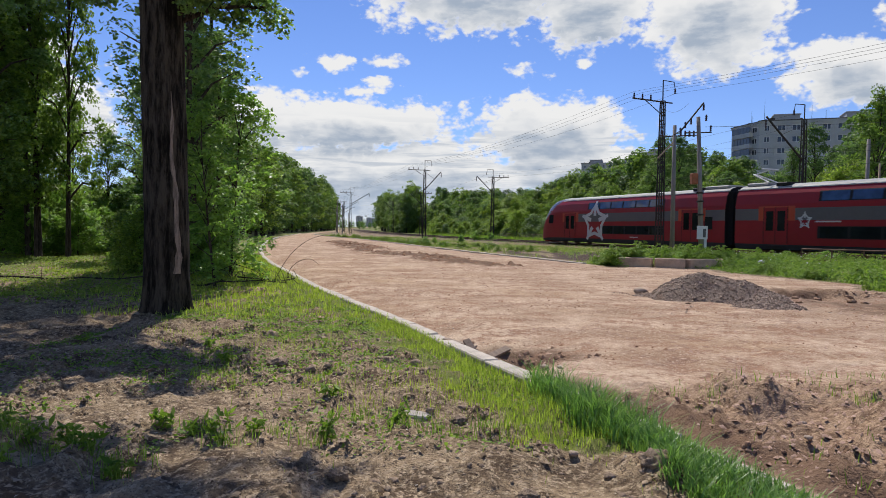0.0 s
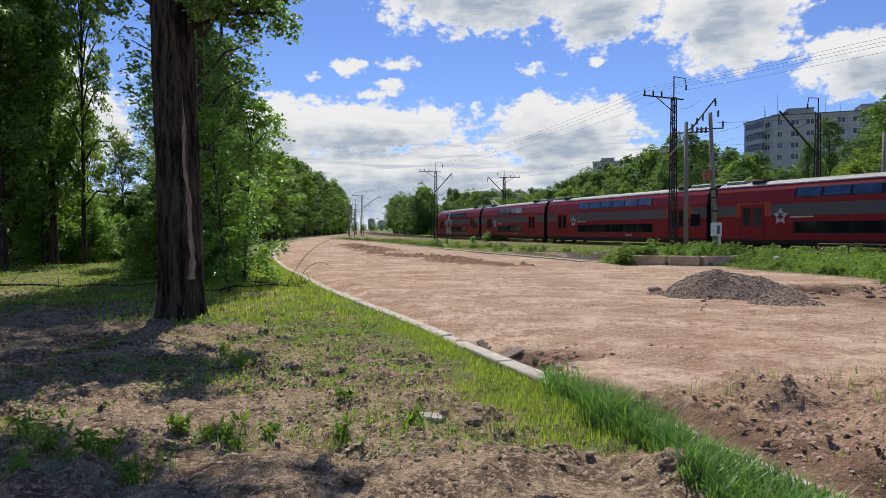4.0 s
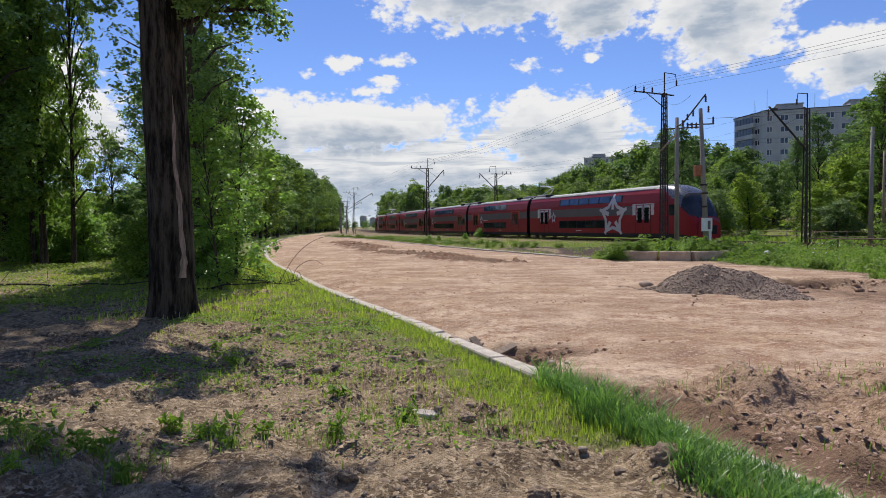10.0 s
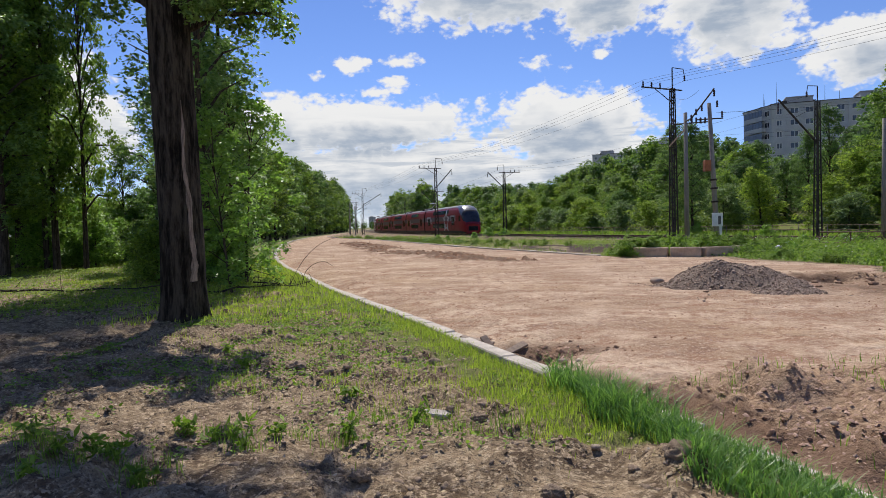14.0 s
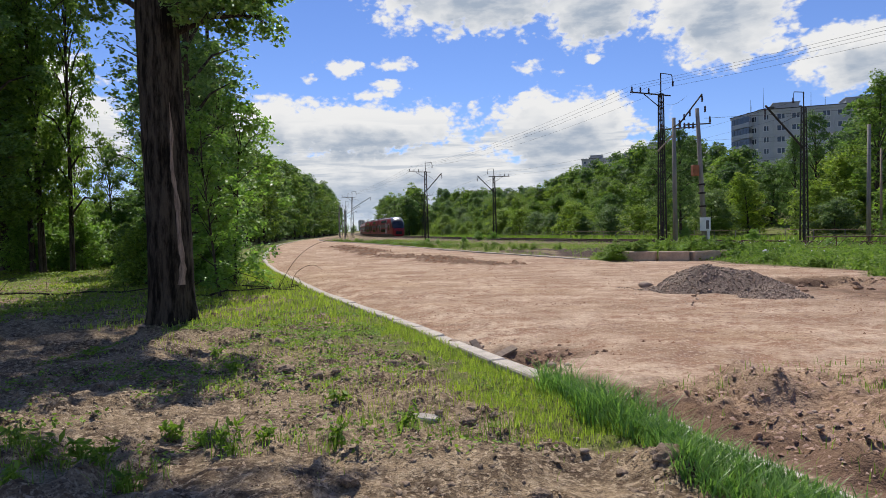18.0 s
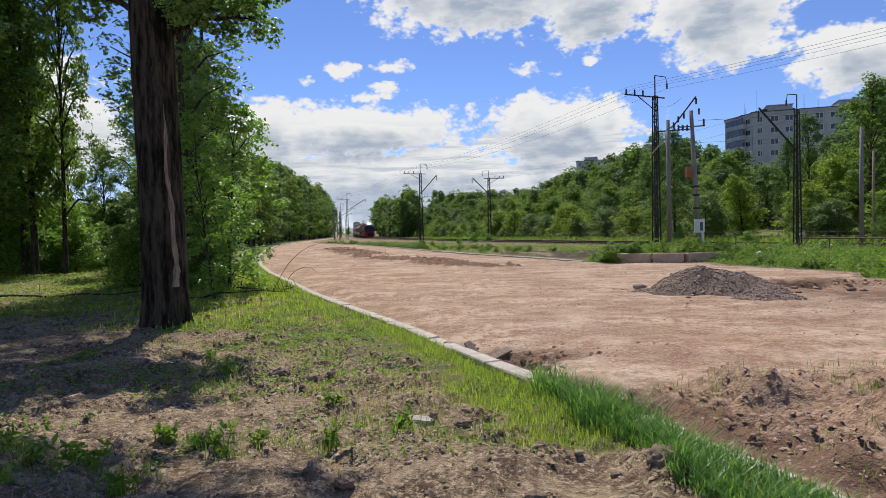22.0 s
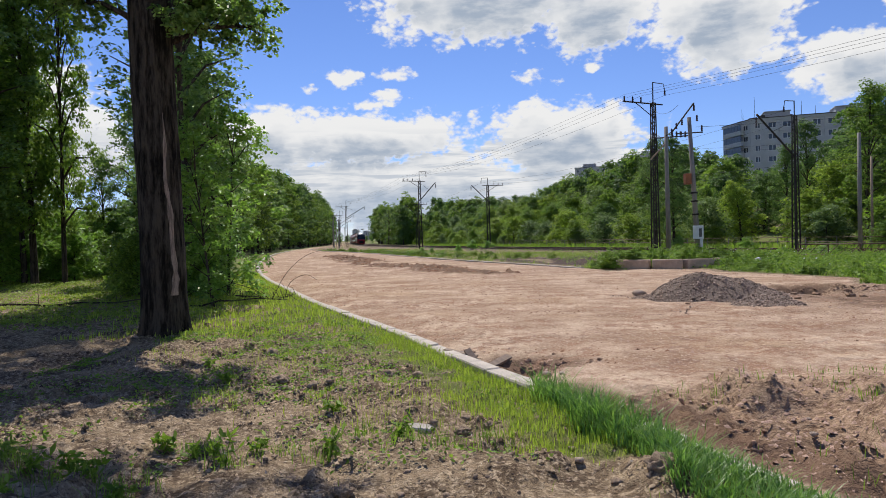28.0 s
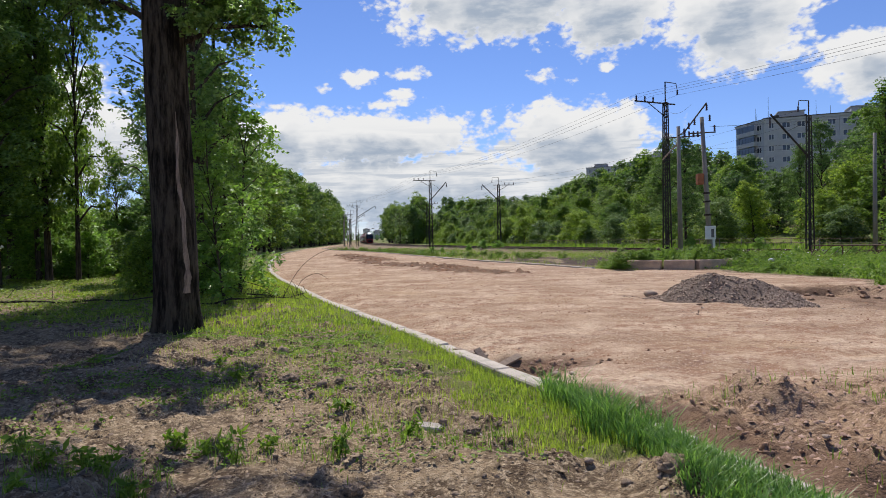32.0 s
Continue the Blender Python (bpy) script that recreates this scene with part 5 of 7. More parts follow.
def carriage(kind, length, doors, upper, lower, small, label, patch="orange_door", nose=False, band=(0, 0), big_star=None, small_star=None, pantograph=False):
    """One double-deck car; its front end points along local +y. Places are metres behind the front end."""
    root = empty(kind, Matrix(), label, "train car", "cars of the red train")
    half = length / 2
    part_me("body", body_mesh(length, nose, band), root)
    for side in (-1, 1):
        for d0, d1 in doors:
            y1, y0 = half - d0, half - d1
            part("door_surround", plate(y0 - 0.55, y1 + 0.45, 2.42, 3.46, side, 0.006), M[patch], root)
            dr = part("door", plate(y0, y1, 0.78, 3.36, side, 0.02), M["red"], root, "double sliding door")
            for f0, f1 in ((0.10, 0.42), (0.58, 0.90)):
                if patch != "orange_door":
                    part("door_leaf_panel", plate(y0 + (y1 - y0) * (f0 - 0.04), y0 + (y1 - y0) * (f1 + 0.04), 2.0, 3.3, side, 0.027), M["silver"], dr)
                part("door_window", plate(y0 + (y1 - y0) * f0, y0 + (y1 - y0) * f1, 1.7, 3.1, side, 0.034), M["glass"], dr)
            for yy in (y0, (y0 + y1) / 2, y1):
                part("door_seal", plate(yy - 0.02, yy + 0.02, 0.78, 3.4, side, 0.03), M["black"], dr)
            part("door_step", fresh((box, side * 1.66 - 0.1, side * 1.66 + 0.1, y0, y1, 0.60, 0.66)), M["skirt"], root)
        for row, z0, z1, mat in ((upper, 3.76, 4.38, "glass_top"), (lower, 1.26, 1.98, "glass")):
            a, b = row
            part("window_band", plate(half - b - 0.1, half - a + 0.1, z0 - 0.05, z1 + 0.05, side, 0.008), M["black"], root)
            n = max(1, round((b - a) / 1.95))
            for k in range(n):
                w = (b - a) / n
                part("window", plate(half - a - (k + 1) * w + 0.1, half - a - k * w - 0.1, z0, z1, side, 0.018), M[mat], root)
        if small:
            part("window", plate(half - small[1], half - small[0], 1.75, 2.75, side, 0.018), M["glass"], root)
        if big_star:
            star_decal(half - big_star, 2.40, 1.95, side, root, 1.2)
        if small_star:
            star_decal(half - small_star, 2.42, 0.55, side, root)
            part("lettering", plate(half - small_star - 2.5, half - small_star - 0.75, 2.30, 2.40, side, 0.014), M["silver"], root)
        part("lettering", plate(half - length * 0.62, half - length * 0.58, 0.92, 1.0, side, 0.014), M["silver"], root)
        part("roof_rail", fresh((box, side * 1.34 - 0.03, side * 1.34 + 0.03, -half + 0.3, half - (5.0 if nose else 0.3), 4.74, 4.80)), M["silver"], root)
        if nose:
            part("cab_window", plate(half - 2.75, half - 1.75, 2.3, 3.25, side, -0.004, -0.2), M["glass"], root)
            part("headlight", fresh((box, side * 1.02 - 0.16, side * 1.02 + 0.16, half - 0.12, half + 0.08, 1.52, 1.66, 0.03)), M["lamp"], root)
            part("lamp_strip", fresh((box, side * 1.28 - 0.03, side * 1.28 + 0.03, half - 1.05, half - 0.25, 1.80, 1.92, 0.02)), M["black"], root)
    for end in ([-1] if nose else [-1, 1]):
        for k in range(5):
            part("gangway_fold", fresh((box, -1.3, 1.3, min(end * (half - 0.41 + 0.08 * k), end * (half - 0.35 + 0.08 * k)), max(end * (half - 0.41 + 0.08 * k), end * (half - 0.35 + 0.08 * k)), 0.6, 4.7, 0.01)), M["black"], root)
    part("underframe", fresh((box, -1.35, 1.35, -half + 0.5, half - (1.6 if nose else 0.5), 0.30, 0.55)), M["black"], root)
    for yb in (-half + 3.6, half - (5.2 if nose else 3.6)):
        bg = part("bogie", fresh((box, -1.2, 1.2, yb - 1.7, yb + 1.7, 0.36, 0.6, 0.05), (box, -1.25, -1.05, yb - 1.9, yb + 1.9, 0.42, 0.72, 0.04), (box, 1.05, 1.25, yb - 1.9, yb + 1.9, 0.42, 0.72, 0.04)), M["black"], root)
        for dy in (-1.25, 1.25):
            for side in (-0.76, 0.76):
                b = bmesh.new()
                bmesh.ops.create_cone(b, cap_ends=True, segments=20, radius1=0.44, radius2=0.44, depth=0.13, matrix=Matrix.Translation((side, yb + dy, 0.44)) @ Matrix.Rotation(math.pi / 2, 4, "Y"))
                part("wheel", b, M["rust"], bg)
    # roof gear near the coupled ends
    for end, ln in ([(-1, 4.6)] if nose else [(-1, 4.2), (1, 3.4)]):
        part("roof_unit", fresh((box, -1.0, 1.0, min(end * (half - 0.8), end * (half - 0.8 - ln * 0.55)), max(end * (half - 0.8), end * (half - 0.8 - ln * 0.55)), 4.95, 5.27, 0.08)), M["roof"], root, "grey roof equipment housing")
        part("roof_grille", fresh((box, -1.2, 1.2, min(end * (half - 3.4), end * (half - 4.5)), max(end * (half - 3.4), end * (half - 4.5)), 4.93, 5.2, 0.05)), M["black"], root)
    if pantograph:
        yb = -half + 2.2 if nose else half - 1.6
        part("pantograph", fresh((box, -0.7, 0.7, yb - 0.8, yb + 0.8, 5.14, 5.26), (rod, (-0.5, yb - 0.7, 5.3), (-0.15, yb + 0.9, 6.0), 0.05), (rod, (0.5, yb - 0.7, 5.3), (0.15, yb + 0.9, 6.0), 0.05), (rod, (0, yb + 0.9, 6.0), (0, yb - 0.4, 6.28), 0.05), (rod, (-0.9, yb - 0.4, 6.3), (0.9, yb - 0.4, 6.3), 0.06)), M["silver"], root, "raised grey pantograph")
    if nose:
        part("coupler", fresh((box, -0.35, 0.35, half - 0.5, half + 0.38, 0.75, 1.15, 0.05)), M["black"], root)
        part("coupler_recess", fresh((box, -0.85, 0.85, half - 0.5, half + 0.225, 0.66, 1.46, 0.06)), M["black"], root)
        part("snowplough", fresh((box, -1.15, 1.15, half - 0.85, half - 0.02, 0.18, 0.5, 0.06)), M["red"], root)
        part("wiper", fresh((rod, (-0.2, half - 0.02, 2.40), (0.35, half - 0.62, 3.5), 0.02)), M["black"], root)
    return root


END, SHORT, LONG = 28.5, 22.3, 27.05
CARS = []


def build_train():
    lead = carriage("train_lead_car", END, [(5.2, 7.3), (23.4, 25.5)], (9.6, 21.0), (12.2, 21.0), (26.0, 26.8), "red double-deck train car with raked nose, grey stripe, silver star", nose=True, band=(7.3, 28.4), big_star=10.9)
    tail = carriage("train_tail_car", END, [(5.2, 7.3), (23.4, 25.5)], (9.6, 21.0), (12.2, 21.0), None, "red double-deck rear car with dark windscreen and white door panels", "silver", True, (7.6, 28.4), 10.9, 22.3, True)
    car2 = carriage("train_middle_car", SHORT, [(2.9, 4.8), (17.5, 19.4)], (7.1, 15.3), (7.1, 15.3), None, "red double-deck train car with grey stripe and orange doors", band=(0.4, 21.9), small_star=6.1, pantograph=True)
    car3 = carriage("train_middle_car", LONG, [(2.9, 4.9), (22.1, 24.3)], (7.2, 19.6), (7.2, 19.8), (24.8, 25.9), "long red double-deck train car with grey stripe and orange doors", band=(0.4, 26.6), small_star=6.3)
    car4 = carriage("train_middle_car", LONG, [(2.9, 4.9), (22.1, 24.3)], (7.4, 19.4), (7.4, 19.8), (24.6, 25.9), "long red double-deck train car with grey stripe and orange doors", band=(0.4, 26.6), small_star=6.3)
    car5 = carriage("train_middle_car", SHORT, [(2.9, 4.8), (17.4, 19.3)], (7.2, 15.3), (7.2, 15.3), None, "red double-deck train car with grey stripe and orange doors", band=(0.4, 21.9), small_star=6.3)
    at = 0.0
    for ob, ln, flip in ((lead, END, False), (car2, SHORT, False), (car3, LONG, False), (car4, LONG, False), (car5, SHORT, False), (tail, END, True)):
        CARS.append((ob, at + ln / 2, ln, flip))
        at += ln


build_train()


def motions():
    """The train runs away along the line and slows; the clouds drift."""
    times = [t for t, _ in TRAIN_ROWS]
    rows_t = np.array(sorted(set(times) | {4, 5, 15, 16, 26, 27}), float)
    way = np.interp(rows_t, times, [s for _, s in TRAIN_ROWS])
    for ob, back, ln, flip in CARS:
        rows = []
        for t, s in zip(rows_t, way):
            a, b = track(s - back + ln * 0.36), track(s - back - ln * 0.36)
            turn = math.degrees(math.atan2(-(a[0] - b[0]), a[1] - b[1]))
            rows.append((float(t), pose((a[0] + b[0]) / 2, (a[1] + b[1]) / 2, RAIL_Z, 0, 0, turn + (180 if flip else 0))))
        walk(ob, rows)
    walk(bpy.data.objects["cloud_layer"], [(0.0, pose(0, 0, 0, 0, 0, 0.55)), (16.0, pose(0, 0, 0, 0, 0, -0.35)), (32.0, pose(0, 0, 0, 0, 0, -1.25))])


# ---- clouds ----
def clouds():
    """A far shell that carries the cumulus; clear gaps are see-through."""
    k = Mat("cumulus")
    d = k.vec("NORMALIZE", k.co)
    sp = k.n.new("ShaderNodeSeparateXYZ")
    k.l.new(d, sp.inputs[0])
    az = k.math("MULTIPLY", k.math("ARCTAN2", sp.outputs[0], sp.outputs[1]), 57.2958)
    el = k.math("MULTIPLY", k.math("ARCSINE", sp.outputs[2]), 57.2958)
    cb = k.n.new("ShaderNodeCombineXYZ")
    k.l.new(az, cb.inputs[0])
    k.l.new(k.math("MULTIPLY", el, 1.5), cb.inputs[1])
    p = cb.outputs[0]
    # banks of cloud: bearing, height, half width, half height in degrees
    banks = [(4.0, 20.9, 12.5, 4.6), (13.5, 18.9, 6.0, 4.0), (23.4, 17.0, 6.6, 5.4), (33.5, 12.2, 6.0, 2.9), (40, 15, 6, 4),
             (-7, 9.0, 11, 2.6), (10, 8.6, 8, 3.8), (-4, 4.5, 16, 3.8), (-16, 8.5, 6, 3.6), (13, 5, 9, 3.0),
             (-8.6, 14.1, 1.9, 0.9), (-4.7, 14.3, 1.9, 0.6), (-4.6, 12.6, 2.0, 1.0), (-6.8, 11.9, 1.6, 0.6), (-15.9, 11.5, 2.2, 0.7), (-11.9, 13.1, 1.0, 0.5), (7.5, 13.5, 1.6, 0.9), (10.2, 13.4, 1.0, 0.5), (13.2, 14.2, 0.8, 0.4),
             (-34, 9, 9, 6), (60, 12, 16, 7), (-70, 14, 16, 8), (120, 16, 30, 9), (-130, 14, 30, 8), (180, 12, 30, 7)]

    def puffs(at, scale):
        """Rounded billows."""
        t = k.n.new("ShaderNodeTexVoronoi")
        t.feature = "SMOOTH_F1"
        t.inputs["Scale"].default_value, t.inputs["Smoothness"].default_value = scale, 0.35
        k.l.new(at, t.inputs["Vector"])
        return k.math("SUBTRACT", 0.45, t.outputs["Distance"])

    def field(rise, fine):
        """How thick the cloud is at a point that many degrees above."""
        cb = k.n.new("ShaderNodeCombineXYZ")
        k.l.new(az, cb.inputs[0])
        k.l.new(k.math("MULTIPLY", k.math("ADD", el, rise), 1.5), cb.inputs[1])
        nt = k.n.new("ShaderNodeTexNoise")
        nt.inputs["Scale"].default_value, nt.inputs["Detail"].default_value, nt.inputs["Roughness"].default_value = 0.22, 5, 0.6
        k.l.new(cb.outputs[0], nt.inputs["Vector"])
        q = k.vec("ADD", cb.outputs[0], k.vec("MULTIPLY", k.vec("SUBTRACT", nt.outputs["Color"], (0.5, 0.5, 0.5)), (4.6, 3.2, 0.0)))
        sq = k.n.new("ShaderNodeSeparateXYZ")
        k.l.new(q, sq.inputs[0])
        qa, qe = sq.outputs[0], k.math("DIVIDE", sq.outputs[1], 1.5)
        ha, he = k.math("MULTIPLY", k.math("ADD", az, qa), 0.5), k.math("MULTIPLY", k.math("ADD", k.math("ADD", el, rise), qe), 0.5)
        best = None
        for a, e, ra, re in banks:
            if re < 1.2 and not fine:
                continue
            u = k.math("DIVIDE", k.math("SUBTRACT", ha if re < 1.2 else qa, a), ra)
            v = k.math("DIVIDE", k.math("SUBTRACT", he if re < 1.2 else qe, e), re)
            m = k.math("SUBTRACT", 1.0, k.math("SQRT", k.math("ADD", k.math("MULTIPLY", u, u), k.math("MULTIPLY", v, v))))
            m = k.math("MULTIPLY", m, 1.35 if re > 1.2 else 0.5)
            best = m if best is None else k.math("MAXIMUM", best, m)
        out = k.math("ADD", best, k.math("MULTIPLY", puffs(q, 0.36), 0.62))
        out = k.math("ADD", out, k.math("MULTIPLY", puffs(q, 0.95), 0.36 if fine else 0.28))
        if not fine:
            return out
        out = k.math("ADD", out, k.math("MULTIPLY", puffs(cb.outputs[0], 2.3), 0.22))
        return k.math("ADD", out, k.math("MULTIPLY", k.math("SUBTRACT", k.noise(0.9, 8, 0.62, cb.outputs[0]), 0.5), 0.9))

    streak = k.noise(0.30, 6, 0.6, p, (0.32, 2.3, 1.0))
    deep = k.ramp(el, 9.5, 4.0)
    layer = k.math("ADD", k.math("MULTIPLY", deep, 0.14), k.math("MULTIPLY", deep, k.math("MULTIPLY", k.math("SUBTRACT", streak, 0.5), 1.5)))
    dens = k.math("ADD", field(0.0, True), layer)
    over = k.math("ADD", field(1.3, False), layer)
    alpha = k.ramp(dens, -0.06, 0.30)
    haze = k.ramp(el, 6.0, -1.0, 0.0, 0.5)
    alpha = k.math("MAXIMUM", alpha, haze)
    # grey undersides: thick cloud stands between them and the sun above
    shade = k.math("MULTIPLY", k.ramp(dens, 0.0, 0.4), k.ramp(over, 0.14, 1.15))
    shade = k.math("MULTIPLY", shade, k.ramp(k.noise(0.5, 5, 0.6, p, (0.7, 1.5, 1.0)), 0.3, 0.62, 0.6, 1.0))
    banded = k.noise(0.42, 6, 0.62, p, (0.28, 2.6, 1.0))
    shade = k.math("MAXIMUM", shade, k.math("MULTIPLY", k.math("MULTIPLY", k.ramp(el, 10.5, 7.0), k.ramp(banded, 0.44, 0.62)), 0.62))
    col = k.mix(shade, (0.99, 0.99, 0.99), (0.43, 0.51, 0.63))
    col = k.mix(haze, col, (0.55, 0.68, 0.88))
    em = k.n.new("ShaderNodeEmission")
    k.l.new(col, em.inputs[0])
    em.inputs[1].default_value = CLOUD_GLOW
    tr = k.n.new("ShaderNodeBsdfTransparent")
    mx = k.n.new("ShaderNodeMixShader")
    k.l.new(alpha, mx.inputs[0])
    k.l.new(tr.outputs[0], mx.inputs[1])
    k.l.new(em.outputs[0], mx.inputs[2])
    k.l.new(mx.outputs[0], k.n["Material Output"].inputs[0])
    na, ne, R = 72, 8, 4200.0
    V, Q = [], []
    for j in range(ne + 1):
        e = math.radians(-1.5 + 37.5 * j / ne)
        for i in range(na):
            a = 2 * math.pi * i / na
            V.append((R * math.cos(e) * math.sin(a), R * math.cos(e) * math.cos(a), R * math.sin(e)))
    for j in range(ne):
        for i in range(na):
            Q.append((j * na + i, j * na + (i + 1) % na, (j + 1) * na + (i + 1) % na, (j + 1) * na + i))
    tagged(new("cloud_layer", mesh_of("cloud_layer", V, np.array(Q), k.m, smooth=True)), "bright white cumulus clouds in a blue sky", "clouds", kind="structure")


CLOUD_GLOW = 0.86
clouds()


# ---- buildings on the slope ----
def apartment_block(corner, along, length, depth, floors, top, label, mat, bays=None, far=False, loggia=False):
    """Concrete panel house: corner is the near left foot, along the unit way of its long face."""
    ang = math.atan2(along[1], along[0])
    h = 2.8 * floors + 0.9
    root = empty("apartment_building", Matrix.Translation((corner[0], corner[1], top - h)) @ Matrix.Rotation(ang, 4, "Z"), label, "building")
    n = bays or int(length / 3.2)
    # each storey's facade in panels, windows set back in their openings
    for fl in range(floors):
        z0 = fl * 2.8
        part("storey_wall", fresh((box, 0, length, 0.12, depth, z0, z0 + 2.76)), mat, root)
    wsets = []
    for fl in range(floors):
        if far and fl < floors - 4:
            continue
        if not far and fl < floors - 5:
            continue
        z0 = fl * 2.8
        for b in range(n):
            x0 = b * length / n
            w = length / n
            wide = 1.9 if b % 3 else 1.3
            a, c = x0 + (w - wide) / 2, x0 + (w + wide) / 2
            # facade panel with a real opening
            bm = bmesh.new()
            for q in ((x0 + 0.015, a, z0 + 0.015, z0 + 2.785), (c, x0 + w - 0.015, z0 + 0.015, z0 + 2.785), (a, c, z0 + 0.015, z0 + 0.85), (a, c, z0 + 2.35, z0 + 2.785)):
                box(bm, q[0], q[1], -0.02, 0.12, q[2], q[3])
            part("facade_panel", bm, mat, root)
            win = part("window", fresh((box, a, c, 0.085, 0.11, z0 + 0.85, z0 + 2.35)), M["pane"], root)
            part("window_frame", fresh((box, a, a + 0.15, 0.03, 0.084, z0 + 0.85, z0 + 2.35), (box, c - 0.15, c, 0.03, 0.084, z0 + 0.85, z0 + 2.35), (box, a, c, 0.03, 0.084, z0 + 0.85, z0 + 0.99), (box, a, c, 0.03, 0.084, z0 + 2.21, z0 + 2.35), (box, (a * 0.45 + c * 0.55) - 0.07, (a * 0.45 + c * 0.55) + 0.07, 0.03, 0.084, z0 + 0.99, z0 + 2.21)), M["wframe"], win)
    if loggia:
        for fl in range(floors - 4, floors):
            z0 = fl * 2.8
            lg = part("loggia", fresh((box, 1.5, 8.6, -1.0, -0.021, z0 + 0.1, z0 + 1.1), (box, 1.5, 8.6, -1.0, -0.021, z0, z0 + 0.1)), mat, root)
            for q in range(6):
                part("loggia_pane", fresh((box, 1.55 + q * 1.17, 2.62 + q * 1.17, -0.97, -0.9, z0 + 1.1, z0 + 2.6)), M["pane"], lg)
    part("roof", fresh((box, -0.15, length + 0.15, -0.15, depth + 0.15, floors * 2.8, floors * 2.8 + 0.55)), mat, root)
    part("roof_edge", fresh((box, -0.25, length + 0.25, -0.25, depth + 0.25, floors * 2.8 + 0.551, floors * 2.8 + 0.75)), M["tar"], root)
    zt = floors * 2.8 + 0.75
    for x0, w in () if loggia else ((3.7, 5.8), (19.5, 6.0), (50.0, 7.0)):
        part("lift_house", fresh((box, x0, x0 + w, depth * 0.3, depth * 0.8, zt, zt + 1.8), (box, x0 - 0.2, x0 + w + 0.2, depth * 0.28, depth * 0.82, zt + 1.801, zt + 2.0)), mat, root)
    for x0 in (length * 0.12, length * 0.5, length * 0.6, length * 0.9):
        part("vent", fresh((box, x0, x0 + 0.9, depth * 0.4, depth * 0.5, zt, zt + 1.1)), M["tar"], root)
    if not far:
        for x0, hh in ((length * 0.16, 4.5), (length * 0.62, 6.5), (length * 0.2, 3.0)):
            part("aerial", fresh((rod, (x0, depth * 0.5, zt), (x0, depth * 0.5, zt + hh), 0.06, 0.03, 4)), M["steel"], root)


apartment_block((79.0, 160.0), (0.94, -0.34), 78, 12.5, 9, 29.9, "grey concrete panel apartment block on the wooded slope", M["panel"])
apartment_block((77.0, 170.8), (0.187, -0.982), 10.8, 9, 9, 29.75, "angled wing of the grey concrete apartment block", M["panel"], loggia=True)
apartment_block((72.0, 330.0), (0.93, -0.36), 26, 13, 12, 36.6, "pale distant apartment block above the trees", M["panel_far"], far=True)
apartment_block((100.0, 322.0), (0.93, -0.36), 26, 13, 12, 41.6, "pale distant apartment block above the trees", M["panel_far"], far=True)
for bx, bl, bt in ((-196, 15, 25), (-172, 22, 21), (-150, 14, 27)):
    apartment_block((bx, 1500.0), (1.0, 0.0), bl, 14, 8, bt + 3, "hazy distant apartment block beyond the railway", M["panel_far"], bays=4, far=True)
apartment_block((112.0, 240.0), (0.93, -0.36), 24, 12, 10, 38.0, "pale distant apartment block above the trees", M["panel_far"], far=True)


# ---- kerbs ----
def resampled(line, step):
    line = np.asarray(line, float)
    d = np.concatenate([[0], np.cumsum(np.hypot(*np.diff(line, axis=0).T))])
    s = np.arange(0, d[-1], step)
    return np.stack([np.interp(s, d, line[:, 0]), np.interp(s, d, line[:, 1])], 1)


def smooth_line(line, y0, y1, n=400):
    ys = np.linspace(y0, y1, n)
    x = np.interp(ys, line[:, 1], line[:, 0])
    for _ in range(12):
        x[1:-1] = (x[:-2] + 2 * x[1:-1] + x[2:]) / 4
    return np.stack([x, ys], 1)


def kerb_mesh(w, h, ln, seed):
    r = np.random.default_rng(seed)
    bm = bmesh.new()
    box(bm, -w / 2, w / 2, -ln / 2, ln / 2, -0.25, h, 0.018)
    for v in bm.verts:
        v.co += Vector(r.normal(0, 0.004, 3))
    me = bpy.data.meshes.new("kerb_stone")
    bm.to_mesh(me)
    bm.free()
    me.materials.append(M["kerb"])
    return me


def kerbs():
    r = np.random.default_rng(9)
    kinds = [kerb_mesh(0.23, 0.045, 0.985, i) for i in range(3)]
    lk = empty("kerb", Matrix(), "pale concrete kerb along the grass verge", "kerb", kind="structure")
    pts = resampled(smooth_line(KERB_L, 2.0, 150, 900), 1.0)
    for a, b in zip(pts[:-1], pts[1:]):
        c = (a + b) / 2
        ob = part_me("kerb_stone", kinds[int(r.integers(3))], lk)
        broke = 8.2 < c[1] < 9.2
        ob.matrix_basis = Matrix.Translation((c[0] + r.normal(0, 0.003), c[1], r.normal(0.0, 0.003) - (0.01 if broke else 0) - 0.025 * float(sstep(6.0 - c[1], 0, 1.5)))) @ Matrix.Rotation(math.atan2(b[1] - a[1], b[0] - a[0]) - math.pi / 2 + r.normal(0, 0.002), 4, "Z")
    rk = empty("kerb", Matrix(), "low pale concrete kerb before the railway verge", "kerb", kind="structure")
    for a, b in zip(*(lambda p: (p[:-1], p[1:]))(resampled(smooth_line(EDGE_R, 30.9, 150, 500), 1.0))):
        c = (a + b) / 2
        ob = part_me("kerb_stone", kinds[int(r.integers(3))], rk)
        ob.matrix_basis = Matrix.Translation((c[0], c[1], 0.03)) @ Matrix.Rotation(math.atan2(b[1] - a[1], b[0] - a[0]) - math.pi / 2, 4, "Z")


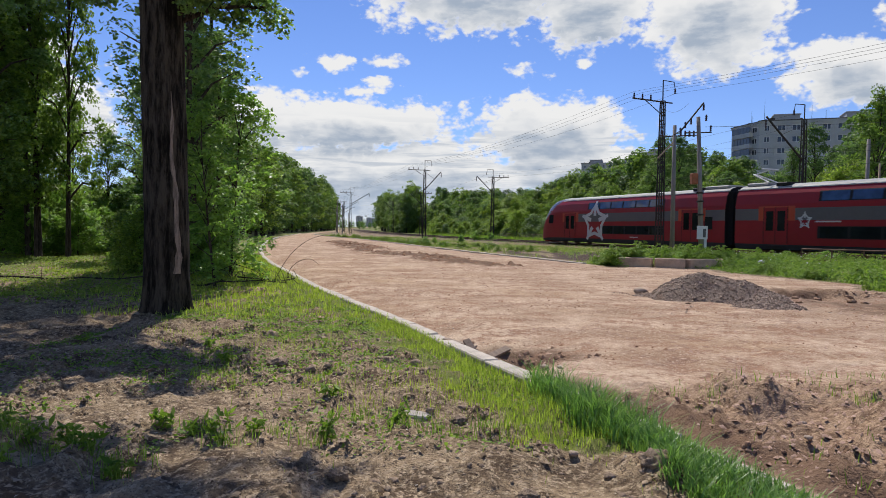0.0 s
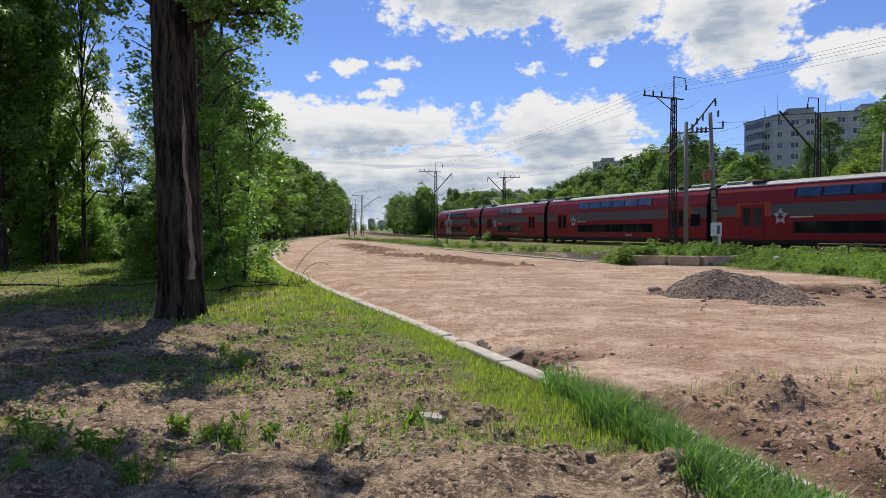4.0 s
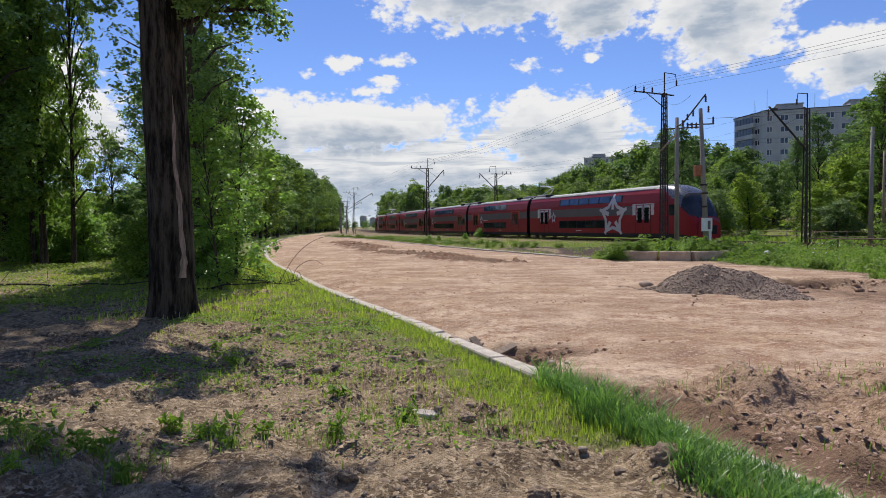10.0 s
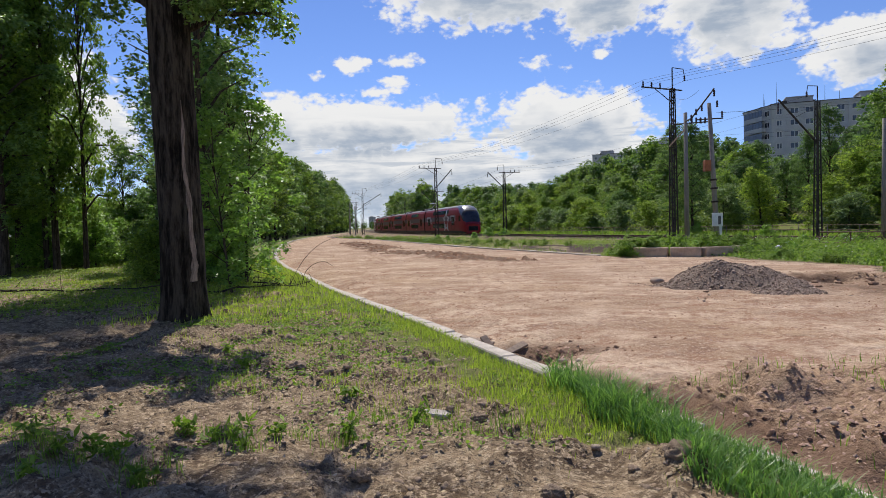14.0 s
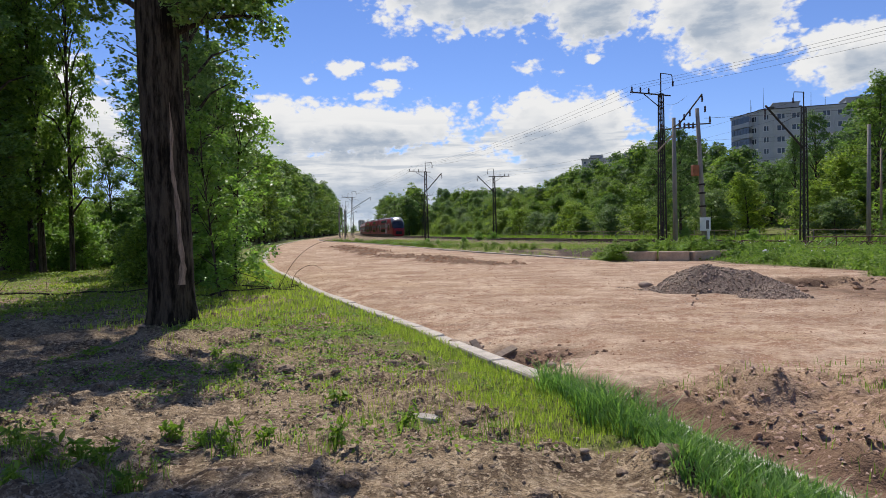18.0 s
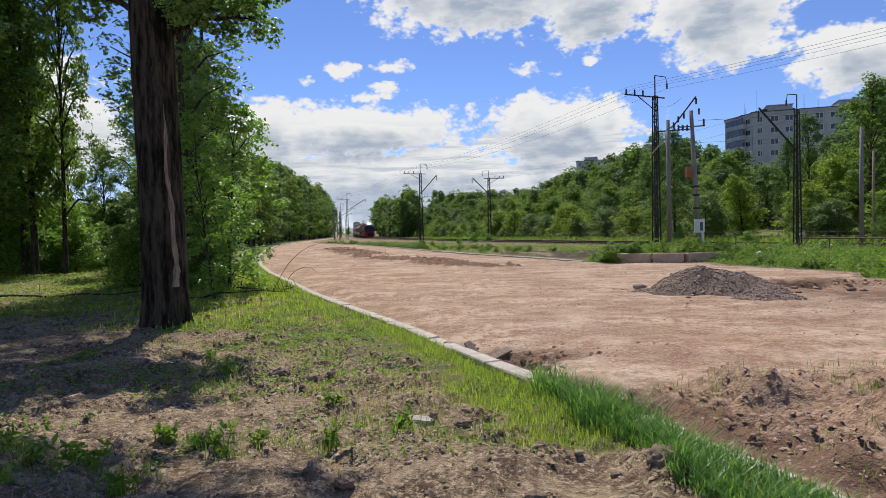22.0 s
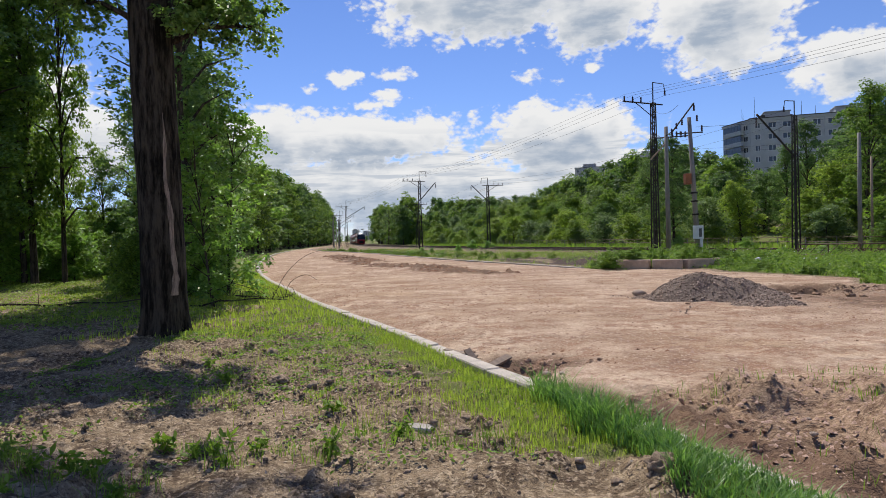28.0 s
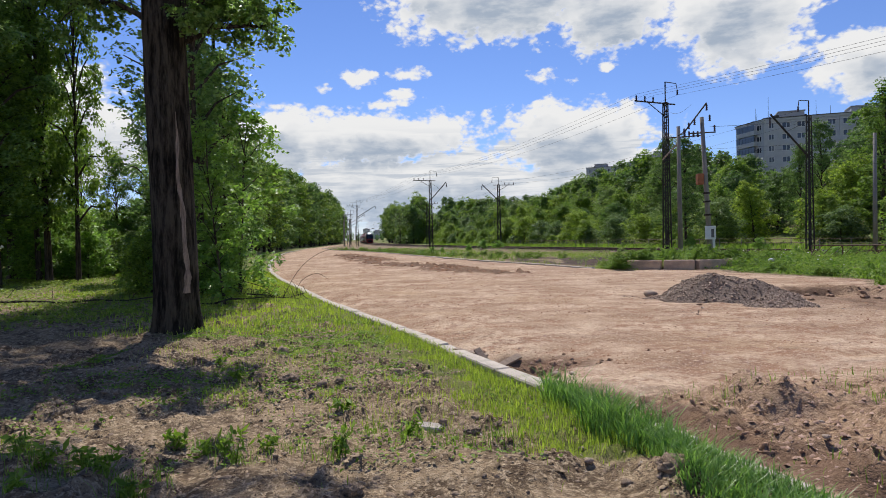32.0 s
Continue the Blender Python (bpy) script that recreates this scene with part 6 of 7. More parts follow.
# ---- loose things ----
def lump_mesh(name, seed, mat, flat=0.7, sub=2, rough=0.35):
    bm = bmesh.new()
    bmesh.ops.create_icosphere(bm, subdivisions=sub, radius=1.0)
    o = Vector((seed * 3.1, seed * 1.7, 0))
    for v in bm.verts:
        n = noise.fractal(v.co * 2.6 + o, 0.7, 2.1, 6)
        v.co *= 1 + rough * n
        v.co.z *= flat
    me = bpy.data.meshes.new(name)
    bm.to_mesh(me)
    bm.free()
    me.materials.append(mat)
    me.polygons.foreach_set("use_smooth", np.ones(len(me.polygons), dtype=bool))
    return me


def clods():
    kinds = [lump_mesh("clod", i, M["clod"], 0.62, 4, 0.38) for i in range(4)]
    for x, y, s in ((0.19, 5.45, 0.105), (0.42, 5.5, 0.07), (-1.88, 7.5, 0.17), (1.45, 4.15, 0.16), (0.55, 3.75, 0.09), (-1.15, 8.3, 0.10), (-0.62, 8.0, 0.08), (-2.3, 10.6, 0.11), (-0.6, 3.9, 0.08)):
        ob = new("earth_clod", kinds[int(rng.integers(4))])
        ob.matrix_basis = Matrix.Translation((x, y, gz(x, y) + s * 0.08)) @ Matrix.Rotation(rng.uniform(0, 6), 4, "Z") @ Matrix.Scale(s * 0.72, 4)
        tagged(ob, "dry brown clod of earth on the bare soil", "clod", "earth clods")
    slabs = [lump_mesh("clod", 60 + i, M["clay"], 0.55, 3, 0.5) for i in range(3)]
    for x, y, s in ((9.0, 16.1, 0.07), (9.6, 16.2, 0.10), (10.3, 16.05, 0.09), (8.5, 15.3, 0.07), (9.7, 15.0, 0.10), (9.9, 14.85, 0.07), (8.2, 14.7, 0.07), (11.6, 15.6, 0.11), (8.0, 14.2, 0.06), (7.3, 13.4, 0.06), (5.5, 14.1, 0.05)):
        ob = new("earth_clod", slabs[int(rng.integers(3))])
        ob.matrix_basis = Matrix.Translation((x, y, gz(x, y) + s * 0.05)) @ Matrix.Rotation(rng.uniform(0, 6), 4, "Z") @ Matrix.Diagonal((s * 1.1, s, s * 1.2, 1))
        tagged(ob, "dark broken lump of clay on the sandy road", "clod", "clay lumps")
    stones = [lump_mesh("stone", 20 + i, M["stone"], 0.6, 2, 0.4) for i in range(3)]
    for x, y, s in ((1.25, 7.45, 0.09), (1.4, 7.35, 0.06), (1.05, 7.6, 0.05), (-4.35, 11.15, 0.06), (-4.6, 11.1, 0.05), (-5.2, 11.05, 0.07), (0.98, 4.55, 0.06), (2.75, 4.7, 0.05), (5.25, 16.75, 0.16), (1.0, 4.9, 0.05), (3.4, 4.35, 0.07), (3.0, 5.2, 0.04)):
        ob = new("stone", stones[int(rng.integers(3))])
        ob.matrix_basis = Matrix.Translation((x, y, gz(x, y) + s * 0.3)) @ Matrix.Rotation(rng.uniform(0, 6), 4, "Z") @ Matrix.Scale(s * (0.6 if y < 12 else 1.0), 4)
        tagged(ob, "pale rough stone lying on the earth", "stone", "loose stones")
    slab = empty("concrete_fragment", Matrix.Translation((-0.16, 5.52, gz(-0.16, 5.52) + 0.035)) @ Euler((0.12, 0.16, 0.1)).to_matrix().to_4x4(), "pale broken piece of concrete slab in the grass", "rubble")
    part("slab", fresh((box, -0.12, 0.11, -0.07, 0.06, -0.02, 0.03, 0.012)), M["kerb"], slab)
    for x, y, rz, rx, ln in ((0.48, 8.7, 0.5, 0.7, 0.42), (0.78, 8.62, 2.3, 0.45, 0.48), (0.3, 8.95, 1.1, 0.1, 0.5)):
        p = empty("plank", Matrix.Translation((x, y, gz(x, y) + 0.07)) @ Euler((rx, 0.1, rz), "ZYX").to_matrix().to_4x4(), "short weathered board sticking out of a hole", "plank", "boards")
        part("board", fresh((box, -0.05, 0.05, -ln / 2, ln / 2, -0.018, 0.018, 0.004)), M["wood"], p)


def crumbs(name, n, area, keep, sizes, mat, label, seed, cat="soil crumbs"):
    """Small broken lumps strewn over the ground."""
    r = np.random.default_rng(seed)
    pts = scatter(n, *area, keep, seed)
    base = np.array([(-1, -0.8, -0.5), (1, -0.9, -0.4), (0.9, 0.9, -0.5), (-0.8, 1, -0.4), (0.1, 0.0, 0.8)])
    faces = np.array([(0, 1, 4), (1, 2, 4), (2, 3, 4), (3, 0, 4)])
    m = len(pts)
    a = r.uniform(0, 6.28, m)
    s = (sizes[0] + (sizes[1] - sizes[0]) * r.random(m) ** 3)[:, None, None]
    sh = base[None] * s * r.uniform(0.6, 1.3, (m, 1, 3)) + r.normal(0, 0.28, (m, 5, 3)) * s
    c, q = np.cos(a)[:, None], np.sin(a)[:, None]
    V = np.stack([sh[..., 0] * c - sh[..., 1] * q, sh[..., 0] * q + sh[..., 1] * c, sh[..., 2] * 0.75], -1) + pts[:, None, :]
    Q = (np.arange(m)[:, None, None] * 5 + faces[None]).reshape(-1, 3)
    tagged(new(name, mesh_of(name, V.reshape(-1, 3), Q, mat)), label, cat, kind="stuff")


def lumps(name, n, area, keep, sizes, mat, label, seed, cat="soil lumps"):
    """Rounded broken lumps, five shapes turned and sized by chance, half sunk in the ground."""
    r = np.random.default_rng(seed)
    pts = scatter(n, *area, keep, seed)
    V, Q, o = [], [], 0
    for kind in range(5):
        me = lump_mesh("lump", seed + kind, mat, 0.75, 2, 0.75)
        co = np.empty(len(me.vertices) * 3, dtype=np.float32)
        me.vertices.foreach_get("co", co)
        tri = np.array([tuple(p.vertices) for p in me.polygons])
        bpy.data.meshes.remove(me)
        co, own = co.reshape(-1, 3), pts[kind::5]
        co = co * (1 + r.normal(0, 0.10, (len(co), 1))) * r.uniform(0.7, 1.2, 3)
        a = r.uniform(0, 6.28, len(own))
        s = sizes[0] + (sizes[1] - sizes[0]) * r.random(len(own)) ** 3.2
        c, q = (np.cos(a) * s)[:, None], (np.sin(a) * s)[:, None]
        xyz = np.stack([co[:, 0] * c - co[:, 1] * q, co[:, 0] * q + co[:, 1] * c, co[:, 2] * s[:, None]], -1) + own[:, None, :] - np.array([0, 0, 0.25]) * s[:, None, None]
        V.append(xyz.reshape(-1, 3))
        Q.append((np.arange(len(own))[:, None, None] * len(co) + tri[None]).reshape(-1, 3) + o)
        o += len(V[-1])
    tagged(new(name, mesh_of(name, np.concatenate(V), np.concatenate(Q), mat)), label, cat, kind="stuff")


def gravel_heap():
    r = np.random.default_rng(21)
    root = empty("gravel_heap", Matrix.Translation((6.75, 15.2, 0)), "heap of dark crushed stone on the sandy road", "gravel heap")
    n = 60
    gx, gy = np.meshgrid(np.linspace(-2.6, 2.6, n), np.linspace(-3.4, 1.7, n))

    def hz(x, y):
        e = 0.58 * np.clip(1 - np.hypot((x + 0.5) / 1.25, y / 1.15), 0, 1) ** 0.9 + 0.33 * np.clip(1 - np.hypot((x - 0.75) / 1.35, (y + 0.1) / 1.05), 0, 1) ** 0.9 + 0.24 * np.clip(1 - np.hypot((x - 0.35) / 1.1, (y + 1.3) / 1.5), 0, 1) ** 0.9 + 0.2 * np.clip(1 - np.hypot((x + 1.0) / 1.1, (y - 0.5) / 1.1), 0, 1) ** 0.9
        return e * (0.85 + 0.4 * fbm(x * 2.3, y * 2.3, 66, 4)) - 0.05

    Z = hz(gx, gy)
    i = np.arange(n - 1)[:, None] * n + np.arange(n - 1)[None, :]
    part_me("mound", mesh_of("mound", np.stack([gx, gy, Z], -1).reshape(-1, 3), np.stack([i, i + 1, i + n + 1, i + n], -1).reshape(-1, 4), M["gravel"]), root)
    V, Q = [], []
    base = np.array([(-1, -1, -0.6), (1, -0.8, -0.7), (0.9, 1, -0.6), (-0.8, 0.9, -0.5), (-0.7, -0.8, 0.7), (0.8, -0.7, 0.6), (0.6, 0.8, 0.8), (-0.8, 0.7, 0.5)])
    faces = np.array([(0, 3, 2, 1), (4, 5, 6, 7), (0, 1, 5, 4), (1, 2, 6, 5), (2, 3, 7, 6), (3, 0, 4, 7)])
    pts = np.stack([r.uniform(-2.4, 2.5, 13000), r.uniform(-3.3, 1.7, 13000)], 1)
    h = hz(pts[:, 0], pts[:, 1])
    for (x, y), z in zip(pts, h):
        if z < -0.02 and r.random() > 0.06:
            continue
        s = r.uniform(0.006, 0.018) if r.random() < 0.975 else r.uniform(0.02, 0.042)
        m = np.array(Euler(r.uniform(0, 6.28, 3)).to_matrix())
        Q.append(faces + len(V) * 8)
        V.append((base * s * r.uniform(0.7, 1.3, 3)) @ m.T + (x, y, max(z, 0.0) + s * 0.3))
    tagged(part_me("loose_gravel", mesh_of("loose_gravel", np.concatenate(V), np.concatenate(Q), M["gravel"]), root), kind="stuff")


def planter():
    """Three concrete blocks hold the raised bed round the poles."""
    for a, b in (((8.45, 30.1), (9.75, 29.35)), ((9.85, 29.3), (11.1, 28.95)), ((11.2, 28.92), (12.6, 29.25))):
        a, b = np.array(a), np.array(b)
        c, d = (a + b) / 2, b - a
        root = empty("concrete_block", Matrix.Translation((c[0], c[1], 0.0)) @ Matrix.Rotation(math.atan2(d[1], d[0]), 4, "Z"), "weathered brown concrete block edging the raised bed", "concrete block", "edging blocks")
        ln = np.hypot(*d)
        part("block", fresh((box, -ln / 2, ln / 2, -0.2, 0.2, -0.1, 0.42, 0.03)), M["block"], root)
    a, b = np.array((12.7, 29.3)), np.array((14.0, 31.6))
    c, d = (a + b) / 2, b - a
    root = empty("concrete_block", Matrix.Translation((c[0], c[1], 0.0)) @ Matrix.Rotation(math.atan2(d[1], d[0]), 4, "Z"), "weathered brown concrete block edging the raised bed", "concrete block", "edging blocks")
    part("block", fresh((box, -1.3, 1.3, -0.2, 0.2, -0.1, 0.42, 0.03)), M["block"], root)


def fences():
    # low steel railing on the near side of the track
    a, b = np.array((21.6, 38.2)), np.array((27.5, 33.0))
    root = empty("metal_railing", Matrix(), "low rusty steel railing with crossed bars beside the track", "railing")
    n = 5
    for k in range(n + 1):
        p = a + (b - a) * k / n
        z = gz(*p)
        part("post", fresh((rod, (p[0], p[1], z - 0.1), (p[0], p[1], 0.75), 0.04, None, 5)), M["railing"], root)
        if k < n:
            q = a + (b - a) * (k + 1) / n
            part("top_rail", fresh((rod, (p[0], p[1], 0.75), (q[0], q[1], 0.75), 0.045, None, 5)), M["railing"], root)
            part("lower_rail", fresh((rod, (p[0], p[1], 0.12), (q[0], q[1], 0.12), 0.03, None, 5)), M["rust"], root)
            for j in range(3):
                u, v = p + (q - p) * j / 3, p + (q - p) * (j + 1) / 3
                part("brace", fresh((rod, (u[0], u[1], 0.12), (v[0], v[1], 0.73), 0.018, None, 4)), M["rust"], root)
    # long low fence beyond the tracks
    far = empty("trackside_fence", Matrix(), "low grey-brown rail fence beyond the railway tracks", "fence")
    for s in np.arange(-50, 40, 3.0):
        p, q = track(s, 11.5), track(s + 3, 11.5)
        z0, z1 = gz(p[0], p[1]), gz(q[0], q[1])
        part("post", fresh((rod, (p[0], p[1], z0 - 0.1), (p[0], p[1], z0 + 1.0), 0.04, None, 5)), M["pole"], far)
        for hh in (0.55, 0.95):
            part("rail", fresh((rod, (p[0], p[1], z0 + hh), (q[0], q[1], z1 + hh), 0.024, None, 4)), M["railing"], far)
    rag = new("litter", lump_mesh("litter", 44, M["white"], 0.6, 2, 0.6))
    rag.matrix_basis = Matrix.Translation((14.1, 28.0, gz(14.1, 28.0) + 0.40)) @ Matrix.Scale(0.12, 4)
    tagged(rag, "crumpled white plastic rag caught in the weeds", "litter")


kerbs()
clods()
gravel_heap()
planter()
fences()


# ---- grass and weeds ----
def blades(points, height, width, seed, lean=0.5):
    """Tapered, bent blades on points (x, y, z)."""
    r = np.random.default_rng(seed)
    n = len(points)
    a = r.uniform(0, 2 * math.pi, n)
    u = np.stack([np.cos(a), np.sin(a), np.zeros(n)], 1)
    w = np.stack([-np.sin(a), np.cos(a), np.zeros(n)], 1)
    h = (height * r.uniform(0.5, 1.3, n))[:, None]
    wd = width * r.uniform(0.7, 1.3, n)[:, None]
    k = lean * r.uniform(0.2, 1.3, n)[:, None] * h
    up = np.array([0, 0, 1.0])
    p0, p1, p2 = points, points + up * h * 0.55 + w * k * 0.3, points + up * h * (1 - 0.12 * lean) + w * k
    V = np.stack([p0 - u * wd / 2, p0 + u * wd / 2, p1 - u * wd * 0.4, p1 + u * wd * 0.4, p2 - u * wd * 0.05, p2 + u * wd * 0.05], 1).reshape(-1, 3)
    o = np.arange(n)[:, None] * 6
    Q = np.concatenate([o + [0, 1, 3, 2], o + [2, 3, 5, 4]], 1).reshape(-1, 4)
    return V, Q


def scatter(n, x0, x1, y0, y1, keep, seed):
    r = np.random.default_rng(seed)
    x, y = r.uniform(x0, x1, n), r.uniform(y0, y1, n)
    z, mk = ground_z(x, y, True)
    ok = r.random(n) < keep(x, y, mk)
    return np.stack([x, y, z - 0.005], 1)[ok]


def grass():
    # young grass on the verge, patchy on the bare soil
    def verge(x, y, mk):
        dl, g = mk[0], mk[5]
        lush = sstep(y + 0.4 * (fbm(x * 2, y * 2, 46) - 0.5), 4.45, 4.95) * 0.97 + 0.03
        strip = (dl < -0.07) * sstep(0.80 + 0.65 * (1 - sstep(y, 5.8, 7.5)) + dl + 0.9 * (fbm(x * 2, y * 2, 3) - 0.5) - 0.25 * sstep(7 - y, 0, 2), -0.1, 0.35)
        patch = (dl < -0.3) * sstep(fbm(x * 1.1, y * 1.1, 6), 0.54, 0.66) * 0.18 * (1 - 0.9 * sstep(-x, 2.4, 3.2) * sstep(10.5 - y, 0, 2) * sstep(y, 5.5, 6.5))
        return np.maximum(strip, patch) * lush

    V, Q = blades(scatter(85000, -4.5, 2.2, 3.4, 11, verge, 1), 0.085, 0.006, 2)
    tagged(new("young_grass", mesh_of("young_grass", V, Q, M["grass"])), "thin bright green young grass beside the kerb", "grass", kind="stuff")
    V, Q = blades(scatter(60000, -13, 0.5, 11, 34, lambda x, y, mk: (mk[0] < -0.1) * np.clip(sstep(2.6 + 0.12 * y + mk[0], -0.3, 0.8) + 0.5 * sstep(fbm(x * 0.8, y * 0.8, 6), 0.45, 0.62), 0, 1), 3), 0.11, 0.016, 4)
    tagged(new("verge_grass", mesh_of("verge_grass", V, Q, M["grass"])), "short bright green grass of the verge", "grass", kind="stuff")
    def cover(x, y, mk):
        return (mk[0] < -1.6) * (0.22 + 0.85 * sstep(fbm(x * 0.5, y * 0.5, 16), 0.42, 0.6))

    V, Q = blades(scatter(26000, -34, -6, 12, 48, cover, 13), 0.10, 0.022, 14, 0.8)
    tagged(new("woodland_grass", mesh_of("woodland_grass", V, Q, M["weed"])), "thin green grass under the trees", "grass", kind="stuff")
    cp = scatter(90000, -30, -5, 12, 42, cover, 113)
    cp[:, 2] += np.random.default_rng(114).uniform(0.02, 0.11, len(cp))
    V, Q = leaf_cloud(cp, np.tile([[0, 0, 1.0]], (len(cp), 1)), 0.062, 0.35, 1.3, 115)
    tagged(new("ground_cover", mesh_of("ground_cover", V, Q, M["ground_leaf"])), "low leafy green ground cover under the trees", "ground cover", kind="stuff")
    # tall dark tuft that hangs over the near kerb

    def tall(x, y, mk):
        dl = mk[0]
        return sstep(-dl, -0.04, 0.10) * (0.55 + 0.45 * sstep(fbm(x * 4, y * 4, 34), 0.38, 0.55)) * sstep(x - 0.95 - 0.25 * np.clip(6 - y, 0, 4) - 0.3 * (fbm(x * 3, y * 3, 33) - 0.5), -0.05, 0.12) * sstep(6.75 - y, 0, 0.3)

    tg = scatter(30000, 0.8, 2.9, 2.6, 6.8, tall, 5)
    V, Q = blades(tg, 0.13 + 0.14 * sstep(tg[:, 1], 4.4, 5.6), 0.010, 6, 0.95)
    tagged(new("tall_grass", mesh_of("tall_grass", V, Q, M["grass_lush"])), "tall lush dark green grass hanging over the kerb", "grass", kind="stuff")
    # tufts among the bare soil
    spots = np.array([(-2.9, 4.5), (-2.5, 4.4), (-2.2, 4.35), (-1.55, 4.6), (-0.85, 4.7), (-2.05, 4.1), (-2.75, 4.0), (-3.1, 4.6), (-1.2, 4.9), (-1.8, 5.0), (-0.3, 5.0), (0.1, 4.9), (0.4, 5.0), (-0.6, 5.3)])
    pts = np.concatenate([np.stack([rng.normal(x, 0.11, 60), rng.normal(y, 0.08, 60), np.zeros(60)], 1) for x, y in spots])
    few = np.concatenate([np.stack([rng.normal(x, 0.05, 16), rng.normal(y, 0.04, 16), np.zeros(16)], 1) for x, y in ((4.6, 5.3), (4.05, 5.9), (3.1, 6.0), (4.4, 5.1), (2.6, 6.1), (4.9, 4.8), (3.7, 5.6), (3.5, 4.6))])
    pts = np.concatenate([pts, few])
    pts[:, 2] = ground_z(pts[:, 0], pts[:, 1]) - 0.01
    V, Q = blades(pts, 0.14, 0.006, 23, 0.6)
    tagged(new("grass_tufts", mesh_of("grass_tufts", V, Q, M["weed"])), "scattered green grass tufts on the bare soil", "grass", kind="stuff")
    # railway verge and raised bed
    def trackside(x, y, mk):
        return (mk[1] < -0.15) * (mk[2] < -2.4) * (0.35 + 0.65 * sstep(fbm(x * 0.35, y * 0.35, 26), 0.35, 0.55)) * np.where((y > 33) & (x < 8), 0.25 + 0.75 * sstep(fbm(x * 0.6, y * 0.3, 27), 0.42, 0.58), 1.0) * (1 - 0.93 * sstep(x, 5.5, 6.5) * sstep(12.5 - x, 0, 1.2) * sstep(y, 32.5, 34) * sstep(48 - y, 0, 4))

    V, Q = blades(scatter(150000, -24, 34, 14, 130, trackside, 15), 0.21, 0.026, 16, 0.8)
    tagged(new("verge_weeds", mesh_of("verge_weeds", V, Q, M["weed_dark"])), "rank green weeds on the railway verge", "weeds", kind="stuff")
    vp = scatter(230000, 7.5, 36, 15, 46, lambda x, y, mk: (mk[1] < -0.25) * (mk[2] < -2.3) * (0.15 + 0.85 * sstep(fbm(x * 0.8, y * 0.8, 28), 0.40, 0.54)) * (1 - 0.9 * sstep(12.5 - x, 0, 1.2) * sstep(y, 32.5, 34)), 117)
    mound = 0.09 + 0.37 * sstep(fbm(vp[:, 0] * 1.3, vp[:, 1] * 1.3, 38), 0.36, 0.66) * sstep(vp[:, 0] - x_right(vp[:, 1]), 0.0, 1.6)
    vp[:, 2] += mound * np.random.default_rng(118).uniform(0.15, 1.0, len(vp))
    V, Q = leaf_cloud(vp, np.tile([[0, -0.25, 1.0]], (len(vp), 1)), 0.062, 0.6, 1.5, 119)
    tagged(new("verge_leaves", mesh_of("verge_leaves", V, Q, M["weed"])), "mounds of leafy green weeds on the railway verge", "weeds", kind="stuff")

    def beyond(x, y, mk):
        return (mk[2] > 8.3) * (mk[2] < 17)

    V, Q = blades(scatter(60000, -25, 60, 25, 170, beyond, 17), 0.5, 0.09, 18, 0.7)
    tagged(new("far_verge_weeds", mesh_of("far_verge_weeds", V, Q, M["weed"])), "rank green weeds beyond the railway", "weeds", kind="stuff")
    V, Q = blades(scatter(1500, 1.8, 6.5, 3.4, 7.2, lambda x, y, mk: sstep(fbm(x * 1.6, y * 1.6, 36), 0.55, 0.68) * (mk[0] > 0.3), 19), 0.10, 0.006, 20, 0.6)
    tagged(new("sparse_grass", mesh_of("sparse_grass", V, Q, M["weed"])), "sparse grass shoots on churned earth", "grass", kind="stuff")


def weed_plant(x, y, h, seed, n=48, spread=0.10, size=0.030, label="leafy green weed on the bare soil"):
    r = np.random.default_rng(seed)
    root = empty("weed", Matrix.Translation((x, y, gz(x, y))), label, "weed", "weeds")
    stems, pts = [], []
    for k in range(4):
        a = r.uniform(0, 6.28)
        tip = np.array([math.cos(a) * spread * r.uniform(0.3, 1), math.sin(a) * spread * r.uniform(0.3, 1), h * r.uniform(0.7, 1.05)])
        stems.append(tube([(0, 0, -0.02), tip * [0.4, 0.4, 0.55], tip], [0.005, 0.004, 0.002], 4))
        for f in np.linspace(0.35, 1.05, max(2, n // 4)):
            pts.append(tip * [f, f, f] + r.normal(0, 0.025, 3))
    v, f = joined(stems)
    part_me("stem", mesh_of("stem", v, f, M["weed"]), root)
    pts = np.array(pts)
    v, f = leaf_cloud(pts, np.tile([[0, 0, 1.0]], (len(pts), 1)), size, 0.8, 3.0, seed)
    part_me("leaves", mesh_of("leaves", v, f, M["weed"]), root)


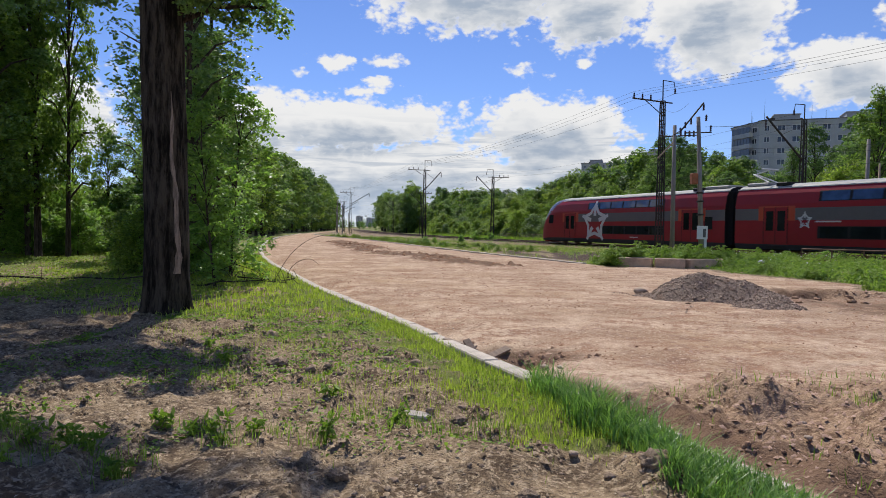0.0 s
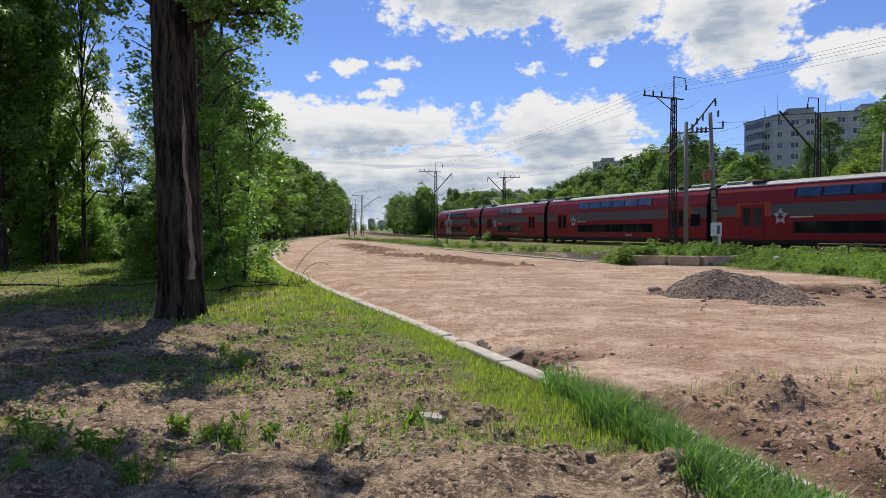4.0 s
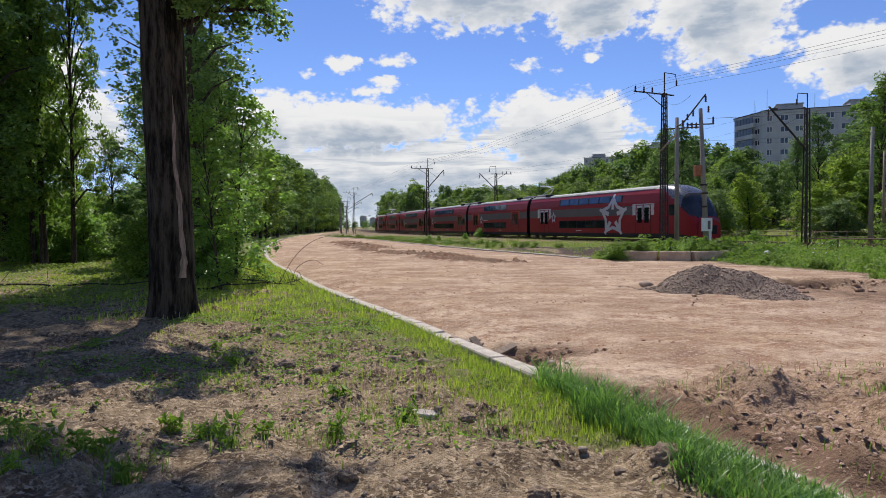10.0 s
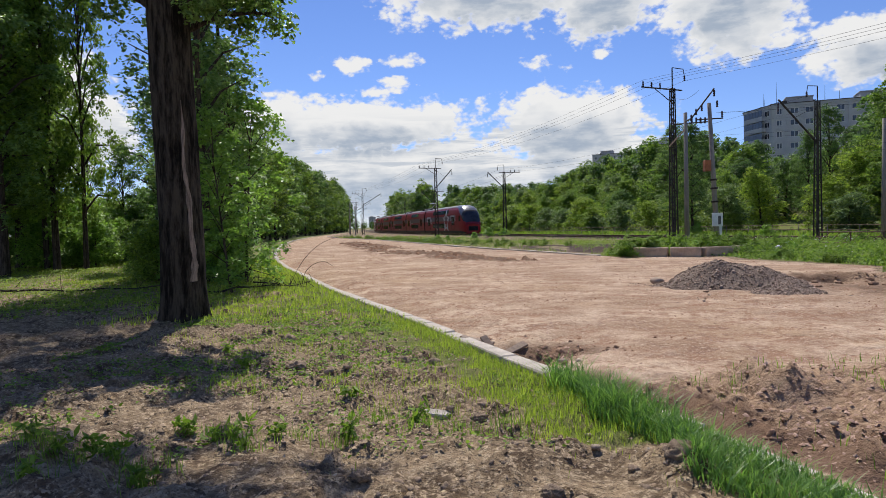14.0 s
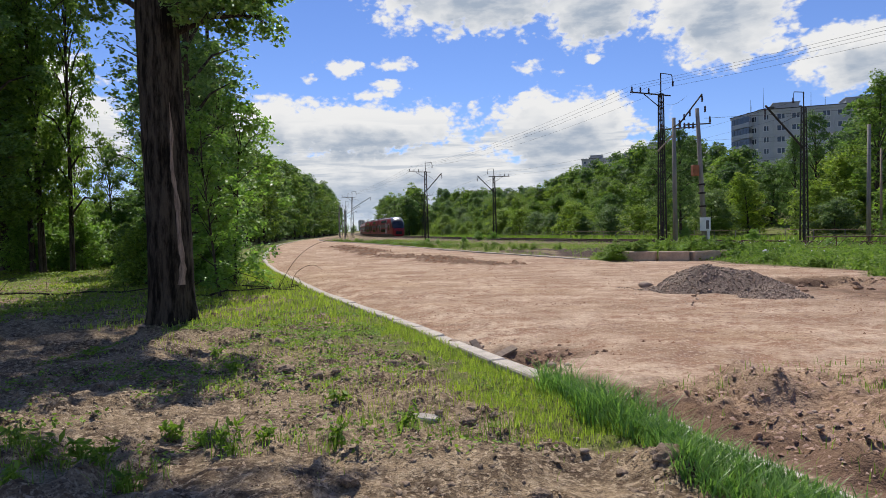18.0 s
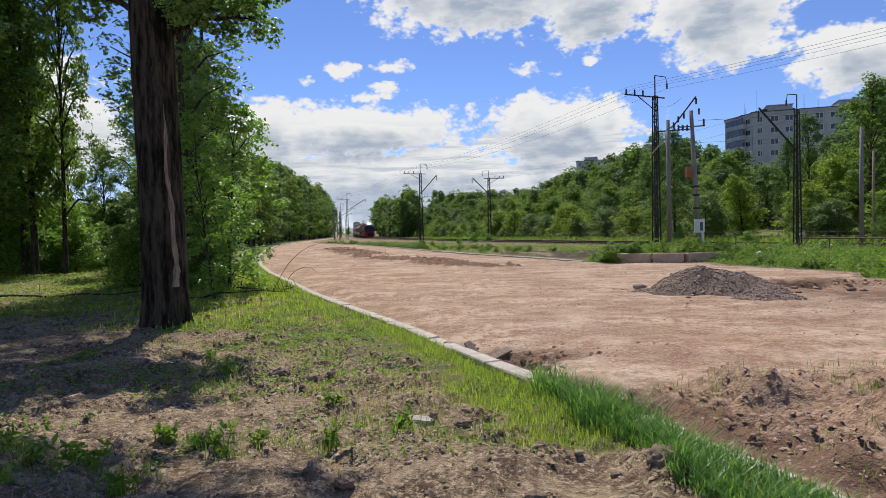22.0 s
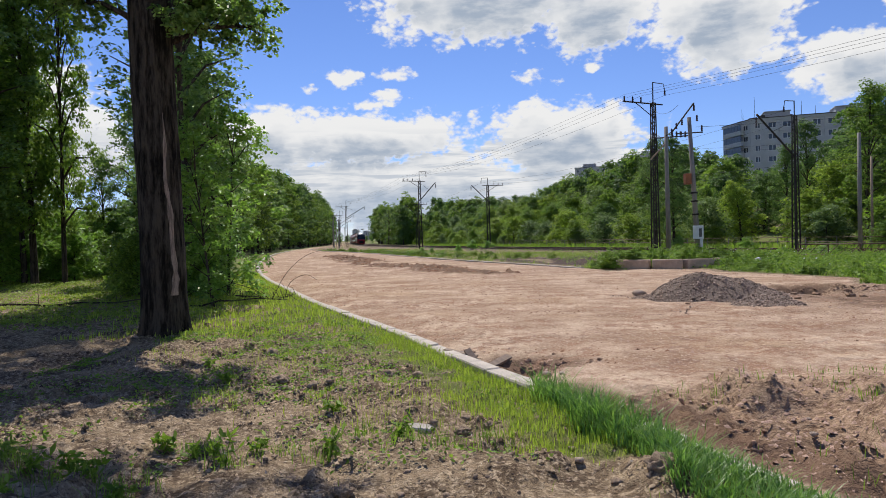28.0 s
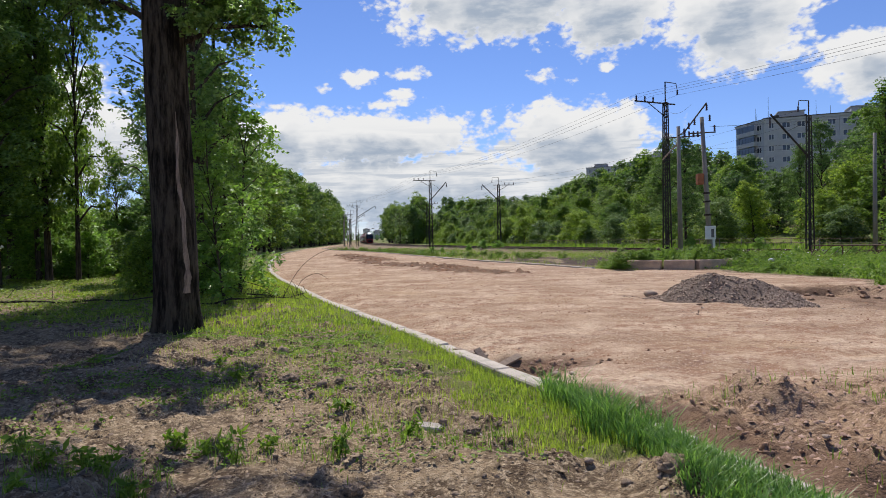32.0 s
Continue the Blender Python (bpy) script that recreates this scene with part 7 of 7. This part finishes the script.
def weeds():
    r = np.random.default_rng(31)
    for x, y, h in ((-1.56, 4.62, 0.24), (-0.83, 4.72, 0.26), (-2.35, 4.35, 0.22), (-2.55, 4.45, 0.20), (-2.05, 4.1, 0.18), (-2.9, 4.55, 0.2), (-2.2, 5.1, 0.12), (-1.45, 5.0, 0.12), (-1.9, 4.9, 0.10), (-3.2, 4.7, 0.2), (-0.35, 5.2, 0.12), (-2.75, 4.0, 0.15), (-1.0, 6.0, 0.09), (-2.5, 7.6, 0.1), (-3.0, 8.4, 0.12)):
        weed_plant(x, y, h, int(r.integers(9999)))
    # broad weeds of the raised bed and the verge
    patch = [tree_meshes(200 + i, 0.8, 0.62, 0.06, 2200, 0.043, M[("weed", "weed_dark", "leaf_lime", "leaf_wood")[i]], 0.012, 16, limbs=4, wide_at=0.35, clump=(0.22, 0.42), count=9) for i in range(4)]
    spots = [(8.1 + 0.36 * i + r.uniform(-0.2, 0.2), 30.5 - 0.11 * i + r.uniform(0, 1.6), 0.75) for i in range(15)]
    spots += [(x, y, 0.8) for x, y in ((7.75, 30.3), (8.0, 30.0), (8.35, 30.6), (7.5, 31.0), (8.2, 31.2))]
    spots += [(float(x_right(y)) + 0.6 + r.uniform(0, 2.4), y, 0.48) for y in r.uniform(16, 27, 62)]
    spots += [(float(x_right(y)) + 2.5 + r.uniform(0, 8), y, 0.56) for y in r.uniform(18, 31, 46)]
    spots += [(float(x_right(y)) + 0.7 + r.uniform(0, 0.5) + r.uniform(0, 1.0) ** 1.5 * 7.0, y, 0.50 + 0.002 * y) for y in r.uniform(46, 118, 92)]
    spots += [(11.9 + r.uniform(0, 2.6), r.uniform(15.2, 18.4), 0.5) for _ in range(14)]
    spots += [(13.0 + r.uniform(0, 5.5), 30 + r.uniform(0, 6), 0.62) for _ in range(24)]
    # rank growth up to the rails, where it hides them
    for _ in range(42):
        x, y, _th = track(r.uniform(-62, -28), r.uniform(-7.5, -2.7))
        spots.append((float(x), float(y), 0.8))
    for x, y, big in spots:
        s = big * r.uniform(0.55, 1.15)
        if 0.52 < x / y < 0.95 and 23 < y < 38.5:
            s *= 0.55
        make_tree(patch[int(r.choice(4, p=(0.34, 0.36, 0.12, 0.18)))], placed(x, y, s * r.uniform(0.9, 1.5), r.uniform(0, 6.3), -0.02, sz=s), "bushy green weed of the railway verge", "weed", "weed_clump", "verge weeds")
    lime = tree_meshes(210, 1.7, 1.5, 0.05, 2400, 0.10, M["leaf_lime"], 0.02, 16, limbs=5, wide_at=0.3)
    for x, y, s in ((-1.8, 80, 0.5), (-0.6, 84, 0.42), (3.0, 93, 0.55), (5.4, 94, 0.75), (7.4, 94, 0.65), (-3.0, 76, 0.35), (24, 63, 0.7), (28, 58, 0.6)):
        make_tree(lime, placed(x, y, s, x), "low bright yellow-green bush beside the track", "bush", "bush", "low bushes")
    # white flower heads among the weeds
    fp = scatter(420, 13.5, 31, 22, 44, lambda x, y, mk: (mk[1] < -1.0) * (mk[2] < -2.6) * sstep(fbm(x * 0.6, y * 0.6, 40), 0.46, 0.6), 41)
    fp[:, 2] += np.random.default_rng(42).uniform(0.3, 0.6, len(fp))
    fv, ff = leaf_cloud(fp, np.tile([[0, -0.3, 1.0]], (len(fp), 1)), 0.06, 0.3, 1.0, 43, True)
    tagged(new("white_flowers", mesh_of("white_flowers", fv, ff, M["white"])), "small white flower heads among the verge weeds", "flowers", kind="stuff")


def branches():
    """Fallen boughs and bent twigs beside the poplar."""
    r = np.random.default_rng(77)
    for pts, rad in (([(-14, 17.2), (-11, 17.0), (-8.6, 17.6), (-6.9, 17.9)], 0.034), ([(-6.6, 16.2), (-5.0, 17.4), (-3.9, 18.6)], 0.03), ([(-5.6, 18.2), (-4.6, 17.6), (-3.8, 17.4)], 0.02)):
        pts = resampled(pts, 0.55) + r.normal(0, 0.09, (len(resampled(pts, 0.55)), 2))
        p = [(x, y, gz(x, y) + 0.05 + abs(r.normal(0, 0.06))) for x, y in pts]
        root = empty("fallen_branch", Matrix(), "thin bare fallen branch lying on the ground", "branch", "fallen branches")
        v, f = tube(p, np.linspace(rad, rad * 0.4, len(p)), 6)
        part_me("bough", mesh_of("bough", v, f, M["limb"]), root)
        for k in range(12):
            q = np.array(p[int(r.integers(len(p)))]) + r.normal(0, 0.2, 3) * [1, 1, 0]
            e = q + np.array([r.normal(0, 0.35), r.normal(0, 0.2), r.uniform(0.1, 0.5)])
            v, f = tube([q, (q + e) / 2 + [0, 0, 0.08], e], [0.010, 0.007, 0.003], 4)
            part_me("twig", mesh_of("twig", v, f, M["limb"]), root)
    for pts in ([(-4.7, 18.2, 0.0), (-4.35, 18.4, 0.75), (-3.8, 18.5, 1.25), (-3.2, 18.5, 1.4)], [(-4.3, 18.0, 0.0), (-4.2, 18.1, 0.5), (-3.7, 18.1, 0.75), (-3.4, 18.1, 0.55)]):
        pts = np.array(pts)
        for _ in range(3):
            pts = np.concatenate([pts[:1], np.stack([pts[:-1] * 0.75 + pts[1:] * 0.25, pts[:-1] * 0.25 + pts[1:] * 0.75], 1).reshape(-1, 3), pts[-1:]])
        v, f = tube(pts, np.linspace(0.010, 0.003, len(pts)), 5)
        tagged(new("bent_twig", mesh_of("bent_twig", v, f, M["limb"])), "thin bent twig rising beside the verge", "twig", "twigs")


crumbs("soil_crumbs", 115000, (-5.5, 2.0, 3.2, 12.5), lambda x, y, mk: (mk[0] < -0.25) * (0.15 + 0.85 * sstep(fbm(x * 1.3, y * 1.3, 96), 0.42, 0.6)) * (1 - 0.6 * mk[5]), (0.004, 0.024), M["crumb"], "loose dry crumbs and small clods of soil", 91)
lw = scatter(52000, -5.0, 1.4, 4.4, 13, lambda x, y, mk: (mk[0] < -0.2) * sstep(fbm(x * 1.4, y * 1.4, 86), 0.46, 0.60) * (0.25 + 0.75 * sstep(y, 6, 9)), 85)
lv, lf = leaf_cloud(lw + np.random.default_rng(84).normal(0, 0.02, lw.shape) * [1, 1, 0] + [0, 0, 0.035], np.tile([[0, 0, 1.0]], (len(lw), 1)), 0.025, 0.45, 1.3, 87, True)
tagged(new("low_weeds", mesh_of("low_weeds", lv, lf, M["weed"])), "low leafy weeds spreading over the bare soil", "weeds", kind="stuff")
fl = scatter(3000, -5.0, 2.2, 3.3, 12, lambda x, y, mk: (mk[0] < -0.2) * (0.15 + 0.85 * sstep(fbm(x * 1.1, y * 1.1, 99), 0.45, 0.6)), 95)
fv, ff = leaf_cloud(fl + [0, 0, 0.012], np.tile([[0, 0, 1.0]], (len(fl), 1)), 0.012, 0.45, 2.3, 96)
tagged(new("dry_litter", mesh_of("dry_litter", fv, ff, M["flake"])), "pale dry leaves and chips strewn on the soil", "litter", kind="stuff")
crumbs("clay_crumbs", 45000, (1.2, 9.5, 3.2, 8.5), lambda x, y, mk: (mk[0] > 0.15) * np.clip(mk[4], 0, 1) * (0.2 + 0.8 * sstep(fbm(x * 1.3, y * 1.3, 97), 0.4, 0.6)), (0.004, 0.024), M["crumb_clay"], "loose lumps of reddish churned clay", 92)
lumps("clay_lumps", 2600, (1.4, 9.5, 3.2, 7.6), lambda x, y, mk: (mk[0] > 0.2) * np.clip(mk[4], 0, 1) * sstep(fbm(x * 1.5, y * 1.5, 101), 0.42, 0.6), (0.008, 0.055), M["clay"], "rough lumps of churned reddish clay", 102)
lumps("hole_lumps", 900, (0.2, 2.4, 7.3, 9.2), lambda x, y, mk: (mk[0] > 0.12) * np.exp(-((x - 1.15) / 0.7) ** 2 - ((y - 8.2) / 0.5) ** 2), (0.008, 0.06), M["clay"], "damp dark lumps of clay round a small hole", 108)
lumps("pit_lumps", 900, (8.3, 12.6, 15.3, 16.5), lambda x, y, mk: np.exp(-((y - 16.15 + 0.12 * (x - 9)) / 0.16) ** 2) + 0.06, (0.010, 0.065), M["clay"], "dark broken clay along the edge of a shallow pit", 107)
lumps("dug_clods", 420, (-2.6, 0.3, 6.6, 9.4), lambda x, y, mk: (mk[0] < -0.4) * (0.1 + 0.9 * sstep(fbm(x * 0.9, y * 0.9, 109), 0.45, 0.6)), (0.018, 0.10), M["clod"], "dark dug clods of earth among low weeds", 110)
lumps("soil_lumps", 9000, (-5.5, 1.8, 3.3, 13.0), lambda x, y, mk: (mk[0] < -0.25) * (0.05 + 0.95 * sstep(fbm(x * 1.1, y * 1.1, 103), 0.48, 0.64)) * (1 - 0.7 * mk[5]), (0.005, 0.036), M["clod"], "crumbly brown lumps of dug soil", 104)
crumbs("road_grit", 26000, (-9, 16, 7, 46), lambda x, y, mk: mk[3] * np.clip(0.14 + 0.8 * sstep(fbm(x * 0.6, y * 1.2, 98), 0.5, 0.66) + mk[7], 0, 1), (0.006, 0.042), M["crumb_clay"], "loose grit and clay lumps on the sandy road", 93)
# dark crumbs strewn in place of the shade in small pits
crumbs("road_lumps", 40000, (-7, 15, 7, 40), lambda x, y, mk: mk[3] * sstep(fbm(x * 0.7, y * 1.1, 88), 0.48, 0.62), (0.006, 0.036), M["crumb_dark"], "dark clay crumbs standing in for small pits in the road", 89)
crumbs("rut_lumps", 30000, (-14, 6, 27, 80), lambda x, y, mk: np.clip(mk[7] * 1.4 - 0.3, 0, 1), (0.02, 0.13), M["crumb_dark"], "damp brown clay lumps thrown up along the ruts", 83)
crumbs("kerb_gravel", 24000, (-8, 2.0, 7.5, 30), lambda x, y, mk: (mk[0] > 0.1) * sstep(0.9 - mk[0], 0, 0.7), (0.008, 0.028), M["gravel"], "fine grey gravel along the kerb", 94, "gravel")
grass()
weeds()
branches()
motions()
